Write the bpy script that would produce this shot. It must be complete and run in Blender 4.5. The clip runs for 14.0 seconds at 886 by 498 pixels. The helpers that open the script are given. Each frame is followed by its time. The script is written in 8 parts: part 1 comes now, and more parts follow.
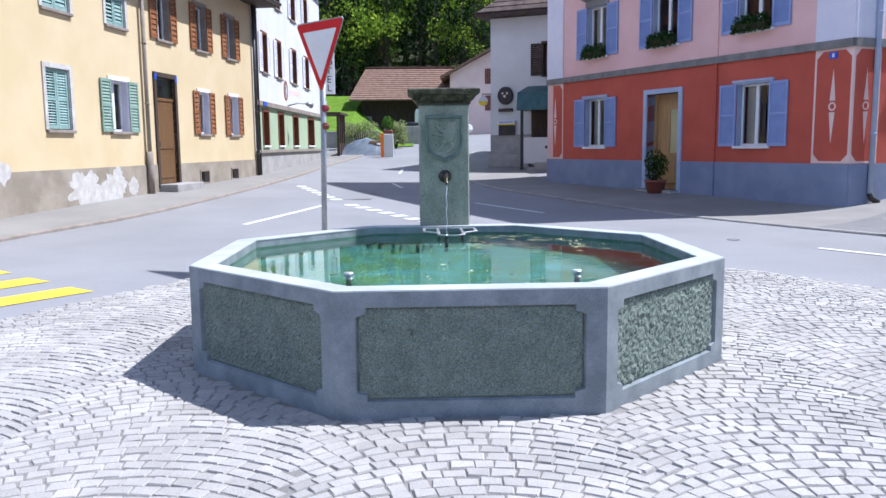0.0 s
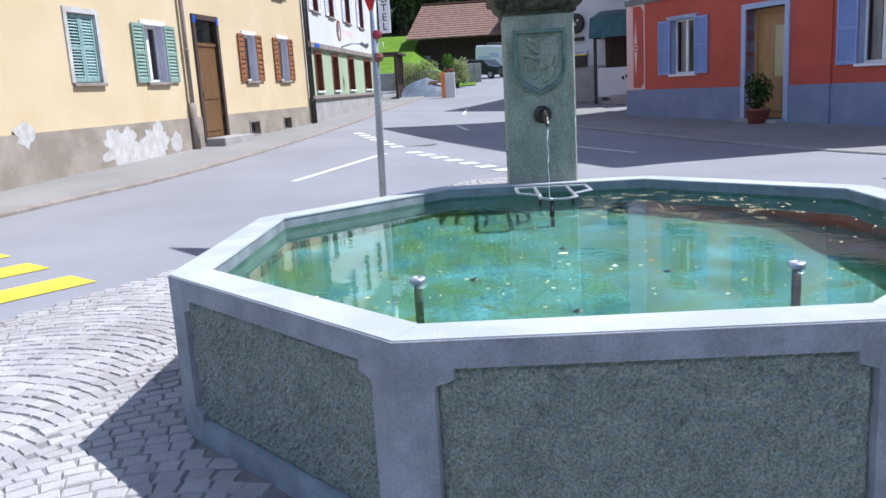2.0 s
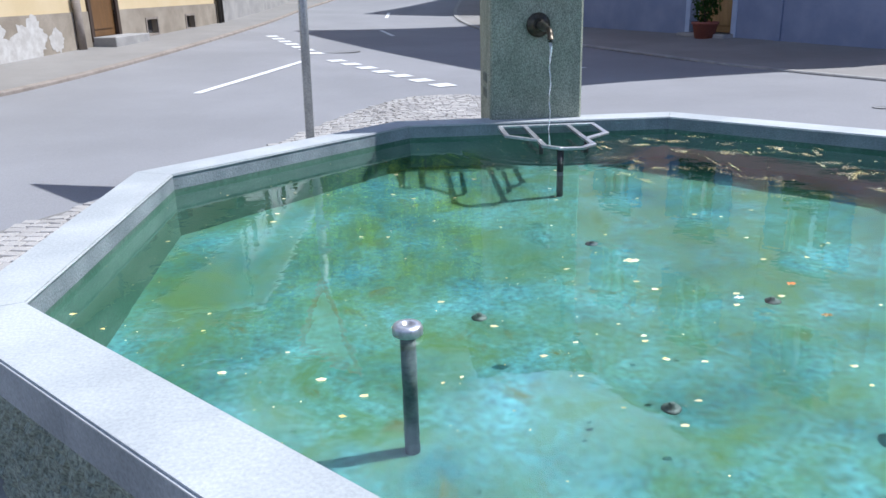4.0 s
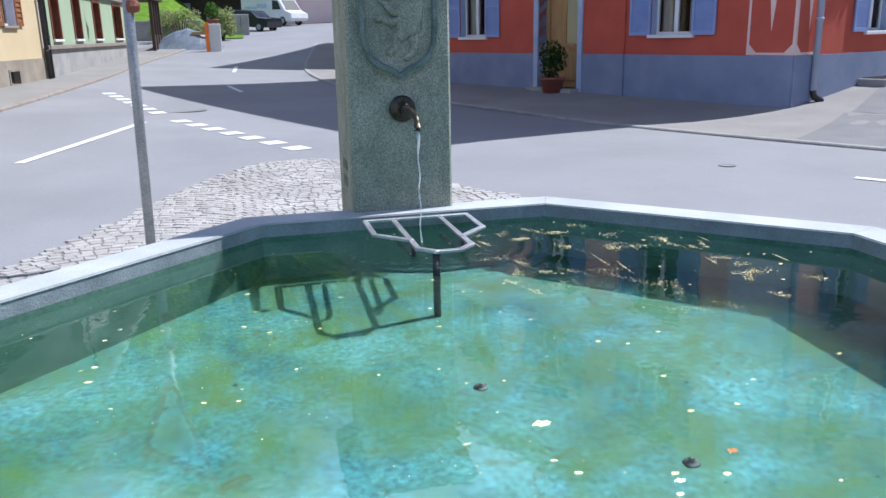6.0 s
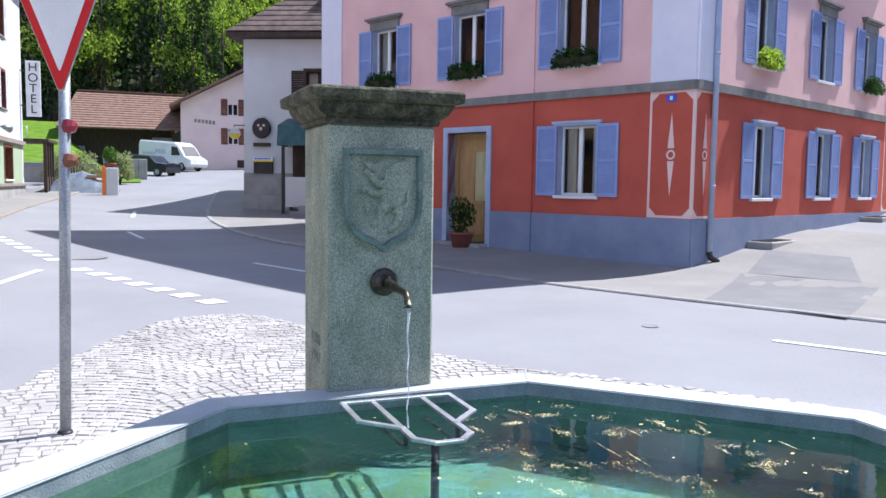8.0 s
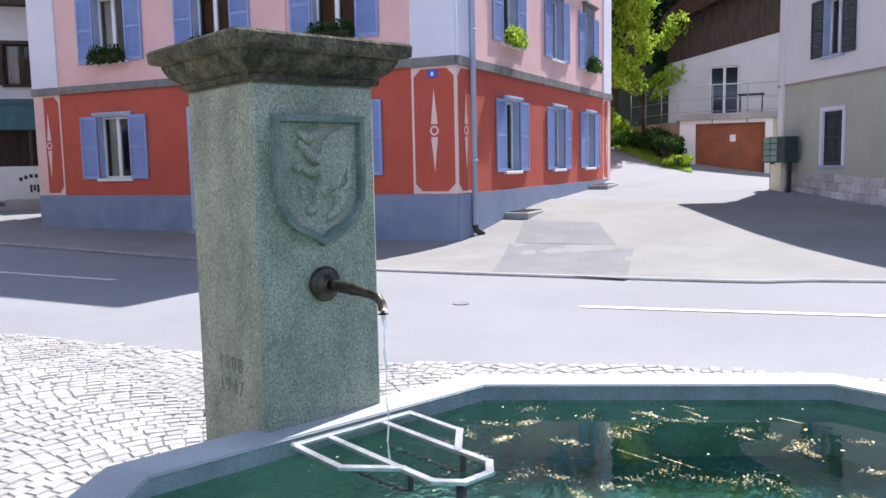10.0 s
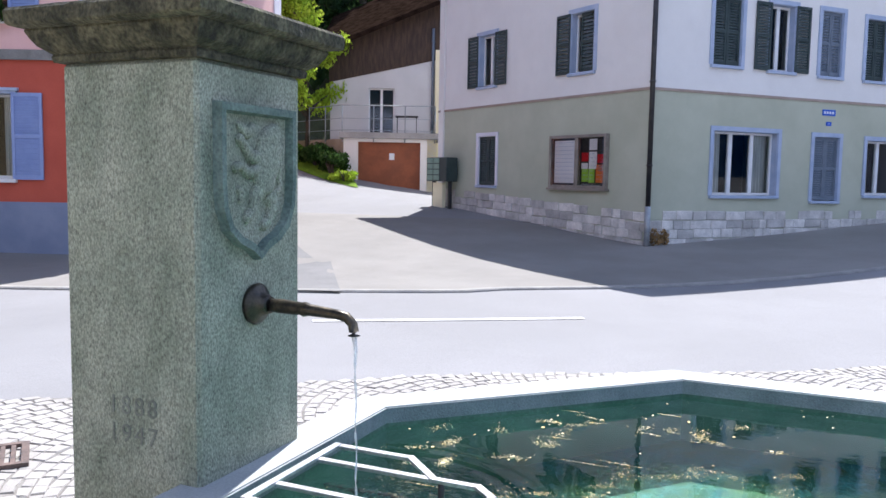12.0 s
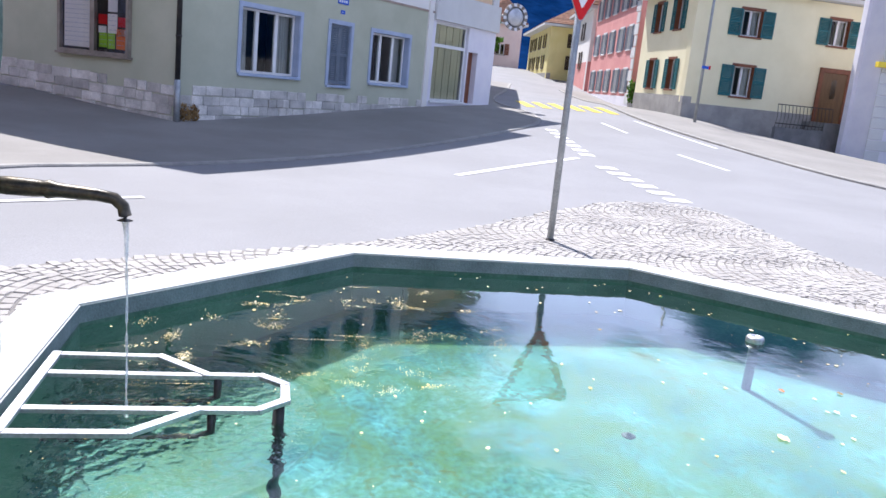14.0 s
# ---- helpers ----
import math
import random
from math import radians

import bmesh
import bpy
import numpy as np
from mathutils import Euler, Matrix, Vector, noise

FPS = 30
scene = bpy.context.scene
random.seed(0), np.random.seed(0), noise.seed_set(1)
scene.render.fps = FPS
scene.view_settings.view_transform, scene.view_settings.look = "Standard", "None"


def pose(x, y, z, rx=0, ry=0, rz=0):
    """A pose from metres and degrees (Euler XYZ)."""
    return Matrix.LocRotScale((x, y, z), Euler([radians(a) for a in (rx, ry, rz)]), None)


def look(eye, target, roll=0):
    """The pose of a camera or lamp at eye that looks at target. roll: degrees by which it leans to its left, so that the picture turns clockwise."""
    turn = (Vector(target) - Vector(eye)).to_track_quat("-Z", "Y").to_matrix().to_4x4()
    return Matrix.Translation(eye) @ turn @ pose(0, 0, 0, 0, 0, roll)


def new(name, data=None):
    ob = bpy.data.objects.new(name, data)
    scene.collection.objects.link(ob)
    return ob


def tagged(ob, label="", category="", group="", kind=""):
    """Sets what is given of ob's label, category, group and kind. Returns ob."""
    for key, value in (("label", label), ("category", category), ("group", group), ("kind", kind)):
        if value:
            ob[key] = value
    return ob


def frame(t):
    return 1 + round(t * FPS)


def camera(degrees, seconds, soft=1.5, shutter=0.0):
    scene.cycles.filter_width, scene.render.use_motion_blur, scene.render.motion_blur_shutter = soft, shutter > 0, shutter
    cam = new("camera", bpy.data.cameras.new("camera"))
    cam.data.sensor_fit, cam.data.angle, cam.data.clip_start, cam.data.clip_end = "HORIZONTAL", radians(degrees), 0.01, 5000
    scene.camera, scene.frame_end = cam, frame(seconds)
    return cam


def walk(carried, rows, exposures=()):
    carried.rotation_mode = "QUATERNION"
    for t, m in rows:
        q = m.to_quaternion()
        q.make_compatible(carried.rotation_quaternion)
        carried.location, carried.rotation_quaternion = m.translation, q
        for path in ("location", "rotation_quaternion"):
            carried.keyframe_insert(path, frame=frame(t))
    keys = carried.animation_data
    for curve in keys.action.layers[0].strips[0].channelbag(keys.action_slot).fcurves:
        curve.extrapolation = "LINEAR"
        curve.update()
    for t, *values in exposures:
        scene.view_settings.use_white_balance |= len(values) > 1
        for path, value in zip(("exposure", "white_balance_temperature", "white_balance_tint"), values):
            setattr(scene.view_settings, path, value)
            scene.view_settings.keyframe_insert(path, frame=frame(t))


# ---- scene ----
cam = camera(57.8, 14.0, soft=1.5)
METRES, EYE, TILT, LEAN, TURN = 8.0, 1.55, 0.0, 0.0, -2.0
ROWS = [
    (0.0, 0.0, 0.0, 0.0, -0.08, -7.35, 0.6),
    (0.5, 0.0055, 0.0756, -0.0046, 0.58, -8.19, 1.47),
    (1.0, -0.0032, 0.1421, -0.0067, 3.28, -9.42, 2.42),
    (1.5, -0.0226, 0.2044, -0.0034, 1.89, -11.09, 0.98),
    (2.0, -0.0322, 0.2672, -0.0089, 4.1, -11.38, 3.37),
    (4.5, -0.0791, 0.4923, -0.0121, -6.81, -20.53, -0.45),
    (5.0, -0.0788, 0.514, -0.0068, -13.2, -22.06, -0.95),
    (5.5, -0.0744, 0.5239, -0.0014, -13.04, -20.23, -0.29),
    (6.0, -0.0731, 0.5274, 0.0055, -12.02, -15.09, 1.11),
    (6.5, -0.0734, 0.5282, 0.0092, -9.94, -11.5, 1.78),
    (7.0, -0.0742, 0.5357, 0.0107, -10.07, -9.91, 0.89),
    (7.5, -0.0937, 0.5546, 0.0135, -15.93, -6.92, 0.48),
    (8.0, -0.1165, 0.5704, 0.0182, -19.47, -4.68, -0.78),
    (8.5, -0.1279, 0.6023, 0.0121, -24.33, -5.05, -0.17),
    (9.0, -0.1418, 0.6368, 0.0157, -27.66, -6.43, -0.23),
    (11.5, -0.2339, 0.7831, 0.0118, -60.35, -4.51, 0.62),
    (12.0, -0.2412, 0.8144, 0.0117, -64.53, -5.16, -1.01),
    (12.5, -0.2322, 0.8524, 0.0109, -68.54, -5.94, 2.14),
    (13.0, -0.2358, 0.8778, 0.0091, -75.61, -7.67, -2.15),
    (13.5, -0.249, 0.899, 0.0094, -89.71, -9.44, -2.18),
    (14.0, -0.2447, 0.915, 0.0037, -99.31, -11.77, -5.71),
]
walk(cam, [(t, pose(0, 0, EYE, TILT, LEAN, TURN) @ pose(METRES * x, METRES * y, METRES * z, 90 + pitch, roll, yaw)) for t, x, y, z, yaw, pitch, roll in ROWS],
     exposures=[(0.0, 0.69, 5020, 16), (2.0, 0.60, 5020, 16), (4.5, 0.41, 5080, 14), (5.5, 0.43, 5080, 14), (6.5, 0.60, 5050, 16), (9.0, 0.94, 5260, 17), (12.0, 0.95, 5330, 16), (13.2, 1.00, 5360, 18), (14.0, 0.88, 5360, 18)])

# world, sun
SUN_AZ, SUN_EL = 79.0, 57.0
CLOUD_SHIFT = (20.0, 17.0, 0.0)
world = bpy.data.worlds.new("world")
scene.world = world
world.use_nodes = True
wn, wl = world.node_tree.nodes, world.node_tree.links
sky = wn.new("ShaderNodeTexSky")
sky.sky_type = "NISHITA"
sky.sun_disc = False
sky.sun_elevation, sky.sun_rotation = radians(SUN_EL), radians(SUN_AZ)
sky.altitude, sky.ozone_density, sky.dust_density = 600, 2.5, 1.5
# broken fair-weather cloud on a level deck, so that it closes up towards the horizon
wtc = wn.new("ShaderNodeTexCoord")
wsep = wn.new("ShaderNodeSeparateXYZ")
wl.new(wtc.outputs["Generated"], wsep.inputs[0])
wup = wn.new("ShaderNodeMath")
wup.operation = "MAXIMUM"
wup.inputs[1].default_value = 0.0
wl.new(wsep.outputs["Z"], wup.inputs[0])
wadd = wn.new("ShaderNodeMath")
wadd.operation = "ADD"
wadd.inputs[1].default_value = 0.22
wl.new(wup.outputs[0], wadd.inputs[0])
wdiv = wn.new("ShaderNodeVectorMath")
wdiv.operation = "DIVIDE"
wcomb = wn.new("ShaderNodeCombineXYZ")
for socket in wcomb.inputs:
    wl.new(wadd.outputs[0], socket)
wl.new(wtc.outputs["Generated"], wdiv.inputs[0])
wl.new(wcomb.outputs[0], wdiv.inputs[1])
wmap = wn.new("ShaderNodeMapping")
wmap.inputs["Location"].default_value = CLOUD_SHIFT
wl.new(wdiv.outputs[0], wmap.inputs["Vector"])
cloud = wn.new("ShaderNodeTexNoise")
cloud.inputs["Scale"].default_value, cloud.inputs["Detail"].default_value, cloud.inputs["Roughness"].default_value = 1.15, 8, 0.55
wl.new(wmap.outputs[0], cloud.inputs["Vector"])
cramp = wn.new("ShaderNodeMapRange")
cramp.interpolation_type = "SMOOTHSTEP"
cramp.inputs["From Min"].default_value, cramp.inputs["From Max"].default_value = 0.49, 0.62
wl.new(cloud.outputs["Fac"], cramp.inputs["Value"])
wmix = wn.new("ShaderNodeMixRGB")
wmix.inputs[2].default_value = (56.0, 61.0, 74.0, 1)
wl.new(cramp.outputs[0], wmix.inputs[0])
hue = wn.new("ShaderNodeHueSaturation")
hue.inputs["Saturation"].default_value = 1.5
wl.new(sky.outputs[0], hue.inputs["Color"])
wl.new(hue.outputs[0], wmix.inputs[1])
wl.new(wmix.outputs[0], wn["Background"].inputs["Color"])
wn["Background"].inputs["Strength"].default_value = 0.021
sun = new("sun", bpy.data.lights.new("sun", "SUN"))
sun.data.energy, sun.data.angle, sun.data.color = 5.0, radians(0.5), (1.0, 0.89, 0.715)
sa, se = radians(SUN_AZ), radians(SUN_EL)
sun.matrix_world = look((math.sin(sa) * math.cos(se) * 60, math.cos(sa) * math.cos(se) * 60, math.sin(se) * 60), (0, 0, 0))


# materials
def shade(name, c1, c2, scale=3.0, fine=60.0, rough=0.8, bump=0.15, metal=0.0, speck=0.25, island=0.0, rand=0.0, stretch=(1, 1, 1), spec=0.5, lo=0.38, hi=0.64):
    """Two colours in soft patches, a finer grain over them, relief from the grain."""
    m = bpy.data.materials.new(name)
    m.use_nodes = True
    n, l = m.node_tree.nodes, m.node_tree.links
    b = n["Principled BSDF"]
    b.inputs["Metallic"].default_value = metal
    b.inputs["Specular IOR Level"].default_value = spec
    g = n.new("ShaderNodeNewGeometry")
    mp = n.new("ShaderNodeMapping")
    mp.inputs["Scale"].default_value = stretch
    l.new(g.outputs["Position"], mp.inputs["Vector"])
    a = n.new("ShaderNodeTexNoise")
    a.inputs["Scale"].default_value, a.inputs["Detail"].default_value, a.inputs["Roughness"].default_value = scale, 5, 0.6
    f = n.new("ShaderNodeTexNoise")
    f.inputs["Scale"].default_value, f.inputs["Detail"].default_value = fine, 3
    l.new(mp.outputs[0], a.inputs["Vector"])
    l.new(mp.outputs[0], f.inputs["Vector"])
    r = n.new("ShaderNodeValToRGB")
    r.color_ramp.elements[0].position, r.color_ramp.elements[1].position = lo, hi
    r.color_ramp.elements[0].color, r.color_ramp.elements[1].color = (*c1, 1), (*c2, 1)
    l.new(a.outputs["Fac"], r.inputs[0])
    v = n.new("ShaderNodeMapRange")
    v.inputs["From Min"].default_value, v.inputs["From Max"].default_value = 0.25, 0.75
    v.inputs["To Min"].default_value, v.inputs["To Max"].default_value = 1 - speck, 1 + speck
    l.new(f.outputs["Fac"], v.inputs["Value"])
    val = v.outputs[0]
    for amount, node, out in ((island, "ShaderNodeNewGeometry", "Random Per Island"), (rand, "ShaderNodeObjectInfo", "Random")):
        if amount:
            q = n.new(node)
            k = n.new("ShaderNodeMapRange")
            k.inputs["To Min"].default_value, k.inputs["To Max"].default_value = 1 - amount, 1 + amount
            l.new(q.outputs[out], k.inputs["Value"])
            p = n.new("ShaderNodeMath")
            p.operation = "MULTIPLY"
            l.new(val, p.inputs[0])
            l.new(k.outputs[0], p.inputs[1])
            val = p.outputs[0]
    x = n.new("ShaderNodeVectorMath")
    x.operation = "SCALE"
    l.new(r.outputs[0], x.inputs[0])
    l.new(val, x.inputs["Scale"])
    l.new(x.outputs[0], b.inputs["Base Color"])
    rr = n.new("ShaderNodeMapRange")
    rr.inputs["To Min"].default_value, rr.inputs["To Max"].default_value = max(rough - 0.12, 0.03), min(rough + 0.12, 1)
    l.new(a.outputs["Fac"], rr.inputs["Value"])
    l.new(rr.outputs[0], b.inputs["Roughness"])
    if bump:
        bp = n.new("ShaderNodeBump")
        bp.inputs["Strength"].default_value, bp.inputs["Distance"].default_value = bump, 0.01
        l.new(f.outputs["Fac"], bp.inputs["Height"])
        l.new(bp.outputs[0], b.inputs["Normal"])
    return m


def glass_mat(name, tint=(1, 1, 1), ior=1.5, gloss=0.02):
    m = bpy.data.materials.new(name)
    m.use_nodes = True
    n, l = m.node_tree.nodes, m.node_tree.links
    n.remove(n["Principled BSDF"])
    t, g, f, x = n.new("ShaderNodeBsdfTransparent"), n.new("ShaderNodeBsdfGlossy"), n.new("ShaderNodeFresnel"), n.new("ShaderNodeMixShader")
    t.inputs["Color"].default_value = (*tint, 1)
    g.inputs["Roughness"].default_value = gloss
    f.inputs["IOR"].default_value = ior
    l.new(f.outputs[0], x.inputs[0])
    l.new(t.outputs[0], x.inputs[1])
    l.new(g.outputs[0], x.inputs[2])
    l.new(x.outputs[0], n["Material Output"].inputs["Surface"])
    return m


M = {}
M["asphalt"] = shade("asphalt", (0.219, 0.217, 0.219), (0.260, 0.257, 0.260), 0.35, 90, 0.85, 0.25, speck=0.16)
M["asphalt_dark"] = shade("asphalt_dark", (0.17, 0.17, 0.17), (0.25, 0.245, 0.24), 1.6, 80, 0.85, 0.25, speck=0.2)
M["asphalt_patch"] = shade("asphalt_patch", (0.155, 0.153, 0.151), (0.198, 0.194, 0.191), 1.2, 80, 0.85, 0.25, speck=0.18)
M["poster_paper"] = shade("poster_paper", (0.84, 0.84, 0.86), (0.88, 0.88, 0.89), 4, 60, 0.8, 0.0, speck=0.03)
M["pavement"] = shade("pavement", (0.216, 0.205, 0.187), (0.266, 0.252, 0.230), 0.6, 80, 0.9, 0.25, speck=0.14)
M["old_iron"] = shade("rusty_iron", (0.10, 0.075, 0.065), (0.17, 0.12, 0.10), 12, 80, 0.8, 0.2)
M["incised"] = shade("incised_granite", (0.16, 0.175, 0.14), (0.23, 0.245, 0.20), 6, 120, 0.9, 0.2)
M["dry_weed"] = shade("dry_weed", (0.26, 0.16, 0.06), (0.40, 0.27, 0.12), 6, 40, 0.9, 0, island=0.4)
M["roof_old"] = shade("old_brown_roof", (0.011, 0.007, 0.005), (0.028, 0.018, 0.013), 3, 30, 0.95, 0.3, spec=0.0)
M["reflector"] = shade("dark_red_reflector", (0.20, 0.012, 0.025), (0.27, 0.02, 0.035), 10, 80, 0.35, 0.0)
M["peach_wall"] = shade("peach_plaster", (0.74, 0.52, 0.32), (0.79, 0.57, 0.37), 0.9, 80, 0.9, 0.12, speck=0.05)
M["kerb"] = shade("kerb", (0.258, 0.251, 0.236), (0.350, 0.334, 0.304), 3, 70, 0.85, 0.2)
M["paint"] = shade("road_paint", (0.648, 0.648, 0.630), (0.756, 0.756, 0.738), 4, 60, 0.7, 0.1, speck=0.1)
M["paint_yellow"] = shade("road_paint_yellow", (0.640, 0.476, 0.016), (0.722, 0.558, 0.041), 4, 60, 0.7, 0.1, speck=0.1)
M["sett"] = shade("granite_sett", (0.327, 0.308, 0.281), (0.426, 0.403, 0.369), 1.3, 140, 0.85, 0.35, speck=0.2, island=0.10)
M["sett_one"] = shade("granite_sett_single", (0.327, 0.308, 0.281), (0.426, 0.403, 0.369), 1.3, 140, 0.85, 0.35, speck=0.2, rand=0.10)
M["joint"] = shade("sand_joint", (0.175, 0.165, 0.15), (0.25, 0.235, 0.21), 3, 90, 0.95, 0.4)
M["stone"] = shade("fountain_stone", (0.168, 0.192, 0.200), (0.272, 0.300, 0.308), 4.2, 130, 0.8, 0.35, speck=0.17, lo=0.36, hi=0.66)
M["pillar_stone"] = shade("speckled_granite", (0.185, 0.217, 0.153), (0.425, 0.435, 0.332), 7.0, 190, 0.85, 0.8, speck=0.60, stretch=(1, 1, 0.6), lo=0.26, hi=0.78)
M["shield_stone"] = shade("weathered_green_stone", (0.10, 0.145, 0.12), (0.19, 0.24, 0.20), 9, 90, 0.85, 0.4, speck=0.35)
M["stone_rough"] = shade("bush_hammered_stone", (0.119, 0.152, 0.123), (0.216, 0.253, 0.206), 7, 115, 0.9, 0.6, speck=0.6, lo=0.22, hi=0.8)
# wall stone made paler: sunlight on the rim's top is in the colour
M["rim"] = shade("sunlit_rim_stone", (0.368, 0.384, 0.376), (0.464, 0.480, 0.464), 3, 120, 0.75, 0.15, speck=0.14)
M["stone_cap"] = shade("mossy_cap_stone", (0.018, 0.019, 0.009), (0.17, 0.155, 0.09), 10, 75, 0.95, 0.8, speck=0.7, lo=0.36, hi=0.80)
M["inside"] = shade("basin_lining", (0.051, 0.115, 0.076), (0.102, 0.170, 0.128), 4, 60, 0.7, 0.15)
M["steel"] = shade("steel", (0.46, 0.46, 0.47), (0.58, 0.58, 0.58), 8, 90, 0.42, 0.05, metal=0.8)
M["bronze"] = shade("dark_bronze", (0.035, 0.033, 0.028), (0.09, 0.075, 0.05), 20, 120, 0.38, 0.1, metal=0.7)
M["pipe_iron"] = shade("stained_pipe_iron", (0.07, 0.08, 0.075), (0.16, 0.17, 0.155), 14, 90, 0.55, 0.1, metal=0.4)
M["galv"] = shade("galvanised", (0.30, 0.32, 0.33), (0.40, 0.42, 0.43), 5, 70, 0.5, 0.05, metal=0.55)
M["red_wall"] = shade("red_plaster", (0.437, 0.082, 0.047), (0.512, 0.104, 0.061), 1.0, 90, 0.9, 0.15, speck=0.09)
M["pink_wall"] = shade("pink_plaster", (0.74, 0.46, 0.42), (0.80, 0.52, 0.47), 1.0, 90, 0.9, 0.15, speck=0.06)
M["pink_trim"] = shade("pale_pink_trim", (0.74, 0.55, 0.48), (0.78, 0.60, 0.53), 2, 90, 0.85, 0.1, speck=0.05)
M["lilac"] = shade("lilac_white_plaster", (0.72, 0.70, 0.76), (0.78, 0.76, 0.80), 1.5, 90, 0.85, 0.1, speck=0.05)
M["plinth_blue"] = shade("blue_grey_plinth", (0.20, 0.235, 0.34), (0.25, 0.285, 0.39), 1.4, 90, 0.85, 0.15, speck=0.1)
M["band_grey"] = shade("grey_band", (0.17, 0.165, 0.15), (0.24, 0.23, 0.21), 3, 80, 0.85, 0.15)
M["blue_paint"] = shade("blue_shutter_paint", (0.24, 0.31, 0.56), (0.29, 0.36, 0.61), 3, 70, 0.55, 0.05, speck=0.06)
M["blue_frame"] = shade("pale_blue_stone", (0.36, 0.43, 0.57), (0.44, 0.50, 0.63), 3, 70, 0.7, 0.05, speck=0.06)
M["white_frame"] = shade("white_window_paint", (0.76, 0.76, 0.75), (0.82, 0.82, 0.80), 4, 70, 0.45, 0.0, speck=0.04)
M["glass"] = glass_mat("window_glass", (0.82, 0.86, 0.86))
M["clear_glass"] = glass_mat("clear_case_glass", (0.97, 0.98, 0.98))
# near-black colour that holds the shade behind windows and vents
M["dark"] = shade("dark_room_shade", (0.035, 0.035, 0.037), (0.07, 0.068, 0.065), 1, 30, 0.9, 0)
M["curtain"] = shade("curtain_cloth", (0.62, 0.60, 0.56), (0.74, 0.72, 0.68), 3, 120, 0.95, 0.1, stretch=(4, 4, 0.4))
M["yellow_wall"] = shade("yellow_plaster", (0.585, 0.466, 0.261), (0.632, 0.514, 0.308), 0.8, 80, 0.9, 0.15, speck=0.06)
M["grey_plinth"] = shade("weathered_plinth", (0.257, 0.218, 0.164), (0.359, 0.312, 0.242), 1.5, 60, 0.95, 0.3, speck=0.15)
M["bare_plaster"] = shade("bare_white_plaster", (0.443, 0.418, 0.377), (0.574, 0.558, 0.517), 5, 60, 0.95, 0.3, speck=0.1)
M["brown_door"] = shade("brown_wood_door", (0.128, 0.066, 0.022), (0.178, 0.095, 0.034), 4, 60, 0.5, 0.15, stretch=(3, 3, 0.4))
M["brown_shutter"] = shade("brown_shutter_wood", (0.208, 0.080, 0.024), (0.272, 0.112, 0.036), 4, 60, 0.6, 0.1, stretch=(2, 2, 0.5))
M["green_shutter"] = shade("faded_green_shutter", (0.195, 0.289, 0.226), (0.257, 0.351, 0.281), 4, 60, 0.7, 0.1)
M["teal_shutter"] = shade("faded_teal_shutter", (0.211, 0.328, 0.296), (0.289, 0.406, 0.367), 4, 60, 0.7, 0.1)
M["stone_sill"] = shade("sandstone_sill", (0.221, 0.187, 0.153), (0.306, 0.264, 0.221), 4, 70, 0.9, 0.2)
M["white_wall"] = shade("white_plaster", (0.592, 0.592, 0.576), (0.648, 0.648, 0.632), 0.8, 80, 0.9, 0.15, speck=0.05)
M["cream_wall"] = shade("cream_pink_plaster", (0.74, 0.57, 0.51), (0.79, 0.63, 0.56), 0.8, 80, 0.9, 0.15, speck=0.05)
M["hotel_green"] = shade("pale_green_plaster", (0.336, 0.424, 0.264), (0.384, 0.464, 0.304), 1.2, 80, 0.9, 0.1, speck=0.06)
M["dark_wood"] = shade("dark_wood", (0.035, 0.022, 0.015), (0.075, 0.048, 0.03), 3, 60, 0.8, 0.2, stretch=(3, 3, 0.5))
M["oak"] = shade("honey_wood", (0.34, 0.20, 0.07), (0.45, 0.27, 0.10), 4, 60, 0.5, 0.1, stretch=(3, 3, 0.4))
M["green_wall"] = shade("olive_grey_plaster", (0.44, 0.455, 0.335), (0.50, 0.515, 0.39), 0.9, 90, 0.9, 0.15, speck=0.07)
M["offwhite_wall"] = shade("offwhite_plaster", (0.76, 0.735, 0.69), (0.81, 0.785, 0.74), 0.9, 90, 0.9, 0.12, speck=0.05)
M["ashlar"] = shade("pale_ashlar", (0.48, 0.46, 0.42), (0.68, 0.65, 0.60), 3, 60, 0.9, 0.5, rand=0.26)
M["mortar"] = shade("ashlar_mortar", (0.30, 0.28, 0.24), (0.38, 0.36, 0.31), 4, 60, 0.95, 0.3)
M["black_green"] = shade("black_green_shutter", (0.022, 0.038, 0.036), (0.04, 0.06, 0.055), 4, 70, 0.5, 0.05)
M["slate_shutter"] = shade("slate_blue_shutter", (0.12, 0.15, 0.19), (0.17, 0.20, 0.24), 4, 70, 0.55, 0.05)
M["rust_line"] = shade("rust_brown_line", (0.33, 0.26, 0.21), (0.40, 0.32, 0.26), 4, 70, 0.9, 0.05)
M["roof_tile"] = shade("clay_roof_tile", (0.20, 0.10, 0.06), (0.32, 0.17, 0.10), 3, 40, 0.9, 0.3, island=0.25)
M["roof_brown"] = shade("brown_roof_tile", (0.180, 0.104, 0.068), (0.266, 0.166, 0.112), 3, 40, 0.9, 0.3, island=0.25)
M["roof_dark"] = shade("dark_roof_tile", (0.07, 0.05, 0.04), (0.14, 0.10, 0.08), 3, 40, 0.9, 0.3, island=0.25)
M["gutter"] = shade("dark_gutter", (0.03, 0.03, 0.032), (0.06, 0.055, 0.05), 5, 60, 0.5, 0.05, metal=0.3)
M["grass"] = shade("grass", (0.085, 0.165, 0.012), (0.155, 0.245, 0.022), 1.5, 40, 0.95, 0.6, speck=0.4, spec=0.1)
M["soil"] = shade("forest_floor", (0.035, 0.045, 0.018), (0.07, 0.075, 0.03), 0.4, 10, 0.95, 0.5, speck=0.3)
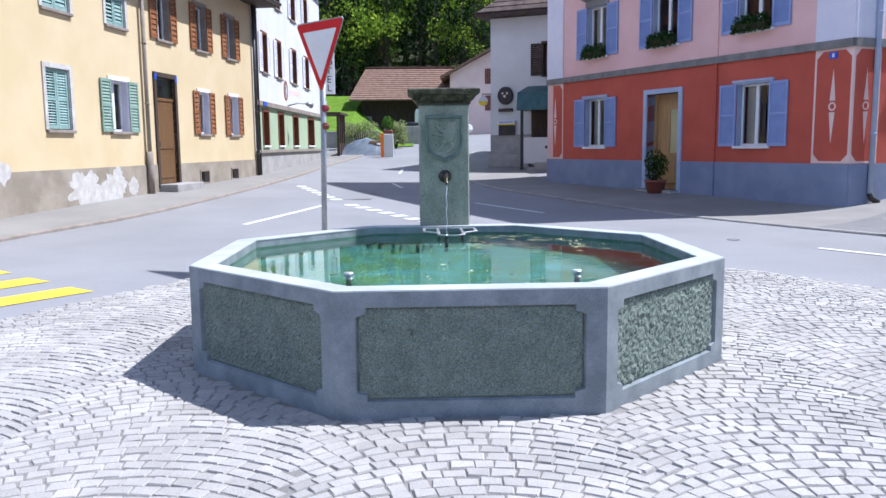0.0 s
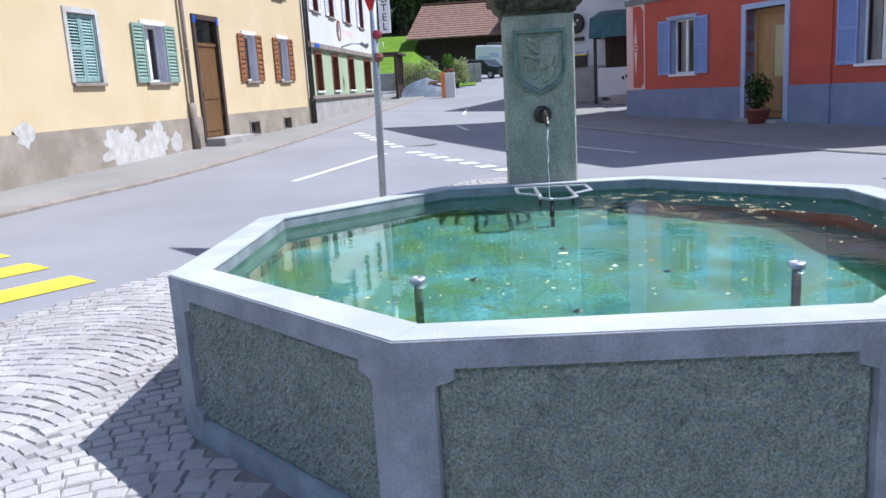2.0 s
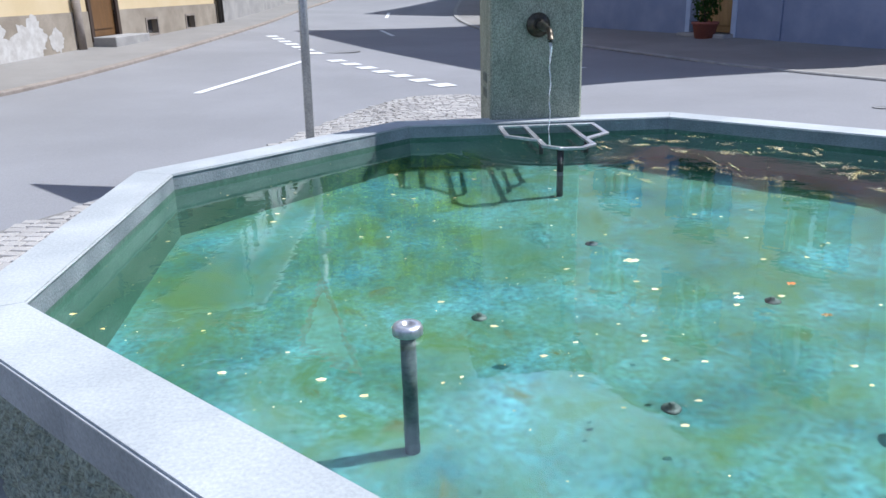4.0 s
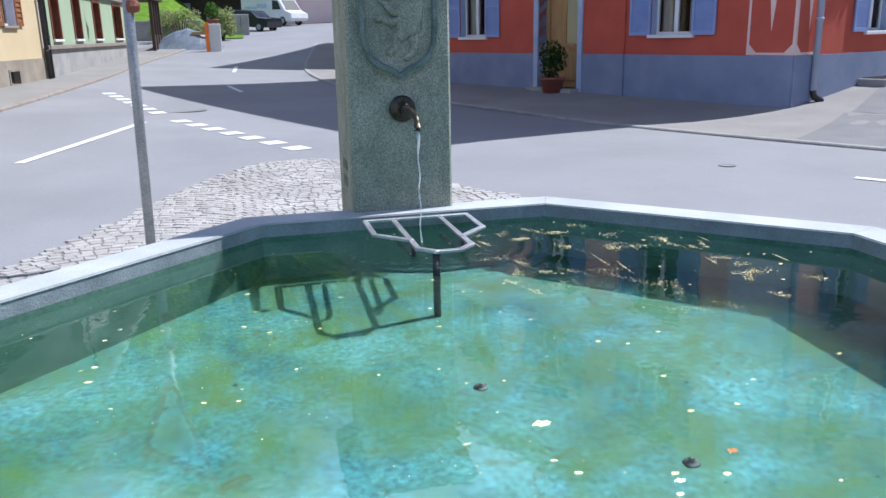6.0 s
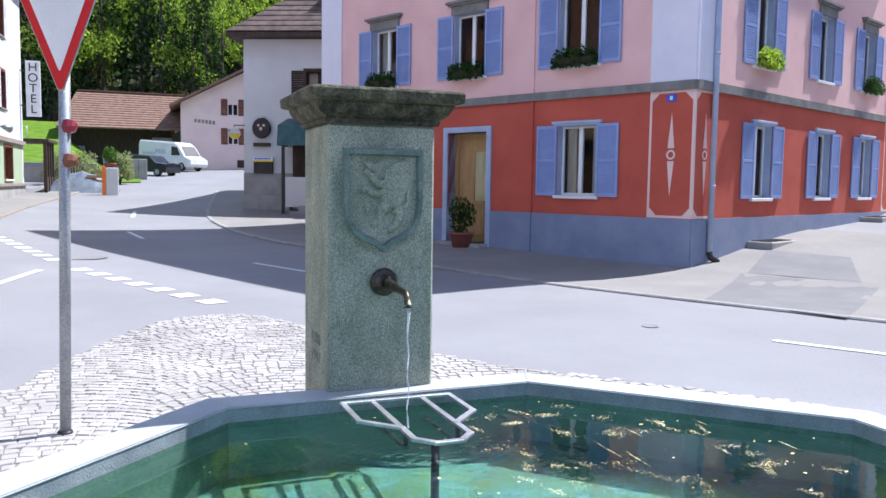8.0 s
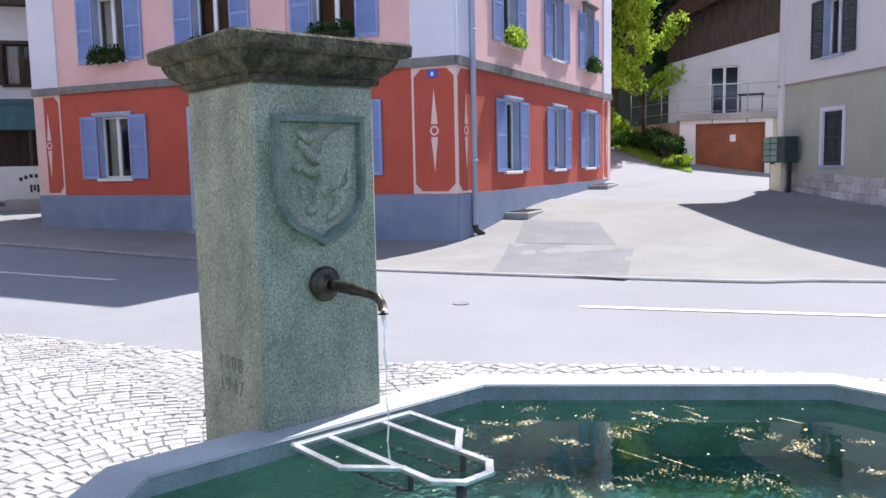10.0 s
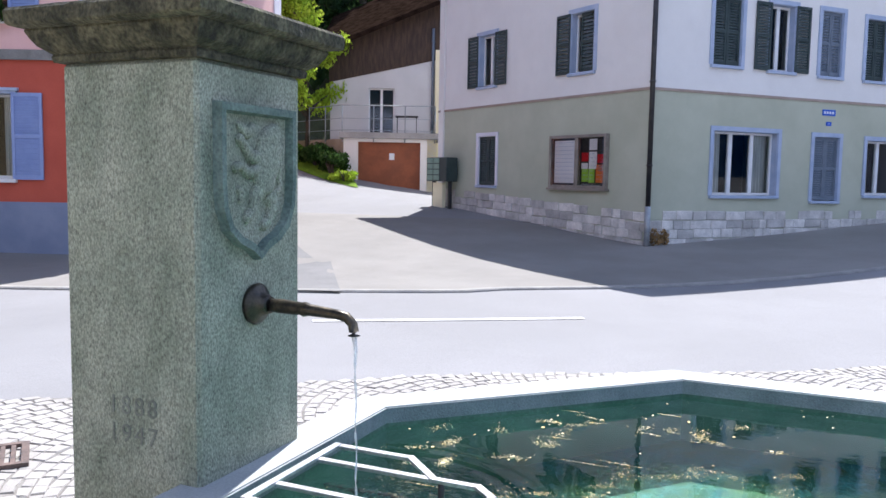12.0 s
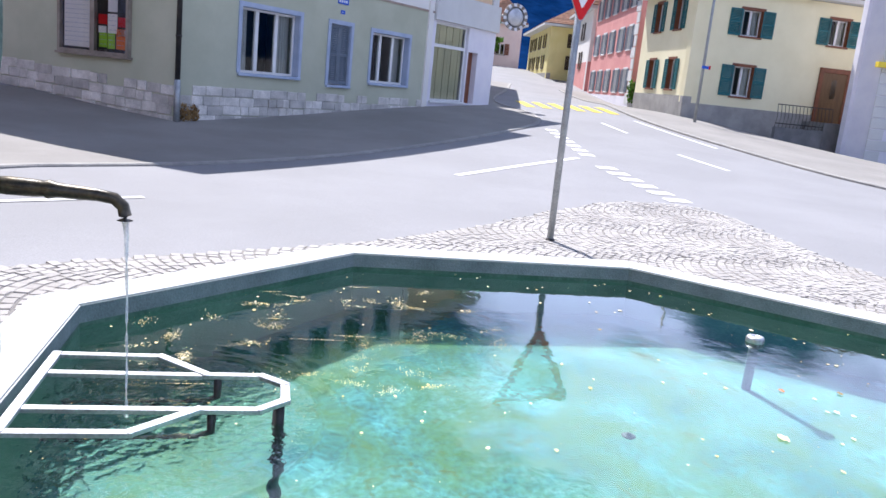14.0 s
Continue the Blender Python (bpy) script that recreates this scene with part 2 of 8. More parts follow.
M["leaf_dark"] = shade("conifer_foliage", (0.018, 0.04, 0.014), (0.05, 0.09, 0.025), 0.35, 3, 0.8, 0, island=0.45, speck=0.3, spec=0.12)
M["leaf"] = shade("fresh_foliage", (0.32, 0.46, 0.03), (0.48, 0.60, 0.06), 0.8, 6, 0.7, 0, island=0.35, speck=0.2, spec=0.12)
M["leaf_mid"] = shade("shrub_foliage", (0.06, 0.14, 0.02), (0.14, 0.25, 0.04), 3, 20, 0.7, 0, island=0.4, speck=0.2, spec=0.12)
M["leaf_pale"] = shade("blossoming_shrub", (0.24, 0.30, 0.10), (0.42, 0.44, 0.22), 2, 20, 0.8, 0, island=0.3, speck=0.2, spec=0.12)
M["leaf_wood"] = shade("spring_wood_foliage", (0.16, 0.27, 0.022), (0.33, 0.44, 0.05), 0.5, 4, 0.8, 0, island=0.45, speck=0.25, spec=0.12)
M["leaf_box"] = shade("dark_box_foliage", (0.028, 0.065, 0.014), (0.07, 0.13, 0.03), 4, 20, 0.7, 0, island=0.4, speck=0.2, spec=0.12)
M["bark"] = shade("bark", (0.05, 0.04, 0.03), (0.11, 0.09, 0.065), 6, 40, 0.95, 0.6, stretch=(2, 2, 0.5))
M["terracotta"] = shade("terracotta", (0.24, 0.075, 0.05), (0.32, 0.11, 0.07), 6, 60, 0.8, 0.1)
M["red_sign"] = shade("red_sign_paint", (0.52, 0.014, 0.018), (0.58, 0.02, 0.024), 4, 60, 0.6, 0.0, speck=0.04, spec=0.2)
M["white_sign"] = shade("white_sign_paint", (0.70, 0.71, 0.72), (0.76, 0.77, 0.78), 4, 60, 0.4, 0.0, speck=0.04)
M["blue_sign"] = shade("blue_enamel", (0.02, 0.09, 0.55), (0.03, 0.12, 0.62), 4, 60, 0.3, 0.0, speck=0.04)
M["black"] = shade("black_paint", (0.012, 0.012, 0.013), (0.03, 0.03, 0.03), 4, 60, 0.5, 0.0)
M["car_white"] = shade("white_car_paint", (0.702, 0.711, 0.720), (0.738, 0.738, 0.747), 2, 60, 0.25, 0.0, speck=0.03)
M["car_dark"] = shade("dark_car_paint", (0.012, 0.015, 0.022), (0.02, 0.023, 0.03), 2, 60, 0.22, 0.0, speck=0.03)
M["rubber"] = shade("rubber", (0.015, 0.015, 0.015), (0.03, 0.03, 0.03), 5, 60, 0.8, 0.05)
M["concrete"] = shade("concrete", (0.288, 0.280, 0.264), (0.384, 0.368, 0.344), 1.6, 60, 0.9, 0.2)
M["teal_awning"] = shade("teal_metal_awning", (0.03, 0.09, 0.10), (0.05, 0.13, 0.14), 3, 60, 0.5, 0.05)
M["garage_brown"] = shade("rust_brown_garage_paint", (0.22, 0.065, 0.02), (0.30, 0.09, 0.03), 2, 60, 0.6, 0.1)
M["salmon_wall"] = shade("salmon_plaster", (0.62, 0.27, 0.25), (0.68, 0.32, 0.29), 1, 80, 0.9, 0.1, speck=0.06)
M["lemon_wall"] = shade("lemon_plaster", (0.74, 0.64, 0.26), (0.80, 0.70, 0.32), 0.9, 80, 0.9, 0.1, speck=0.05)
M["pale_yellow"] = shade("pale_yellow_plaster", (0.821, 0.756, 0.497), (0.875, 0.810, 0.551), 0.9, 80, 0.9, 0.1, speck=0.05)
M["teal_dark"] = shade("petrol_shutter", (0.01, 0.10, 0.11), (0.02, 0.14, 0.15), 4, 70, 0.5, 0.05)
M["redwood"] = shade("reddish_wood", (0.16, 0.05, 0.02), (0.22, 0.075, 0.03), 5, 60, 0.5, 0.1)
M["petal"] = shade("floating_petal", (0.629, 0.476, 0.136), (0.765, 0.714, 0.493), 30, 90, 0.7, 0, island=0.3)
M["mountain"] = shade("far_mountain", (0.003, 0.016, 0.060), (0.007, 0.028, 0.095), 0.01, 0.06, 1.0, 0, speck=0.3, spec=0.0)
M["orange"] = shade("orange_paint", (0.75, 0.18, 0.02), (0.80, 0.22, 0.03), 4, 60, 0.6, 0)
M["lime"] = shade("lime_paper", (0.35, 0.62, 0.05), (0.38, 0.66, 0.06), 4, 60, 0.8, 0)
M["purple"] = shade("purple_flower", (0.20, 0.08, 0.38), (0.32, 0.15, 0.50), 8, 40, 0.8, 0, island=0.3)
M["yellow_sign"] = shade("yellow_sign_paint", (0.80, 0.60, 0.02), (0.85, 0.66, 0.04), 4, 60, 0.4, 0)


def floor_paint():
    """Turquoise pool paint under yellow-green algae."""
    m = shade("basin_floor_paint", (0.023, 0.105, 0.115), (0.105, 0.255, 0.275), 2.2, 45, 0.8, 0.2, speck=0.5)
    n, l = m.node_tree.nodes, m.node_tree.links
    b = n["Principled BSDF"]
    old = b.inputs["Base Color"].links[0].from_socket
    a = n.new("ShaderNodeTexNoise")
    a.inputs["Scale"].default_value, a.inputs["Detail"].default_value, a.inputs["Roughness"].default_value, a.inputs["Distortion"].default_value = 3.1, 10, 0.72, 0.4
    g = n.new("ShaderNodeNewGeometry")
    l.new(g.outputs["Position"], a.inputs["Vector"])
    r = n.new("ShaderNodeValToRGB")
    r.color_ramp.elements[0].position, r.color_ramp.elements[1].position = 0.36, 0.64
    l.new(a.outputs["Fac"], r.inputs[0])
    x = n.new("ShaderNodeMixRGB")
    x.inputs[2].default_value = (0.062, 0.125, 0.035, 1)
    l.new(r.outputs[0], x.inputs[0])
    l.new(old, x.inputs[1])
    # thin rusty-olive stains
    st = n.new("ShaderNodeTexNoise")
    st.inputs["Scale"].default_value, st.inputs["Detail"].default_value, st.inputs["Roughness"].default_value, st.inputs["Distortion"].default_value = 5.5, 9, 0.68, 1.2
    l.new(g.outputs["Position"], st.inputs["Vector"])
    sr_ = n.new("ShaderNodeValToRGB")
    sr_.color_ramp.elements[0].position, sr_.color_ramp.elements[1].position = 0.57, 0.72
    l.new(st.outputs["Fac"], sr_.inputs[0])
    y = n.new("ShaderNodeMixRGB")
    y.inputs[2].default_value = (0.075, 0.085, 0.012, 1)
    l.new(sr_.outputs[0], y.inputs[0])
    l.new(x.outputs[0], y.inputs[1])
    l.new(y.outputs[0], b.inputs["Base Color"])
    return m


def water_mat():
    m = bpy.data.materials.new("clear_green_water")
    m.use_nodes = True
    n, l = m.node_tree.nodes, m.node_tree.links
    b = n["Principled BSDF"]
    b.inputs["Base Color"].default_value = (0.66, 0.91, 0.86, 1)
    b.inputs["Transmission Weight"].default_value = 1.0
    b.inputs["IOR"].default_value = 1.33
    b.inputs["Roughness"].default_value = 0.0
    b.inputs["Specular IOR Level"].default_value = 0.85
    g = n.new("ShaderNodeNewGeometry")
    d = n.new("ShaderNodeVectorMath")
    d.operation = "DISTANCE"
    d.inputs[1].default_value = (0.31, 7.68, 0.67)
    l.new(g.outputs["Position"], d.inputs[0])
    s = n.new("ShaderNodeMath")
    s.operation = "MULTIPLY"
    s.inputs[1].default_value = 78.0
    l.new(d.outputs["Value"], s.inputs[0])
    w = n.new("ShaderNodeMath")
    w.operation = "SINE"
    l.new(s.outputs[0], w.inputs[0])
    f = n.new("ShaderNodeMapRange")
    f.inputs["From Min"].default_value, f.inputs["From Max"].default_value = 0.03, 0.68
    f.inputs["To Min"].default_value, f.inputs["To Max"].default_value = 0.42, 0.0
    l.new(d.outputs["Value"], f.inputs["Value"])
    k = n.new("ShaderNodeMath")
    k.operation = "MULTIPLY"
    l.new(w.outputs[0], k.inputs[0])
    l.new(f.outputs[0], k.inputs[1])
    t = n.new("ShaderNodeTexNoise")
    t.inputs["Scale"].default_value, t.inputs["Detail"].default_value = 9.0, 3
    l.new(g.outputs["Position"], t.inputs["Vector"])
    tt = n.new("ShaderNodeMath")
    tt.operation = "MULTIPLY_ADD"
    tt.inputs[1].default_value = 0.16
    l.new(t.outputs["Fac"], tt.inputs[0])
    l.new(k.outputs[0], tt.inputs[2])
    # choppy patch where the jet falls in
    c = n.new("ShaderNodeTexNoise")
    c.inputs["Scale"].default_value, c.inputs["Detail"].default_value = 30.0, 2
    l.new(g.outputs["Position"], c.inputs["Vector"])
    cf = n.new("ShaderNodeMapRange")
    cf.inputs["From Min"].default_value, cf.inputs["From Max"].default_value = 0.05, 0.46
    cf.inputs["To Min"].default_value, cf.inputs["To Max"].default_value = 9.0, 0.0
    l.new(d.outputs["Value"], cf.inputs["Value"])
    cc = n.new("ShaderNodeMath")
    cc.operation = "MULTIPLY_ADD"
    l.new(c.outputs["Fac"], cc.inputs[0])
    l.new(cf.outputs[0], cc.inputs[1])
    l.new(tt.outputs[0], cc.inputs[2])
    bp = n.new("ShaderNodeBump")
    bp.inputs["Strength"].default_value, bp.inputs["Distance"].default_value = 0.50, 0.008
    l.new(cc.outputs[0], bp.inputs["Height"])
    l.new(bp.outputs[0], b.inputs["Normal"])
    return m




def leafy(name):
    """Thin leaves let some light through."""
    m = M[name]
    n, l = m.node_tree.nodes, m.node_tree.links
    b = n["Principled BSDF"]
    t, x = n.new("ShaderNodeBsdfTranslucent"), n.new("ShaderNodeMixShader")
    x.inputs[0].default_value = 0.5
    l.new(b.inputs["Base Color"].links[0].from_socket, t.inputs["Color"])
    l.new(b.outputs[0], x.inputs[1])
    l.new(t.outputs[0], x.inputs[2])
    l.new(x.outputs[0], n["Material Output"].inputs["Surface"])


for leaf_name in ("leaf", "leaf_mid", "leaf_pale", "leaf_dark", "leaf_wood", "leaf_box"):
    leafy(leaf_name)
M["pool_floor"] = floor_paint()
M["water"] = water_mat()
M["stream"] = shade("falling_water", (0.70, 0.74, 0.76), (0.85, 0.88, 0.90), 60, 160, 0.15, 0.2)
M["stream"].node_tree.nodes["Principled BSDF"].inputs["Alpha"].default_value = 0.5


# ground heights: a smooth sheet through a few levelled spots
SPOTS = np.array([(0, -12, 0), (0, 0, 0), (0, 6, 0), (0, 12, 0), (5, 6, 0), (-6, 5, 0), (-6, 11, .04), (-7.9, 15.6, .2), (-5.8, 29.5, .5), (-3, 45, 1.0),
                  (-1, 65, 2.2), (0, 95, 3.4), (9.7, 17.7, .05), (6, 15, -.02), (3, 20, .03), (4.8, 28.6, .2), (3.6, 37, .6), (12, 18.6, .36), (15.5, 20, .67),
                  (20.5, 22, 1.02), (28, 20, 1.1), (23.2, 20.5, 1.15), (24.2, 24.2, 1.8), (26.2, 28.0, 2.8), (16, 9.5, .2), (20.7, 16.3, .78), (22.7, 3.3, .73), (26.2, -.2, .93), (11, 4.5, .05), (29, -17, 0),
                  (29, -9, 1.1), (75, -16, 3.4), (-50, 0, 0), (-30, 60, 3)])
SOFT = 5.0
WEIGHTS = np.linalg.solve(np.sqrt(((SPOTS[:, None, :2] - SPOTS[None, :, :2]) ** 2).sum(-1) + SOFT ** 2) + 1e-6 * np.eye(len(SPOTS)), SPOTS[:, 2])


def gz(x, y):
    near = float(np.sqrt((x - SPOTS[:, 0]) ** 2 + (y - SPOTS[:, 1]) ** 2 + SOFT ** 2) @ WEIGHTS)
    far = math.hypot(x - 10, y - 15)
    k = min(max((far - 95) / 60, 0), 1)
    return near * (1 - k) + 2.5 * k


# mesh helpers
def box(bm, x0, x1, y0, y1, z0, z1, m=None, bevel=0.0):
    v = [bm.verts.new((x, y, z)) for z in (z0, z1) for x, y in ((x0, y0), (x1, y0), (x1, y1), (x0, y1))]
    fs = [bm.faces.new([v[i] for i in q]) for q in ((3, 2, 1, 0), (4, 5, 6, 7), (0, 1, 5, 4), (1, 2, 6, 5), (2, 3, 7, 6), (3, 0, 4, 7))]
    if bevel:
        es = list({e for f in fs for e in f.edges})
        r = bmesh.ops.bevel(bm, geom=es, offset=bevel, segments=1, affect="EDGES")
        v = list({q for f in r["faces"] for q in f.verts} | {q for q in v if q.is_valid})
    if m is not None:
        bmesh.ops.transform(bm, matrix=m, verts=v)
    return v


def prism(bm, pts, z0, z1, m=None):
    """An upright prism over a polygon that runs counterclockwise."""
    n = len(pts)
    a = [bm.verts.new((x, y, z0)) for x, y in pts]
    b = [bm.verts.new((x, y, z1)) for x, y in pts]
    bm.faces.new(a[::-1])
    bm.faces.new(b)
    for i in range(n):
        bm.faces.new((a[i], a[(i + 1) % n], b[(i + 1) % n], b[i]))
    if m is not None:
        bmesh.ops.transform(bm, matrix=m, verts=a + b)
    return a + b


def tube(bm, pts, radii, seg=12, cap=True):
    """A round tube along a line of points."""
    rings = []
    pts = [Vector(p) for p in pts]
    for i, p in enumerate(pts):
        d = (pts[min(i + 1, len(pts) - 1)] - pts[max(i - 1, 0)]).normalized()
        q = d.to_track_quat("Z", "Y")
        r = radii[i] if isinstance(radii, (list, tuple)) else radii
        rings.append([bm.verts.new(p + q @ Vector((r * math.cos(2 * math.pi * k / seg), r * math.sin(2 * math.pi * k / seg), 0))) for k in range(seg)])
    for a, b in zip(rings, rings[1:]):
        for k in range(seg):
            f = bm.faces.new((a[k], a[(k + 1) % seg], b[(k + 1) % seg], b[k]))
            f.smooth = True
    if cap:
        bm.faces.new(rings[0][::-1])
        bm.faces.new(rings[-1])
    return rings


def lathe(bm, profile, centre, seg=16, axis="z"):
    """A turned form: radius and height pairs round an axis."""
    rings = []
    for r, h in profile:
        ring = []
        for k in range(seg):
            a = 2 * math.pi * k / seg
            p = (r * math.cos(a), r * math.sin(a), h) if axis == "z" else (r * math.cos(a), -h, r * math.sin(a))
            ring.append(bm.verts.new(Vector(centre) + Vector(p)))
        rings.append(ring)
    for a, b in zip(rings, rings[1:]):
        for k in range(seg):
            bm.faces.new((a[k], a[(k + 1) % seg], b[(k + 1) % seg], b[k])).smooth = True
    bm.faces.new(rings[0][::-1])
    bm.faces.new(rings[-1])


def thing(name, loc, label, category, group="", kind=""):
    ob = new(name)
    ob.matrix_basis = Matrix.Translation(loc)
    return tagged(ob, label, category, group, kind)


def part(name, bm, material, parent=None, label="", kind=""):
    """Links a bmesh, whose places are the world's, as one mesh object under a thing or a part."""
    me = bpy.data.meshes.new(name)
    bmesh.ops.recalc_face_normals(bm, faces=bm.faces)
    bm.to_mesh(me)
    bm.free()
    me.materials.append(M[material] if isinstance(material, str) else material)
    ob = new(name, me)
    if parent is not None:
        ob.parent = parent
        if parent.parent is None:
            ob.matrix_parent_inverse = parent.matrix_basis.inverted()
    return tagged(ob, label, kind=kind)


def solo(name, bm, material, label, category, kind="", group=""):
    return tagged(part(name, bm, material), label, category, group, kind)


def raw(name, verts, faces, material, parent=None, label="", kind=""):
    me = bpy.data.meshes.new(name)
    me.from_pydata(verts, [], faces)
    me.materials.append(M[material])
    ob = new(name, me)
    if parent is not None:
        ob.parent = parent
        if parent.parent is None:
            ob.matrix_parent_inverse = parent.matrix_basis.inverted()
    return tagged(ob, label, kind=kind)


def letters(name, text, size, m, material, parent, depth=0.004, align="CENTER", label=""):
    cu = bpy.data.curves.new(name, "FONT")
    cu.body, cu.size, cu.extrude, cu.align_x = text, size, depth, align
    tmp = bpy.data.objects.new(name, cu)
    me = bpy.data.meshes.new_from_object(tmp)
    bpy.data.objects.remove(tmp)
    me.transform(m)
    me.materials.clear()
    me.materials.append(M[material])
    ob = new(name, me)
    ob.parent = parent
    if parent.parent is None:
        ob.matrix_parent_inverse = parent.matrix_basis.inverted()
    return tagged(ob, label)


# ground, roads, pavements
def axis_lines(lo, hi, step, far):
    inner = list(np.arange(lo, hi + step / 2, step))
    out, d, k = [], step, 0
    while d < far:
        d *= 1.5
        k += d
        out.append(k)
    return [lo - o for o in reversed(out)] + inner + [hi + o for o in out]


gx, gy = axis_lines(-30, 60, 1.5, 700), axis_lines(-30, 70, 1.5, 700)
gv = [(x, y, gz(x, y) - 0.004) for y in gy for x in gx]
nx = len(gx)
gf = [(j * nx + i, j * nx + i + 1, (j + 1) * nx + i + 1, (j + 1) * nx + i) for j in range(len(gy) - 1) for i in range(nx - 1)]
ground = raw("ground", gv, gf, "asphalt")
tagged(ground, "pale grey sunlit asphalt road and ground", "road", kind="structure")
for p in ground.data.polygons:
    p.use_smooth = True


def smooth_line(pts, n=8, closed=False):
    """A Catmull-Rom line through a few corners."""
    pts = [Vector((*p, 0)) for p in pts]
    out = []
    m = len(pts)
    for i in range(m if closed else m - 1):
        if closed:
            a, b, c, d = pts[i - 1], pts[i], pts[(i + 1) % m], pts[(i + 2) % m]
        else:
            a, b, c, d = pts[max(i - 1, 0)], pts[i], pts[i + 1], pts[min(i + 2, m - 1)]
        for k in range(n):
            t = k / n
            q = 0.5 * (2 * b + (c - a) * t + (2 * a - 5 * b + 4 * c - d) * t * t + (3 * b - a - 3 * c + d) * t ** 3)
            out.append((q.x, q.y))
    if not closed:
        out.append((pts[-1].x, pts[-1].y))
    return out


def pavement(name, edge, back, lift, label, material="pavement", kerb="kerb", rows=6):
    """A raised pavement between its road edge and its back line, with a kerb of stones along the edge."""
    n = len(edge)
    verts, faces = [], []
    for i in range(n):
        for k in range(rows + 1):
            t = k / rows
            x, y = edge[i][0] * (1 - t) + back[i][0] * t, edge[i][1] * (1 - t) + back[i][1] * t
            verts.append((x, y, gz(x, y) + lift))
    for i in range(n - 1):
        for k in range(rows):
            a = i * (rows + 1) + k
            faces.append((a, a + rows + 1, a + rows + 2, a + 1))
    base = raw(name, verts, faces, material, kind="structure")
    tagged(base, label, "pavement")
    if kerb:
        bm = bmesh.new()
        ring = []
        for i in range(n):
            e, b = Vector((*edge[i], 0)), Vector((*back[i], 0))
            d = (b - e).normalized() * 0.13
            z = gz(*edge[i])
            o = e - d * 0.15
            ring.append([bm.verts.new((o.x, o.y, z - 0.15)), bm.verts.new((o.x, o.y, z + lift - 0.012)), bm.verts.new((e.x, e.y, z + lift + 0.006)),
                         bm.verts.new((e.x + d.x, e.y + d.y, z + lift + 0.006)), bm.verts.new((e.x + d.x, e.y + d.y, z - 0.15))])
        for a, b in zip(ring, ring[1:]):
            for k in range(4):
                bm.faces.new((a[k], b[k], b[k + 1], a[k + 1]))
        part("kerb", bm, kerb, base, "worn stone kerb", kind="structure")
    return base


def resample(line, n):
    d = [0.0]
    for a, b in zip(line, line[1:]):
        d.append(d[-1] + math.dist(a, b))
    out = []
    for i in range(n):
        s = d[-1] * i / (n - 1)
        k = min(max(j for j in range(len(d)) if d[j] <= s + 1e-9), len(line) - 2)
        t = (s - d[k]) / max(d[k + 1] - d[k], 1e-9)
        out.append((line[k][0] * (1 - t) + line[k + 1][0] * t, line[k][1] * (1 - t) + line[k + 1][1] * t))
    return out


RED_L, RED_C, RED_R = (4.78, 28.72), (9.70, 17.67), (20.60, 22.13)
GRN_L, GRN_C, GRN_R = (11.15 + 9.70, 16.55), (15.98, 9.46), (23.10, 2.88)
YEL_A, YEL_B = (-8.87, 9.7), (-5.72, 29.55)
HOT_B = (-4.98, 43.6)

west_edge = resample(smooth_line([(-8.6, 5.0), (-6.62, 13.1), (-5.45, 17.6), (-4.40, 29.0), (-3.9, 38.0), (-2.6, 47.0), (-1.2, 58.0)]), 60)
west_back = resample([(-9.7, 4.0), (-8.87, 9.7), (-7.93, 15.6), (-5.72, 29.55), (-4.98, 43.6), (-4.2, 58.0)], 60)
pavement("pavement_west", west_edge, west_back, 0.05, "pale narrow pavement before the yellow house", kerb="stone_sill")
red_edge = resample(smooth_line([(3.4, 46.0), (2.0, 36.0), (1.95, 31.0), (2.7, 26.2), (4.2, 21.9), (6.75, 15.2), (8.6, 11.3), (9.4, 10.4)]), 60)
red_back = resample([(6.0, 46.0), (4.4, 36.5), (4.6, 32.0), (4.78, 28.72), (7.4, 22.8), (9.70, 17.67), (12.0, 18.6), (15.0, 19.83)], 60)
pavement("pavement_north", red_edge, red_back, 0.03, "worn asphalt pavement before the red house")
grn_edge = resample(smooth_line([(9.4, 10.4), (10.9, 8.3), (13.2, 6.0), (17.6, 2.2), (21.2, -0.2), (24.5, -0.9), (28.4, -0.7), (36.0, -3.2), (50, -7.5)]), 60)
grn_back = resample([(15.0, 19.83), (18.4, 13.0), (15.98, 9.46), (19.6, 6.1), (23.1, 2.88), (26.3, -0.1), (30.0, 0.6), (38.0, -1.5), (51, -5.0)], 60)
pavement("pavement_east", grn_edge, grn_back, 0.03, "shaded asphalt pavement before the olive house")
south_edge = resample(smooth_line([(50.0, -10.8), (38.0, -8.2), (27.0, -5.4), (18.3, -5.4), (13.7, -5.8), (8.0, -7.5)]), 40)
south_back = resample([(51.0, -12.8), (38.5, -10.2), (29.1, -8.4), (26.0, -13.0), (22.0, -16.0), (14.0, -17.0)], 40)
pavement("pavement_south", south_edge, south_back, 0.05, "pale pavement before the pale yellow house")


bm = bmesh.new()
seam = [(x - 0.05, y - 0.03) for x, y in red_edge[22:45]]
sv = [[bm.verts.new((x + dx, y + dx * 0.4, gz(x, y) + 0.004)) for dx in (-0.03, 0.004)] for x, y in seam]
for a, b in zip(sv, sv[1:]):
    bm.faces.new((a[0], b[0], b[1], a[1]))
solo("gutter_seam", bm, "black", "dark open joint along the kerb", "kerb joint", "structure")


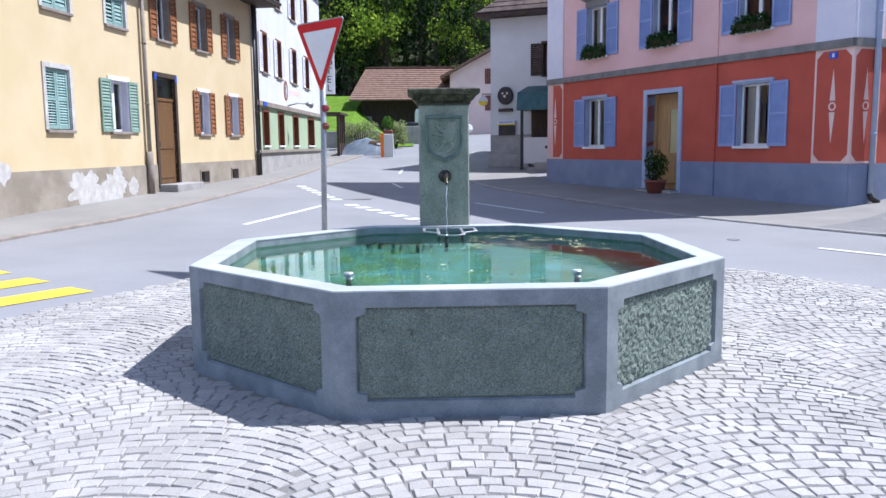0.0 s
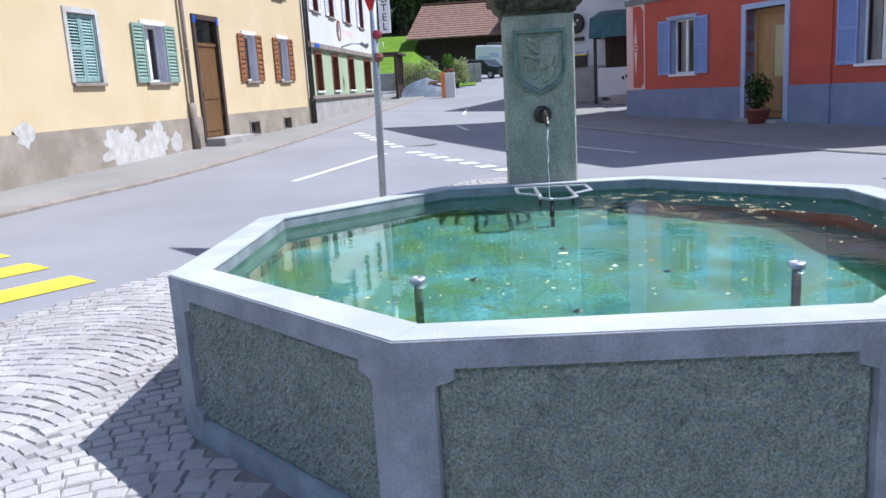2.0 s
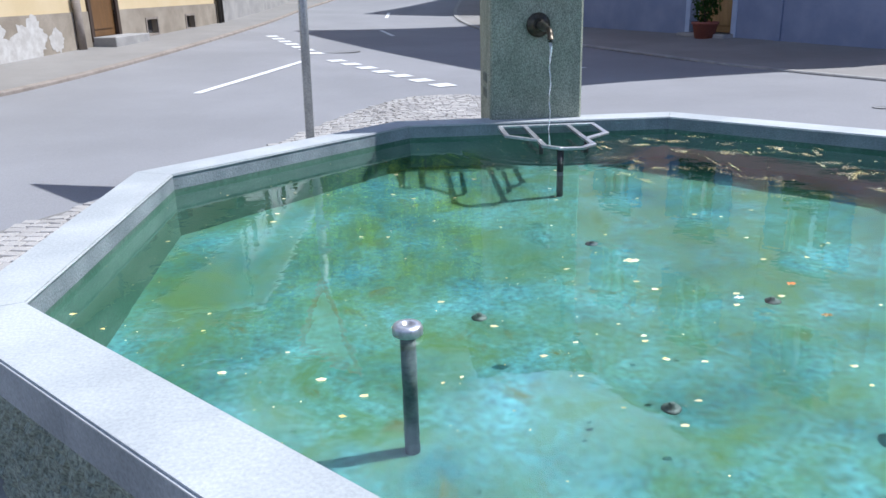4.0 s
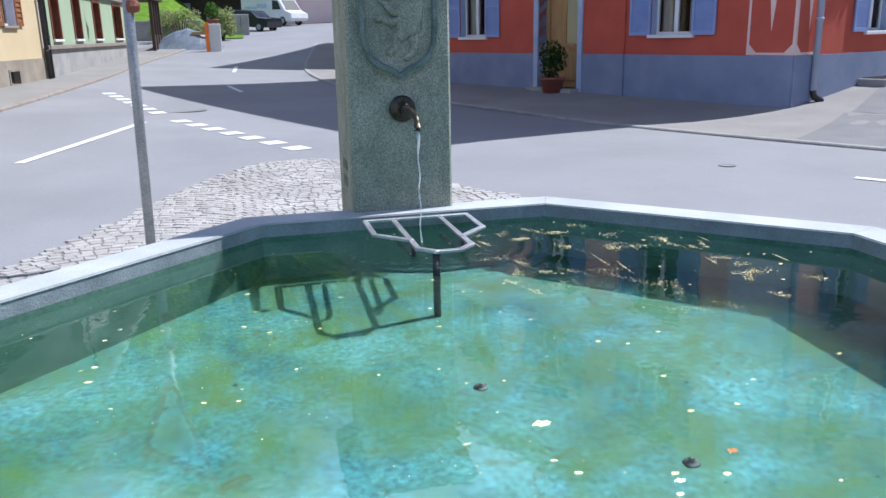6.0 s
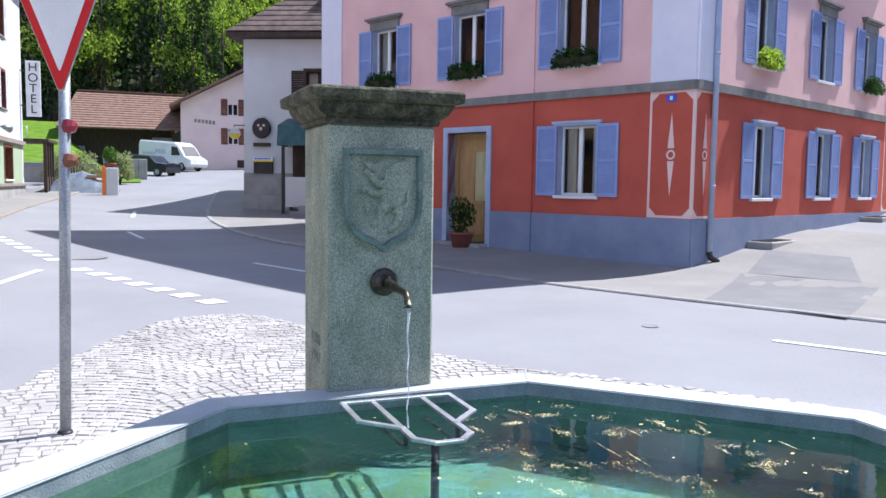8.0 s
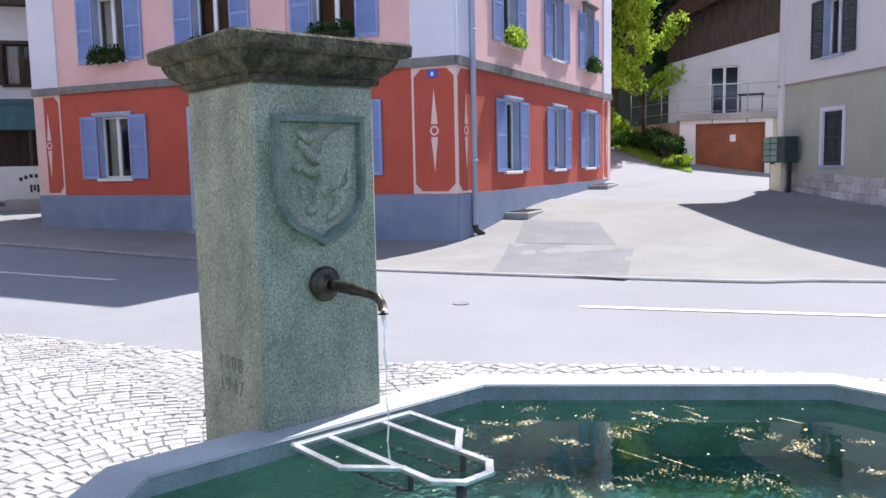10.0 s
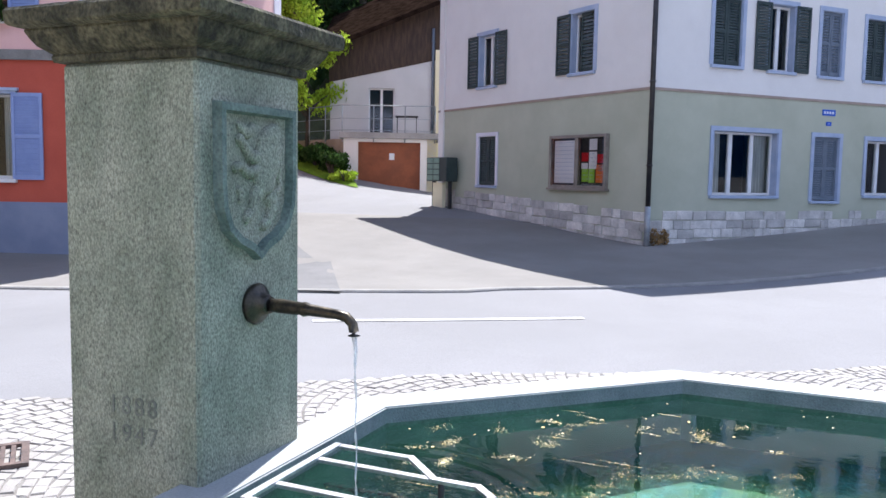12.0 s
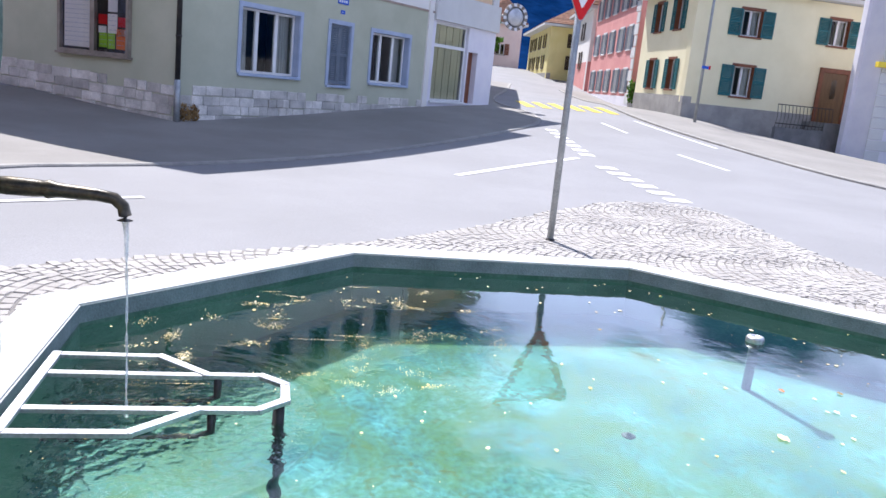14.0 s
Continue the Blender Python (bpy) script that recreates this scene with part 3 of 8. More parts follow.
def flat_patch(name, pts, lift, material, label, category, sub=10):
    """A thin layer of paint or asphalt that follows the ground."""
    a, b, c, d = [Vector((*p, 0)) for p in pts]
    n = sub
    verts, faces = [], []
    for i in range(n + 1):
        for k in range(n + 1):
            s, t = i / n, k / n
            q = (a * (1 - s) + b * s) * (1 - t) + (d * (1 - s) + c * s) * t
            verts.append((q.x, q.y, gz(q.x, q.y) + lift))
    for i in range(n):
        for k in range(n):
            j = i * (n + 1) + k
            faces.append((j, j + n + 1, j + n + 2, j + 1))
    ob = raw(name, verts, faces, material, kind="structure")
    return tagged(ob, label, category)


def stripe(p, q, w, material="paint", label="white painted line on the road", name="road_marking"):
    d = (Vector((*q, 0)) - Vector((*p, 0))).normalized()
    s = Vector((-d.y, d.x, 0)) * w / 2
    return flat_patch(name, [(p[0] - s.x, p[1] - s.y), (q[0] - s.x, q[1] - s.y), (q[0] + s.x, q[1] + s.y), (p[0] + s.x, p[1] + s.y)], 0.004, material, label, "road marking", 6)


flat_patch("asphalt_patch", [(7.3, 14.3), (7.95, 12.3), (10.8, 14.2), (10.0, 16.55)], 0.036, "asphalt_patch", "darker mended asphalt patch beside the red house", "asphalt patch")
flat_patch("asphalt_patch", [(10.1, 16.5), (10.85, 14.6), (12.6, 16.4), (12.0, 18.0)], 0.041, "asphalt_patch", "darker mended asphalt patch beside the red house", "asphalt patch")
# give-way teeth
for (ax, ay), (bx, by), count, w in (((0.35, 15.65), (-1.75, 20.1), 7, 0.32), ((-2.0, 21.0), (-3.75, 26.2), 7, 0.30), ((9.95, 1.0), (14.1, 0.75), 6, 0.40), ((15.2, 0.55), (20.2, -0.15), 7, 0.34)):
    for i in range(count):
        t0, t1 = i / count, (i + 0.5) / count
        stripe((ax + (bx - ax) * t0, ay + (by - ay) * t0), (ax + (bx - ax) * t1, ay + (by - ay) * t1), w, label="white dashed give-way line on the road")
arc = smooth_line([(-3.25, 15.4), (-2.7, 17.4), (-2.15, 19.6)], 4)
for a, b in zip(arc, arc[1:]):
    stripe(a, b, 0.13)
arc = smooth_line([(11.5, 4.35), (13.1, 2.8), (14.8, 0.95)], 4)
for a, b in zip(arc, arc[1:]):
    stripe(a, b, 0.15)
for a, b in (((1.55, 20.7), (2.9, 17.9)), ((-0.4, 26.2), (-0.75, 28.2)), ((-0.6, 33.5), (-0.5, 36.0)), ((5.9, 11.45), (7.65, 8.78)), ((16.7, -2.4), (14.5, -2.5)), ((23.0, -2.9), (20.6, -2.75)), ((24.6, -4.75), (18.9, -4.7))):
    stripe(a, b, 0.12)
for i in range(5):
    x, y = -3.74 - 0.77 * i, 8.995 + 0.665 * i
    stripe((x, y), (x - 1.95, y - 2.60), 0.48, "paint_yellow", "yellow zebra crossing bar on the road", "crossing_bar")
for i in range(6):
    y = -1.7 - 0.62 * i
    stripe((26.9 - 0.1 * i, y), (29.3 - 0.1 * i, y - 0.25), 0.34, "paint_yellow", "yellow zebra crossing bar on the road", "crossing_bar")
# manhole covers
for x, y, r in ((-1.55, 21.6, 0.42), (5.1, 12.6, 0.10)):
    bm = bmesh.new()
    lathe(bm, [(r, 0.0), (r, 0.003), (r * 0.9, 0.003), (r * 0.88, 0.001), (0.02, 0.001)], (x, y, gz(x, y)), 24)
    solo("manhole_cover", bm, "asphalt_dark", "round dark iron manhole cover in the road", "manhole cover", "structure")

ISLAND = smooth_line([(-3.82, 7.37), (-3.07, 8.96), (-1.95, 10.97), (-0.99, 13.45), (-0.2, 14.65), (0.65, 14.6), (1.35, 13.3), (2.35, 11.4), (4.27, 9.2), (6.1, 6.15), (8.7, 3.4), (9.65, 2.1), (9.2, 0.85), (5.35, 1.0), (3.2, -0.8), (0, -2.6), (-4.0, -2.8), (-5.6, 0.5), (-4.9, 4.5)], 6, True)


def inside(x, y, poly):
    hit, j = False, len(poly) - 1
    for i in range(len(poly)):
        (xi, yi), (xj, yj) = poly[i], poly[j]
        if (yi > y) != (yj > y) and x < (xj - xi) * (y - yi) / (yj - yi) + xi:
            hit = not hit
        j = i
    return hit


bm = bmesh.new()
bm.faces.new([bm.verts.new((x, y, gz(x, y) + 0.006)) for x, y in ISLAND])
bmesh.ops.triangulate(bm, faces=bm.faces)
for _ in range(4):
    bmesh.ops.subdivide_edges(bm, edges=[e for e in bm.edges if e.calc_length() > 0.8], cuts=1)
    bmesh.ops.triangulate(bm, faces=bm.faces)
for v in bm.verts:
    v.co.z = gz(v.co.x, v.co.y) + 0.003
island = solo("cobbled_pavement", bm, "joint", "pale granite setts laid in fans round the fountain", "cobbles", "structure")


# houses
def fmat(p, q):
    """The frame of a facade: x to the right along it as seen from outside, y into the wall."""
    return Matrix.Translation((p[0], p[1], 0)) @ Matrix.Rotation(math.atan2(q[1] - p[1], q[0] - p[0]), 4, "Z")


def wall(house, F, length, z0, z1, holes, material, out=0.0, thick=0.35, name="wall", u0=0.0, label=""):
    """A wall band with its openings cut through."""
    us = sorted({u0, length} | {min(max(h[i], u0), length) for h in holes for i in (0, 1)})
    zs = sorted({z0, z1} | {min(max(h[i], z0), z1) for h in holes for i in (2, 3)})

    def solid(i, k):
        u, z = (us[i] + us[i + 1]) / 2, (zs[k] + zs[k + 1]) / 2
        return not any(h[0] < u < h[1] and h[2] < z < h[3] for h in holes)

    bm = bmesh.new()

    def quad(*c):
        bm.faces.new([bm.verts.new(F @ Vector(p)) for p in c])

    for i in range(len(us) - 1):
        for k in range(len(zs) - 1):
            if solid(i, k):
                a, b, c, d = us[i], us[i + 1], zs[k], zs[k + 1]
                quad((a, -out, c), (b, -out, c), (b, -out, d), (a, -out, d))
                quad((a, thick, c), (a, thick, d), (b, thick, d), (b, thick, c))
                if i == 0 or not solid(i - 1, k):
                    quad((a, -out, c), (a, -out, d), (a, thick, d), (a, thick, c))
                if i == len(us) - 2 or not solid(i + 1, k):
                    quad((b, -out, c), (b, thick, c), (b, thick, d), (b, -out, d))
                if k == 0 or not solid(i, k - 1):
                    quad((a, -out, c), (a, thick, c), (b, thick, c), (b, -out, c))
                if k == len(zs) - 2 or not solid(i, k + 1):
                    quad((a, -out, d), (b, -out, d), (b, thick, d), (a, thick, d))
    bmesh.ops.remove_doubles(bm, verts=bm.verts, dist=0.0005)
    return part(name, bm, material, house, label)


SPLIT = {"red_house", "yellow_house", "olive_house", "hotel", "pale_yellow_house", "white_inn"}


def pane(name, F, u0, u1, y, z0, z1, parent, label="", material="glass"):
    return raw(name, [F @ Vector(p) for p in ((u0, y, z0), (u1, y, z0), (u1, y, z1), (u0, y, z1))], [(0, 1, 2, 3)], material, parent, label)


def shutter(parent, F, u0, u1, z0, z1, y, material, slats=12, tilt=0.0, fill=0.42):
    """A louvred leaf: stiles, rails and slats."""
    bm = bmesh.new()
    s, t = 0.055, 0.035
    m = F if not tilt else F @ Matrix.Translation((u0 if tilt < 0 else u1, y, 0)) @ Matrix.Rotation(tilt, 4, "Z") @ Matrix.Translation((-(u0 if tilt < 0 else u1), -y, 0))
    box(bm, u0, u0 + s, y, y + t, z0, z1, m)
    box(bm, u1 - s, u1, y, y + t, z0, z1, m)
    mid = (z0 + z1) / 2
    for a, b in ((z0, z0 + 0.08), (z1 - 0.07, z1), (mid - 0.03, mid + 0.03)):
        box(bm, u0 + s, u1 - s, y + 0.002, y + t - 0.002, a, b, m)
    split = parent.parent is None and parent.name in SPLIT
    if split:
        leaf_ = part("shutter", bm, material, parent)
    for a, b in ((z0 + 0.08, mid - 0.03), (mid + 0.03, z1 - 0.07)):
        n = max(2, slats // 2)
        for i in range(n):
            c = a + (b - a) * (i + 0.5) / n
            h = (b - a) / n * fill
            v = [(u0 + s, y + 0.003, c - h), (u1 - s, y + 0.003, c - h), (u1 - s, y + t - 0.006, c + h), (u0 + s, y + t - 0.006, c + h)]
            if split:
                bm = bmesh.new()
            a4 = [bm.verts.new(m @ Vector(p)) for p in v]
            b4 = [bm.verts.new(m @ (Vector(p) + Vector((0, 0.007, -0.004)))) for p in v]
            bm.faces.new(a4)
            bm.faces.new(b4[::-1])
            for k in range(4):
                bm.faces.new((a4[k], b4[k], b4[(k + 1) % 4], a4[(k + 1) % 4]))
            if split:
                part("slat", bm, material, leaf_)
    return leaf_ if split else part("shutter", bm, material, parent)


def ring_frame(bm, u0, u1, z0, z1, w, y0, y1, F, low=True):
    """A frame in one piece; without its lower rail it stands open below."""
    o = [(u0, z0), (u1, z0), (u1, z1), (u0, z1)]
    i = [(u0 + w, z0 + (w if low else 0)), (u1 - w, z0 + (w if low else 0)), (u1 - w, z1 - w), (u0 + w, z1 - w)]
    v = [[bm.verts.new(F @ Vector((u, y, z))) for u, z in ring] for ring, y in ((o, y0), (i, y0), (i, y1), (o, y1))]
    for k in range(4):
        if k == 0 and not low:
            continue
        n = (k + 1) % 4
        for a, b in ((0, 1), (1, 2), (2, 3), (3, 0)):
            bm.faces.new((v[a][k], v[a][n], v[b][n], v[b][k]))


def window(house, F, u0, u1, z0, z1, frame="white_frame", shut=None, closed=False, sill="stone_sill", trim=None, lights=2, depth=0.16, sw=None, head=None, curtain=False, slats=14, half=False, fill=0.42, reveal=None):
    """A window in its opening: casement frame, panes, sill, stone surround and shutters."""
    bm = bmesh.new()
    b, y0, y1 = 0.06, depth, depth + 0.06
    ring_frame(bm, u0, u1, z0, z1, b, y0, y1, F)
    win = part("window", bm, frame, house)
    for i in range(1, lights):
        c = u0 + (u1 - u0) * i / lights
        bm = bmesh.new()
        box(bm, c - 0.05, c + 0.05, y0 - 0.01, y1, z0 + b, z1 - b, F)
        part("mullion", bm, frame, win)
    for i in range(lights):
        a, c = u0 + (u1 - u0) * i / lights + 0.05, u0 + (u1 - u0) * (i + 1) / lights - 0.05
        pane("pane", F, a, c, y0 + 0.03, z0 + b - 0.01, z1 - b + 0.01, win, "dark reflecting window pane" if i == 0 else "")
    # dark sheet behind the panes stands in for the unlit room
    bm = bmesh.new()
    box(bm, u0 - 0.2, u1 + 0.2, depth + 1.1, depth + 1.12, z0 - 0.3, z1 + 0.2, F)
    part("room_shade_sheet", bm, "dark", win)
    if curtain:
        bm = bmesh.new()
        cw = (u1 - u0) * (0.24 if curtain is True else curtain)
        for a, c in ((u0 + 0.05, u0 + 0.05 + cw), (u1 - 0.05 - cw, u1 - 0.05)):
            n = 10
            top = [bm.verts.new(F @ Vector((a + (c - a) * i / n, depth + 0.16 + 0.02 * (i % 2), z1))) for i in range(n + 1)]
            low = [bm.verts.new(F @ Vector((a + (c - a) * i / n * 1.05, depth + 0.16 + 0.03 * (i % 2), z0 + 0.05))) for i in range(n + 1)]
            for i in range(n):
                bm.faces.new((low[i], low[i + 1], top[i + 1], top[i]))
        part("curtain", bm, "curtain", win, "pale hanging curtain")
    if sill:
        bm = bmesh.new()
        box(bm, u0 - 0.07, u1 + 0.07, -0.07, depth, z0 - 0.07, z0, F, 0.008)
        part("sill", bm, sill, win)
    if trim:
        bm = bmesh.new()
        w = 0.10
        ring_frame(bm, u0 - w, u1 + w, z0, z1 + w, w, -0.03, 0.06, F, False)
        part("surround", bm, trim, win)
    if reveal or trim:
        bm = bmesh.new()
        e = 0.012
        ring_frame(bm, u0, u1, z0, z1, e, -0.002, depth, F, False)
        part("reveal", bm, reveal or trim, win)
    if head:
        bm = bmesh.new()
        if head == "flat":
            box(bm, u0 - 0.14, u1 + 0.14, -0.07, 0.0, z1 + 0.04, z1 + 0.10, F, 0.006)
            box(bm, u0 - 0.10, u1 + 0.10, -0.04, 0.0, z1, z1 + 0.04, F)
        else:
            box(bm, u0 - 0.08, u1 + 0.08, -0.05, 0.0, z1, z1 + 0.22, F)
            box(bm, u0 - 0.14, u1 + 0.14, -0.10, 0.0, z1 + 0.22, z1 + 0.27, F)
            box(bm, u0 - 0.20, u1 + 0.20, -0.15, 0.0, z1 + 0.27, z1 + 0.33, F)
        part("cornice", bm, "blue_frame" if head == "flat" else "band_grey", win)
    if shut:
        w = sw or (u1 - u0) / 2 + 0.03
        if closed:
            c = (u0 + u1) / 2
            shutter(house if house.name in SPLIT else win, F, u0 + 0.02, c - 0.005, z0 + 0.02, z1 - 0.02, 0.03, shut, slats, 0.0, fill * (0.55 if shut == "teal_shutter" else 1))
            shutter(house if house.name in SPLIT else win, F, c + 0.005, u1 - 0.02, z0 + 0.02, z1 - 0.02, 0.03, shut, slats, 0.0, fill)
        else:
            shutter(house if house.name in SPLIT else win, F, u0 - w - 0.01, u0 - 0.01, z0 - 0.01, z1 + 0.01, -0.052, shut, slats, 0.0, fill)
            if half:
                shutter(house if house.name in SPLIT else win, F, u1 - w, u1 - 0.02, z0 + 0.02, z1 - 0.02, 0.03, shut, slats)
            else:
                shutter(house if house.name in SPLIT else win, F, u1 + 0.01, u1 + w + 0.01, z0 - 0.01, z1 + 0.01, -0.052, shut, slats, 0.0, fill)
    return win


def slab_roof(house, poly, z, over, rise, material="roof_tile", soffit="white_wall"):
    """A hipped roof over four corners, with thickness, soffit and rows of tiles stepped along the slope."""
    c = sum((Vector((*p, 0)) for p in poly), Vector()) / 4
    out = []
    for i in range(4):
        p, a, b = Vector((*poly[i], 0)), Vector((*poly[i - 1], 0)), Vector((*poly[(i + 1) % 4], 0))
        out.append(p + ((p - a).normalized() + (p - b).normalized()) * over)
    e = [(out[1] - out[0]).length, (out[2] - out[1]).length]
    k = 0 if e[0] >= e[1] else 1
    a = (out[k] + out[(k + 3) % 4]) / 2
    b = (out[(k + 1) % 4] + out[(k + 2) % 4]) / 2
    d = (b - a).normalized() * min(e) / 2 * 0.9
    r0, r1 = a + d, b - d
    if (r1 - r0).dot(b - a) < 0:
        r0 = r1 = (a + b) / 2
    bm = bmesh.new()
    steps = 14

    def strip(p, q, s, t):
        for i in range(steps):
            f, g = i / steps, (i + 1) / steps
            z0, z1 = z + 0.22 + rise * f, z + 0.22 + rise * g
            c4 = [(p.lerp(s, f), z0 + 0.035), (q.lerp(t, f), z0 + 0.035), (q.lerp(t, g), z1), (p.lerp(s, g), z1)]
            bm.faces.new([bm.verts.new((v.x, v.y, h)) for v, h in c4])
            c4 = [(p.lerp(s, f), z0), (q.lerp(t, f), z0), (q.lerp(t, f), z0 + 0.035), (p.lerp(s, f), z0 + 0.035)]
            bm.faces.new([bm.verts.new((v.x, v.y, h)) for v, h in c4])

    ends = {k: (r0, r1), (k + 1) % 4: (r1, r1), (k + 2) % 4: (r1, r0), (k + 3) % 4: (r0, r0)}
    for i in range(4):
        strip(out[i], out[(i + 1) % 4], *ends[i])
    part("roof", bm, material, house)
    bm = bmesh.new()
    prism(bm, [(v.x, v.y) for v in out], z + 0.02, z + 0.19)
    part("soffit", bm, soffit, house)


def gutter(house, p, q, z, material="gutter"):
    bm = bmesh.new()
    tube(bm, [(*p, z), (*q, z)], 0.07, 8)
    part("gutter", bm, material, house)


def downpipe(house, x, y, z0, z1, material="gutter", r=0.05):
    bm = bmesh.new()
    tube(bm, [(x, y, z0), (x, y, z1)], r, 10)
    for i in range(4):
        h = z0 + (z1 - z0) * (i + 0.5) / 4
        tube(bm, [(x, y, h), (x, y, h + 0.04)], r * 1.25, 10)
    part("downpipe", bm, material, house)


def fourth(l, c, r):
    return (l[0] + r[0] - c[0], l[1] + r[1] - c[1])


# the red house
house = thing("red_house", (*RED_C, 0), "red and pink plastered house with blue louvred shutters", "house")
RED_B = fourth(RED_L, RED_C, RED_R)
red_poly = [RED_L, RED_C, RED_R, RED_B]
F, LEN = fmat(RED_L, RED_C), math.dist(RED_L, RED_C)
front = [(LEN - 3.32, LEN - 2.28, 1.46, 3.02), (LEN - 9.86, LEN - 8.80, 1.46, 3.00)]
upper = [(LEN - 3.35, LEN - 2.28, 4.33, 5.90), (LEN - 6.62, LEN - 5.56, 4.33, 5.90), (LEN - 9.78, LEN - 8.76, 4.33, 5.90)]
third = [(a, b, 7.5, 9.0) for a, b, _, _ in upper]
door = (LEN - 6.78, LEN - 5.45, 0.22, 2.97)
holes = front + upper + third + [door]
wall(house, F, LEN, -1.0, 1.04, holes, "plinth_blue", 0.03, name="plinth")
wall(house, F, LEN, 1.04, 3.62, holes, "red_wall")
wall(house, F, LEN, 3.80, 11.2, holes, "pink_wall")
wall(house, F, LEN, 3.62, 3.80, [], "band_grey", 0.07, name="string_course")
F2, LEN2 = fmat(RED_C, RED_R), math.dist(RED_C, RED_R)
side = [(2.55, 3.45, 1.46, 3.08), (5.97, 6.87, 1.46, 3.08), (8.93, 9.83, 1.46, 3.08)]
side_up = [(a - 0.12, b - 0.12, 4.36, 5.95) for a, b, _, _ in side]
side_top = [(a, b, 7.5, 9.0) for a, b, _, _ in side_up]
holes2 = side + side_up + side_top
wall(house, F2, LEN2, -1.0, 1.04, holes2, "plinth_blue", 0.03, name="plinth")
wall(house, F2, LEN2, 1.04, 3.62, holes2, "red_wall")
wall(house, F2, LEN2, 3.80, 11.2, holes2, "pink_wall")
wall(house, F2, LEN2, 3.62, 3.80, [], "band_grey", 0.07, name="string_course")
for a, b in ((RED_R, RED_B), (RED_B, RED_L)):
    wall(house, fmat(a, b), math.dist(a, b), -1.0, 11.2, [], "pink_wall")
for h in front:
    window(house, F, *h, shut="blue_paint", sill="white_frame", head="flat", curtain=True, sw=0.56, slats=30, fill=0.56, reveal="blue_frame")
for h in upper + third:
    window(house, F, *h, shut="blue_paint", sill="white_frame", head="tall", curtain=h[0] < 5, sw=0.55, slats=30 if h[2] < 6 else 6, fill=0.56, reveal="blue_frame")
for h in side:
    window(house, F2, *h, shut="blue_paint", sill="white_frame", head="flat", sw=0.55, slats=30, fill=0.56, reveal="blue_frame")
for h in side_up + side_top:
    window(house, F2, *h, shut="blue_paint", sill="white_frame", head="tall", sw=0.55, slats=26 if h[2] < 6 else 6, fill=0.56, reveal="blue_frame")
slab_roof(house, red_poly, 11.2, 0.7, 3.2)
# right-hand part of the front stands a little proud; white corner strips and painted corner panels
for f, u0, u1 in ((F, LEN - 1.0, LEN), (F, 0.0, 0.95), (F2, 0.0, 0.86), (F2, LEN2 - 0.9, LEN2)):
    bm = bmesh.new()
    box(bm, u0, u1, -0.035, 0.0, 3.80, 11.2, f)
    part("corner_strip", bm, "lilac", house, "lilac-white corner strip")
    bm = bmesh.new()
    z0, z1, s, k = 1.05, 3.62, 0.05, 0.16
    for o, r, e in ((0.0, 0.0, s),):
        box(bm, u0, u0 + s, -0.006, 0.0, z0, z1, f)
        box(bm, u1 - s, u1, -0.006, 0.0, z0, z1, f)
        box(bm, u0 + s, u1 - s, -0.006, 0.0, z0, z0 + s, f)
        box(bm, u0 + s, u1 - s, -0.006, 0.0, z1 - s, z1, f)
        for cx, cz, sx, sz in ((u0 + s, z0 + s, 1, 1), (u1 - s, z0 + s, -1, 1), (u0 + s, z1 - s, 1, -1), (u1 - s, z1 - s, -1, -1)):
            bm.faces.new([bm.verts.new(f @ Vector(p)) for p in ((cx, -0.005, cz), (cx + sx * k, -0.005, cz), (cx, -0.005, cz + sz * k))])
    m, c = (u0 + u1) / 2, (z0 + z1) / 2
    for sgn in (-1, 1):
        bm.faces.new([bm.verts.new(f @ Vector(p)) for p in ((m - 0.075, -0.005, c + sgn * 0.13), (m + 0.075, -0.005, c + sgn * 0.13), (m, -0.005, c + sgn * 0.85))])
    n = 20
    for i in range(n):
        a0, a1 = 2 * math.pi * i / n, 2 * math.pi * (i + 1) / n
        bm.faces.new([bm.verts.new(f @ Vector((m + r * math.cos(a), -0.005, c + r * math.sin(a)))) for r, a in ((0.06, a0), (0.10, a0), (0.10, a1), (0.06, a1))])
    part("painted_panel", bm, "pink_trim", house, "pale pink painted corner ornament")
bm = bmesh.new()
box(bm, LEN - 4.14, LEN - 4.02, -0.045, 0.0, 1.045, 3.62, F)
part("wall_joint", bm, "red_wall", house)
bm = bmesh.new()
box(bm, LEN - 4.14, LEN - 4.02, -0.07, 0.0, -0.5, 1.04, F)
part("wall_joint", bm, "plinth_blue", house)
bm = bmesh.new()
box(bm, LEN - 4.14, LEN - 4.02, -0.04, 0.0, 3.80, 11.2, F)
part("wall_joint", bm, "pink_wall", house)
# door with its stone frame, steps and plant
bm = bmesh.new()
u0, u1, z0, z1 = door
for a, b, c, d in ((u0 - 0.15, u0, z0 - 0.2, z1 + 0.14), (u1, u1 + 0.15, z0 - 0.2, z1 + 0.14), (u0, u1, z1, z1 + 0.14)):
    box(bm, a, b, -0.05, 0.30, c, d, F, 0.006)
frame_ = part("door_surround", bm, "blue_frame", house, "pale blue stone door surround")
bm = bmesh.new()
y = 0.30
box(bm, u0, u1, y, y + 0.05, z0, z1, F)
box(bm, u0, u0 + 0.12, y - 0.04, y, z0, z1, F)
box(bm, u1 - 0.12, u1, y - 0.04, y, z0, z1, F)
box(bm, u0 + 0.12, u1 - 0.12, y - 0.04, y, z1 - 0.14, z1, F)
box(bm, u0 + 0.30, u1 - 0.22, y - 0.03, y, z0 + 0.15, z0 + 0.85, F, 0.02)
leaf = part("door", bm, "oak", house, "honey-coloured wooden house door")
bm = bmesh.new()
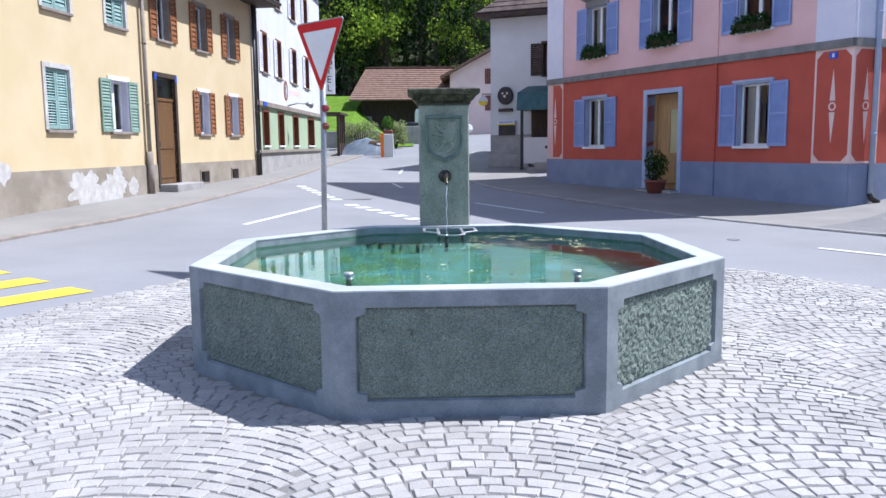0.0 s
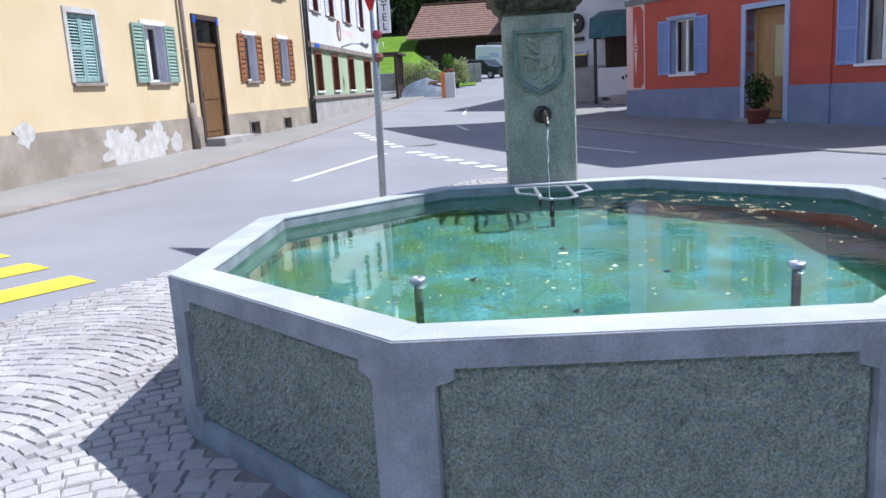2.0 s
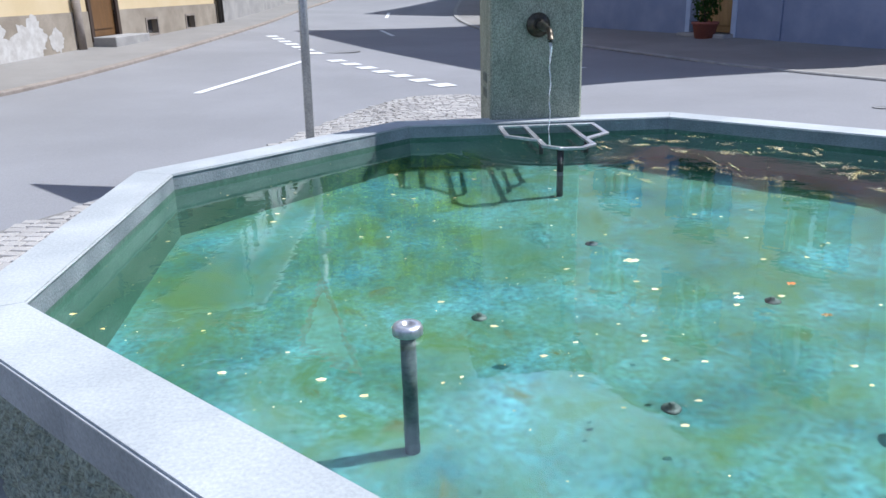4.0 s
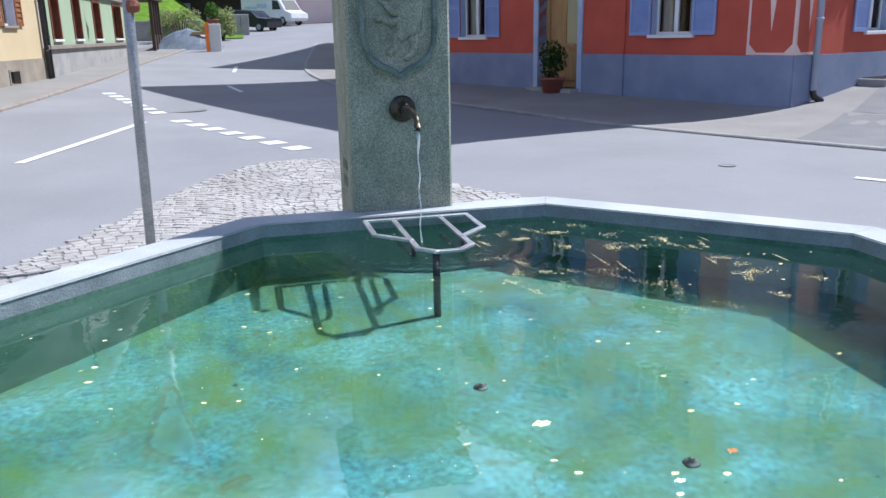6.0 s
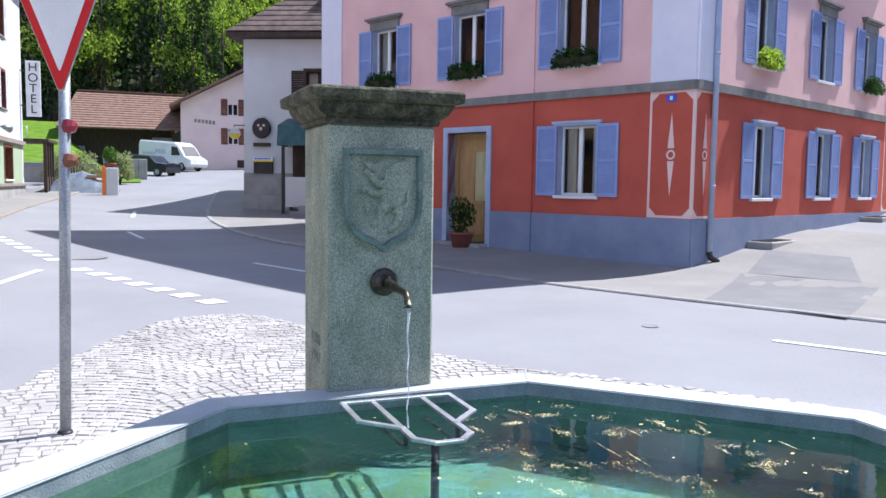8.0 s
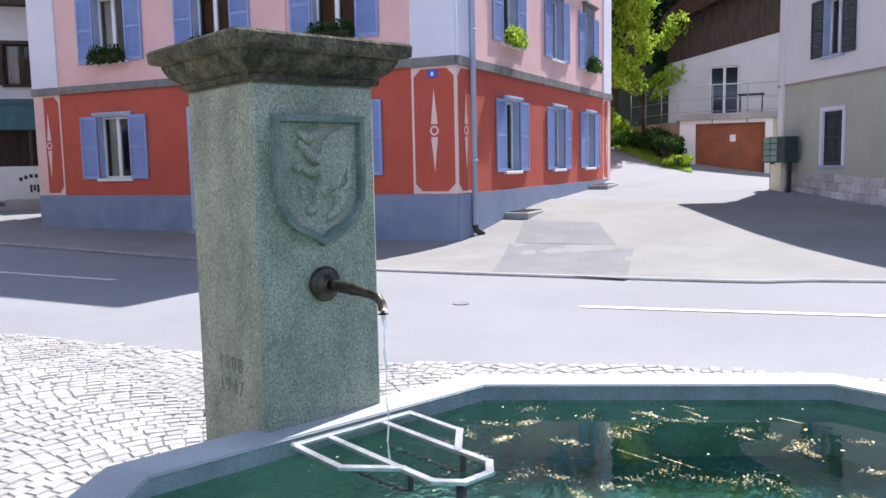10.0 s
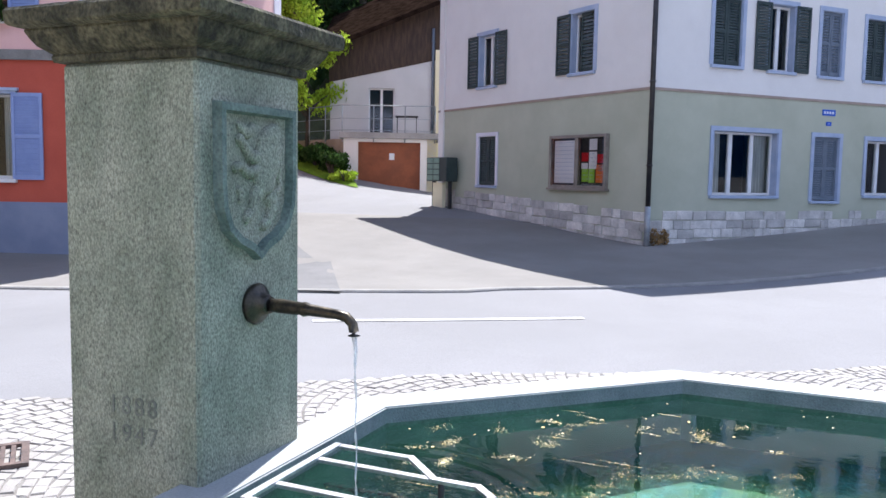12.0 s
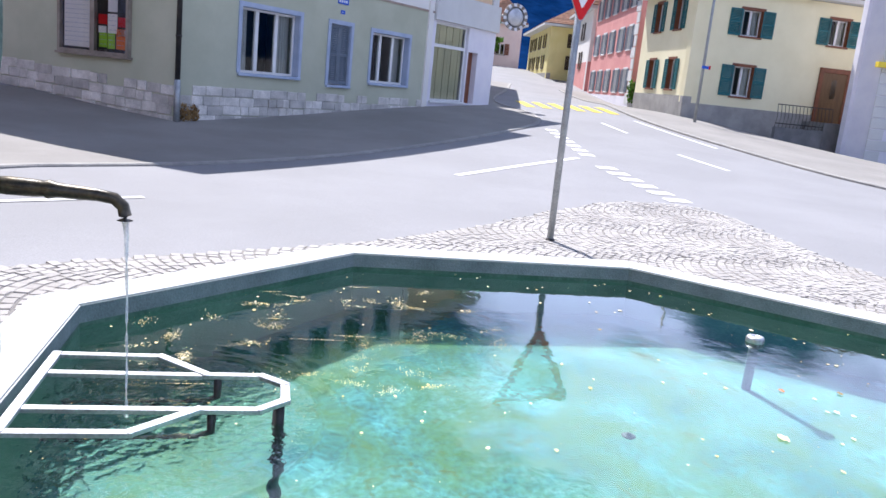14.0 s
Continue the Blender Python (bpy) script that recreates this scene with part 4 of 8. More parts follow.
box(bm, u0 + 0.68, u1 - 0.22, y - 0.010, y - 0.002, z0 + 1.05, z1 - 0.45, F)
part("lace_panel", bm, "pale_yellow", leaf, "pale lace behind the door glass")
pane("pane", F, u0 + 0.68, u1 - 0.22, y - 0.016, z0 + 1.05, z1 - 0.45, leaf)
bm = bmesh.new()
for a, b, c, d in ((u0 + 0.60, u0 + 0.68, z0 + 0.97, z1 - 0.37), (u1 - 0.22, u1 - 0.14, z0 + 0.97, z1 - 0.37)):
    box(bm, a, b, y - 0.03, y, c, d, F)
for c, d in ((z0 + 0.97, z0 + 1.05), (z1 - 0.45, z1 - 0.37)):
    box(bm, u0 + 0.68, u1 - 0.22, y - 0.03, y, c, d, F)
part("glazing_frame", bm, "oak", leaf)
bm = bmesh.new()
box(bm, u0 - 0.35, u1 + 0.2, -0.75, 0.3, -0.3, 0.10, F, 0.012)
box(bm, u0 - 0.1, u1 + 0.1, -0.36, 0.3, 0.10, 0.22, F, 0.012)
part("doorstep", bm, "concrete", house, "worn stone doorsteps")
x, y, _ = F2 @ Vector((0.62, -0.09, 0))
downpipe(house, x, y, gz(x, y) + 0.25, 11.0, "blue_frame", 0.06)
bm = bmesh.new()
tube(bm, [(x, y, gz(x, y) + 0.27), F2 @ Vector((0.66, -0.10, gz(x, y) + 0.14)), F2 @ Vector((0.78, -0.2, gz(x, y) + 0.04))], 0.065, 10)
part("pipe_shoe", bm, "gutter", house)
bm = bmesh.new()
box(bm, LEN - 0.62, LEN - 0.42, -0.02, 0.0, 3.40, 3.54, F)
plate = part("number_plate", bm, "blue_sign", house, "blue enamel number plate")
bm = bmesh.new()
box(bm, LEN - 0.55, LEN - 0.49, -0.023, -0.02, 3.43, 3.51, F)
part("bar", bm, "white_sign", plate)
for u in (3.0, 9.8):
    x, y, _ = F2 @ Vector((u, -0.35, 0))
    bm = bmesh.new()
    box(bm, u - 0.65, u + 0.65, -0.62, -0.04, gz(x, y) - 0.2, gz(x, y) + 0.10, F2, 0.02)
    kerb_ = part("light_well", bm, "concrete", house, "low concrete light well with iron grating")
    bm = bmesh.new()
    for i in range(12):
        a = u - 0.55 + 1.1 * i / 12
        box(bm, a, a + 0.03, -0.55, -0.10, gz(x, y) + 0.10, gz(x, y) + 0.115, F2)
    part("grating", bm, "gutter", kerb_)


def leaf_heap(centre, size, count, leafsize, seed, droop=0.0):
    """Small bent leaves scattered through an ellipsoid, thinner towards its outside."""
    r = random.Random(seed)
    verts, faces = [], []
    for _ in range(count):
        d = Vector((r.gauss(0, 1), r.gauss(0, 1), r.gauss(0, 1))).normalized() * (r.random() ** 0.45)
        p = Vector(centre) + Vector((d.x * size[0], d.y * size[1], d.z * size[2] - droop * (d.x * d.x + d.y * d.y)))
        q = Euler((r.uniform(0, 6.3), r.uniform(0, 6.3), r.uniform(0, 6.3))).to_matrix()
        s = leafsize * r.uniform(0.6, 1.3)
        i = len(verts)
        for c in ((-0.5, 0, 0), (0, -0.32, 0.08), (0.6, 0, -0.05), (0, 0.32, 0.08)):
            verts.append(p + q @ Vector(c) * s)
        faces += [(i, i + 1, i + 2), (i, i + 2, i + 3)]
    return verts, faces


def flower_box(F, u0, u1, z, seed, material="leaf_box"):
    m = F @ Vector(((u0 + u1) / 2, -0.16, z))
    t = thing("flower_box", m, "green plants in a box on a blue-shuttered window sill", "flower box", "window flower boxes")
    bm = bmesh.new()
    box(bm, u0 + 0.04, u1 - 0.04, -0.26, -0.06, z, z + 0.14, F, 0.01)
    part("box", bm, "dark_wood", t)
    vs, fs = [], []
    for i in range(5):
        c = F @ Vector((u0 + (u1 - u0) * (i + 0.5) / 5, -0.18, z + 0.20))
        a, b = leaf_heap(c, (0.17, 0.17, 0.20), 220, 0.075, seed * 10 + i, 0.22)
        fs += [tuple(q + len(vs) for q in f) for f in b]
        vs += a
    raw("foliage", vs, fs, material, t)


for i, h in enumerate(upper):
    flower_box(F, h[0], h[1], 4.33, 5 + i)
flower_box(F2, side_up[0][0], side_up[0][1], 4.36, 9, "leaf")
flower_box(F2, side_up[2][0], side_up[2][1], 4.36, 11)

# the olive house
house = thing("olive_house", (*GRN_C, 0), "olive and off-white plastered house with dark shutters and ashlar base", "house")
GRN_B = fourth(GRN_L, GRN_C, GRN_R)
F, LEN = fmat(GRN_L, GRN_C), math.dist(GRN_L, GRN_C)
left = [(LEN - 6.42, LEN - 5.58, 1.42, 2.78)]
left_up = [(LEN - 6.48, LEN - 5.68, 4.15, 5.55), (LEN - 2.60, LEN - 1.80, 4.15, 5.55)]
wall(house, F, LEN, -1.0, 3.57, left, "green_wall")
wall(house, F, LEN, 3.57, 3.63, [], "rust_line", 0.02, name="string_course")
wall(house, F, LEN, 3.63, 8.2, left_up + [(a, b, 6.75, 7.75) for a, b, _, _ in left_up], "offwhite_wall")
window(house, F, *left[0], shut="black_green", closed=True, sill="blue_frame", trim="lilac", slats=22)
window(house, F, *left_up[0], shut="black_green", sill="blue_frame", trim="blue_frame", sw=0.5)
window(house, F, *left_up[1], shut="black_green", sill="blue_frame", trim="blue_frame", sw=0.5, half=True)
for a, b, _, _ in left_up:
    window(house, F, a, b, 6.75, 7.75, shut="black_green", sill="blue_frame", trim="blue_frame", sw=0.5)
GF, GLEN = F, LEN
F2, LEN2 = fmat(GRN_C, GRN_R), math.dist(GRN_C, GRN_R)
g_low = [(1.78, 3.70, 1.33, 2.78), (6.65, 8.45, 1.36, 2.72)]
g_door = (4.86, 5.70, 1.22, 2.75)
g_up = [(1.65, 2.45, 4.22, 5.7), (3.30, 4.05, 4.20, 5.7), (4.90, 5.60, 4.18, 5.7), (6.42, 7.12, 4.17, 5.65), (7.93, 8.62, 4.15, 5.6)]
holes = g_low + [g_door] + g_up + [(a, b, 6.75, 7.75) for a, b, _, _ in g_up]
wall(house, F2, LEN2, -1.0, 3.57, holes, "green_wall")
wall(house, F2, LEN2, 3.57, 3.63, [], "rust_line", 0.02, name="string_course")
wall(house, F2, LEN2, 3.63, 8.2, holes, "offwhite_wall")
for h in g_low:
    window(house, F2, *h, lights=3, sill="blue_frame", trim="blue_frame", curtain=0.22)
window(house, F2, *g_door, shut="slate_shutter", closed=True, sill="blue_frame", trim="blue_frame", slats=24)
for i, h in enumerate(g_up):
    window(house, F2, *h, shut=("black_green", "black_green", "slate_shutter", "black_green", "black_green")[i], closed=i != 1, sill="blue_frame", trim="blue_frame", sw=0.45, slats=20)
    window(house, F2, h[0], h[1], 6.75, 7.75, shut="black_green", closed=True, sill="blue_frame", trim="blue_frame")
for a, b in ((GRN_R, GRN_B), (GRN_B, GRN_L)):
    wall(house, fmat(a, b), math.dist(a, b), -1.0, 8.2, [], "offwhite_wall")
slab_roof(house, [GRN_L, GRN_C, GRN_R, GRN_B], 8.2, 0.6, 2.2)
x, y, _ = F2 @ Vector((-0.02, -0.09, 0))
downpipe(house, x, y, 1.05, 8.15, "gutter", 0.055)
bm = bmesh.new()
tube(bm, [(x, y, 0.15), (x, y, 1.08)], 0.065, 12)
part("pipe_shoe", bm, "galv", house)
for (u0, u1, z0, z1), nbars in (((5.08, 5.50, 3.26, 3.40), 4), ((5.22, 5.38, 3.02, 3.11), 1)):
    bm = bmesh.new()
    box(bm, u0, u1, -0.02, 0.0, z0, z1, F2)
    plate = part("street_plate", bm, "blue_sign", house, "blue enamel plate")
    bm = bmesh.new()
    for i in range(nbars):
        w = (u1 - u0 - 0.06) / nbars
        box(bm, u0 + 0.03 + w * i, u0 + 0.03 + w * (i + 0.7), -0.023, -0.02, z0 + 0.04, z1 - 0.04, F2)
    part("bar", bm, "white_sign", plate)
# ashlar base course, stone by stone
base_r = random.Random(4)
for f, length in ((GF, GLEN), (F2, LEN2)):
    for row in range(5):
        u = base_r.uniform(-0.4, 0) if length == LEN2 else 0.0
        while u < length - 0.05:
            w = base_r.uniform(0.2, 0.62)
            a, b = max(u, 0.0), min(u + w - 0.012, length)
            u += w
            x, y, _ = f @ Vector(((a + b) / 2, 0, 0))
            top = 0.98 if length == LEN2 else 0.94 + 0.38 * (1 - (a + b) / 2 / length)
            z0 = top - 0.205 * (5 - row) + base_r.uniform(-0.012, 0.012)
            if z0 + 0.2 < gz(x, y) - 0.1 or b - a < 0.06 or (row == 4 and base_r.random() < 0.22):
                continue
            bm = bmesh.new()
            corners = box(bm, a, b, -0.02 - base_r.uniform(0, 0.022), 0.0, z0, z0 + 0.195, None, 0.012)
            for c in corners:
                c.co += Vector((base_r.uniform(-0.008, 0.008), 0, base_r.uniform(-0.008, 0.008)))
            bmesh.ops.transform(bm, matrix=f, verts=bm.verts)
            part("stone", bm, "ashlar", house)

# shop next to the olive house
SHOP_R = tuple((F2 @ Vector((13.75, 0, 0)))[:2])
house = thing("corner_shop", (*GRN_R, 0), "low white shop with a large display window and flat canopy", "shop")
FS, LS = F2, 13.75
shop_holes = [(9.85, 11.9, 0.98, 3.36), (11.98, 12.6, 0.95, 2.62)]
wall(house, FS, LS, -0.5, 3.40, shop_holes, "lilac", u0=LEN2)
bm = bmesh.new()
box(bm, LEN2, LS + 0.04, -0.10, 0.3, 3.40, 4.25, FS, 0.01)
part("canopy", bm, "white_wall", house)
window(house, FS, *shop_holes[0], lights=1, sill="white_frame", frame="white_frame", depth=0.10)
bm = bmesh.new()
box(bm, 9.85, 11.9, 0.09, 0.17, 2.62, 2.72, FS)
part("transom", bm, "white_frame", house)
bm = bmesh.new()
box(bm, 11.98, 12.6, 0.20, 0.25, 0.95, 2.62, FS)
part("door", bm, "redwood", house, "dark red shop door")
bm = bmesh.new()
for i in range(9):
    a = 9.95 + 1.85 * i / 9
    box(bm, a, a + 0.185, 0.17 + 0.01 * (i % 2), 0.19, 1.0, 3.34, FS)
part("blind", bm, "pale_yellow", house, "pale yellow pleated blind")
FB = fmat(SHOP_R, tuple((F2 @ Vector((14.6, 9, 0)))[:2]))
wall(house, FB, 9.0, -0.5, 3.40, [(0.7, 1.9, 1.9, 3.1)], "white_wall")
wall(house, fmat(GRN_R, SHOP_R), math.dist(GRN_R, SHOP_R), 4.25, 7.3, [(0.3, 1.2, 5.2, 6.4), (2.2, 3.1, 5.2, 6.4)], "peach_wall", out=-0.1, name="upper_wall")
wall(house, FB, 9.0, 3.40, 7.3, [], "white_wall", name="upper_wall")
FU = fmat(GRN_R, SHOP_R) @ Matrix.Translation((0, 0.1, 0))
for h in ((0.3, 1.2, 5.2, 6.4), (2.2, 3.1, 5.2, 6.4)):
    window(house, FU, *h, shut="redwood", closed=True)
slab_roof(house, [GRN_R, SHOP_R, tuple((FS @ Vector((14.6, 9, 0)))[:2]), tuple((FS @ Vector((LEN2, 9, 0)))[:2])], 7.3, 0.35, 1.6)


def simple_house(name, label, L, C, R, z_top, zones_l, zones_r, wins_l, wins_r, roof="roof_tile", rise=3.0, over=0.6, category="house", back="white_wall"):
    """A house of four walls; two of them face the street and carry windows."""
    house = thing(name, (*C, 0), label, category)
    B = fourth(L, C, R)
    for (p, q), zones, wins in (((L, C), zones_l, wins_l), ((C, R), zones_r, wins_r)):
        f, length = fmat(p, q), math.dist(p, q)
        z0 = min(gz(*p), gz(*q)) - 1.0
        for top, mat_, out in zones:
            wall(house, f, length, z0, top, [w[0] for w in wins], mat_, out)
            z0 = top
        for rect, opts in wins:
            window(house, f, *rect, **opts)
    for p, q in ((R, B), (B, L)):
        wall(house, fmat(p, q), math.dist(p, q), -1.0, z_top, [], back)
    slab_roof(house, [L, C, R, B], z_top, over, rise, roof)
    return house


# the yellow house
house = thing("yellow_house", (*YEL_A, 0), "cream-yellow plastered house with louvred shutters and stained base", "house")
F, LEN = fmat(YEL_A, YEL_B), math.dist(YEL_A, YEL_B)
O = 5.97
low = [((O + 1.75, O + 2.62, 1.97, 3.27), dict(shut="teal_shutter", closed=True, trim="bare_plaster", slats=18)),
       ((O + 4.30, O + 5.12, 1.97, 3.20), dict(shut="green_shutter", trim="lilac", sw=0.46, curtain=True)),
       ((O + 9.36, O + 10.10, 1.98, 3.24), dict(shut="brown_shutter", trim="lilac", sw=0.40, curtain=True, slats=9)),
       ((O + 11.78, O + 12.52, 1.98, 3.24), dict(shut="brown_shutter", trim="lilac", sw=0.40, curtain=True, slats=9)),
       ((O - 2.6, O - 1.7, 1.97, 3.27), dict(shut="teal_shutter", closed=True, trim="bare_plaster"))]
high = [((O + 1.80, O + 2.80, 4.50, 5.85), dict(shut="teal_shutter", closed=True, trim="bare_plaster", slats=12)),
        ((O + 4.30, O + 5.20, 4.50, 5.85), dict(shut="teal_shutter", closed=True, trim="bare_plaster", slats=12)),
        ((O + 6.88, O + 7.64, 4.48, 5.80), dict(shut="brown_shutter", trim="stone_sill", sw=0.40, curtain=True, slats=9)),
        ((O + 9.36, O + 10.12, 4.48, 5.80), dict(shut="brown_shutter", trim="stone_sill", sw=0.40, curtain=True, slats=9)),
        ((O + 11.72, O + 12.44, 4.48, 5.80), dict(shut="brown_shutter", trim="stone_sill", sw=0.40, slats=9)),
        ((O - 2.6, O - 1.7, 4.50, 5.85), dict(shut="teal_shutter", closed=True, trim="bare_plaster"))]
ydoor = (O + 6.62, O + 7.72, 0.58, 3.46)
vents = [(O + 9.22, O + 9.82, 0.50, 0.84), (O + 11.68, O + 12.24, 0.52, 0.84)]
holes = [w[0] for w in low + high] + [ydoor] + vents
wall(house, F, LEN, -1.0, 1.12, holes, "grey_plinth", 0.025, name="plinth")
wall(house, F, LEN, 1.12, 6.55, holes, "yellow_wall")
for rect, opts in low + high:
    window(house, F, *rect, **opts)
YB = tuple((F @ Vector((LEN, 10, 0)))[:2])
YA = tuple((F @ Vector((0, 10, 0)))[:2])
for p, q in ((YEL_B, YB), (YB, YA), (YA, YEL_A)):
    wall(house, fmat(p, q), math.dist(p, q), -1.0, 6.55, [], "yellow_wall")
slab_roof(house, [YEL_A, YEL_B, YB, YA], 6.55, 0.75, 3.6, "roof_tile", "dark_wood")
a, b = F @ Vector((-0.8, -0.86, 6.66)), F @ Vector((LEN + 0.7, -0.86, 6.66))
gutter(house, a[:2], b[:2], 6.66)
u0, u1, z0, z1 = ydoor
bm = bmesh.new()
for a, b, c, d in ((u0 - 0.13, u0, z0 - 0.1, z1 + 0.13), (u1, u1 + 0.13, z0 - 0.1, z1 + 0.13), (u0, u1, z1, z1 + 0.13)):
    box(bm, a, b, -0.05, 0.10, c, d, F, 0.006)
part("door_surround", bm, "dark_wood", house, "dark brown wooden door surround")
bm = bmesh.new()
box(bm, u0, u1, 0.045, 0.095, z0, z1 - 0.62, F)
for a, b, c, d in ((u0 + 0.12, u1 - 0.12, z0 + 0.15, z0 + 0.8), (u0 + 0.12, u1 - 0.12, z0 + 0.95, z1 - 0.78)):
    box(bm, a, b, 0.025, 0.045, c, d, F, 0.015)
box(bm, u0, u1, 0.02, 0.095, z1 - 0.62, z1 - 0.54, F)
leaf = part("door", bm, "brown_door", house, "brown panelled wooden door")
pane("fanlight", F, u0, u1, 0.06, z1 - 0.54, z1, leaf)
bm = bmesh.new()
box(bm, u0 + 0.08, u0 + 0.11, -0.02, 0.045, z0 + 1.0, z0 + 1.16, F, 0.006)
part("handle", bm, "gutter", leaf)
bm = bmesh.new()
box(bm, u0 - 0.30, u1 + 0.95, -0.95, 0.16, -0.2, 0.33, F, 0.015)
box(bm, u0 - 0.10, u1 + 0.45, -0.55, 0.16, 0.33, 0.58, F, 0.015)
part("doorstep", bm, "concrete", house, "worn stone doorsteps")
bm = bmesh.new()
for u in (u0 - 0.10, u1 + 0.02):
    box(bm, u, u + 0.11, -0.055, -0.04, z1 - 0.08, z1 + 0.09, F)
part("number_plate", bm, "blue_sign", house, "small blue enamel plates")
for a, b, c, d in vents:
    bm = bmesh.new()
    box(bm, a - 0.06, b + 0.06, -0.045, 0.0, c - 0.05, c, F)
    box(bm, a - 0.06, b + 0.06, -0.045, 0.0, d, d + 0.05, F)
    box(bm, a - 0.06, a, -0.045, 0.0, c, d, F)
    box(bm, b, b + 0.06, -0.045, 0.0, c, d, F)
    v = part("cellar_vent", bm, "stone_sill", house, "cellar vent in a stone frame")
    # dark sheet in the opening stands in for the shade inside the vent
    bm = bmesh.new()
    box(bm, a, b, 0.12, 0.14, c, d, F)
    part("vent_shade_sheet", bm, "dark", v)
x, y, _ = F @ Vector((O + 5.93, -0.10, 0))
downpipe(house, x, y, gz(x, y) + 0.05, 6.55, "stone_sill", 0.055)
bm = bmesh.new()
tube(bm, [(x, y, gz(x, y)), (x, y, gz(x, y) + 1.15)], 0.085, 12)
part("pipe_shoe", bm, "stone_sill", house)
x, y, _ = F @ Vector((LEN - 0.05, -0.10, 0))
downpipe(house, x, y, gz(x, y) + 0.05, 6.55, "gutter", 0.055)
# patches of bare plaster on the base
rq = random.Random(3)
for cu, cz, ru, rz in ((O + 2.95, 0.66, 0.66, 0.42), (O + 4.30, 0.66, 0.50, 0.40), (O + 3.65, 0.50, 0.66, 0.30), (O + 5.15, 0.60, 0.28, 0.22), (O + 0.15, 1.12, 0.24, 0.24)):
    bm = bmesh.new()
    n = 60
    ring = []
    for i in range(n):
        a = 2 * math.pi * i / n
        k = 0.95 + 0.38 * noise.noise((math.cos(a) * 2.6 + cu, math.sin(a) * 2.6, cz)) + 0.16 * noise.noise((math.cos(a) * 8 + cu, math.sin(a) * 8, cz)) + rq.uniform(-0.03, 0.03)
        ring.append(bm.verts.new(F @ Vector((cu + ru * k * math.cos(a), -0.029 - 0.001 * (cu % 1), cz + rz * k * math.sin(a)))))
    bm.faces.new(ring)
    part("plaster_patch", bm, "bare_plaster", house, "flaked patch of bare white plaster")

# the hotel
HOT_B = (-4.96, 44.4)
FH, LH = fmat(YEL_B, HOT_B), math.dist(YEL_B, HOT_B)
wl_ = []
for a, b in ((1.25, 2.15), (3.95, 4.90), (6.95, 8.05), (10.6, 12.2)):
    wl_.append(((a, b, 1.62, 2.90), dict(frame="redwood", sill="white_frame", lights=2, trim="redwood")))
for z0 in (4.38, 7.15):
    for a, b in ((1.45, 2.25), (3.95, 4.80), (7.0, 8.0), (10.1, 11.1)):
        wl_.append(((a, b, z0, z0 + 1.42), dict(frame="redwood", shut="lilac", sill="stone_sill", sw=0.5, trim="redwood")))
hotel = thing("hotel", (*YEL_B, 0), "white hotel with a pale green ground floor and grey shutters", "hotel")
hh = [w[0] for w in wl_]
wall(hotel, FH, LH, -1.0, 1.40, hh, "concrete", 0.05, name="plinth")
wall(hotel, FH, LH, 1.40, 3.10, hh, "hotel_green")
wall(hotel, FH, LH, 3.10, 9.9, hh, "white_wall")
bm = bmesh.new()
box(bm, 0.1, LH, -0.12, 0.0, 3.08, 3.26, FH, 0.01)
part("cornice", bm, "stone_sill", hotel)
bm = bmesh.new()
box(bm, 0.1, LH, -0.14, -0.05, 1.34, 1.46, FH, 0.01)
part("ledge", bm, "stone_sill", hotel)
for rect, opts in wl_:
    window(hotel, FH, *rect, **opts)
HB, HA = tuple((FH @ Vector((LH, 9, 0)))[:2]), tuple((FH @ Vector((0, 9, 0)))[:2])
for p, q in ((HOT_B, HB), (HB, HA), (HA, YEL_B)):
    wall(hotel, fmat(p, q), math.dist(p, q), -1.0, 9.9, [], "white_wall")
slab_roof(hotel, [YEL_B, HOT_B, HB, HA], 9.9, 0.6, 3.0, "roof_tile")
x, y, _ = FH @ Vector((0.22, -0.1, 0))
downpipe(hotel, x, y, gz(x, y), 9.8, "gutter", 0.055)
bm = bmesh.new()
lathe(bm, [(0.42, 0.0), (0.42, 0.012), (0.33, 0.012), (0.33, 0.0)], (0, 0, 0), 28, "y")
bmesh.ops.transform(bm, matrix=FH @ Matrix.Translation((5.6, 0, 3.95)), verts=bm.verts)
emblem = part("emblem", bm, "terracotta", hotel, "faded red round emblem")
bm = bmesh.new()
for i in range(9):
    box(bm, 6.4 + i * 0.24, 6.56 + i * 0.24, -0.006, 0.0, 3.85, 4.05, FH)
part("faded_lettering", bm, "pink_trim", hotel, "faded unreadable lettering")
bm = bmesh.new()
box(bm, 0.9, 1.5, -0.15, -0.12, 3.10, 3.24, FH)
part("plate", bm, "blue_sign", hotel)
bm = bmesh.new()
tube(bm, [FH @ Vector((5.6, -0.05, 3.3)), FH @ Vector((5.7, -0.5, 3.42)), FH @ Vector((5.9, -0.8, 3.40))], 0.03, 8)
tube(bm, [FH @ Vector((5.9, -0.8, 3.40)), FH @ Vector((6.1, -1.0, 3.36))], [0.06, 0.16], 10)
part("spotlight", bm, "galv", hotel, "grey outside lamp on an arm")
sgn = thing("hotel_sign", FH @ Vector((LH - 0.3, -0.5, 5.2)), "white upright hotel sign with dark letters on the wall", "sign")
bm = bmesh.new()
box(bm, LH - 0.36, LH - 0.24, -0.80, -0.22, 4.35, 6.75, FH, 0.01)
part("panel", bm, "white_sign", sgn)
bm = bmesh.new()
for z in (4.8, 6.3):
    box(bm, LH - 0.32, LH - 0.28, -0.25, 0.0, z, z + 0.05, FH)
part("bracket", bm, "gutter", sgn)
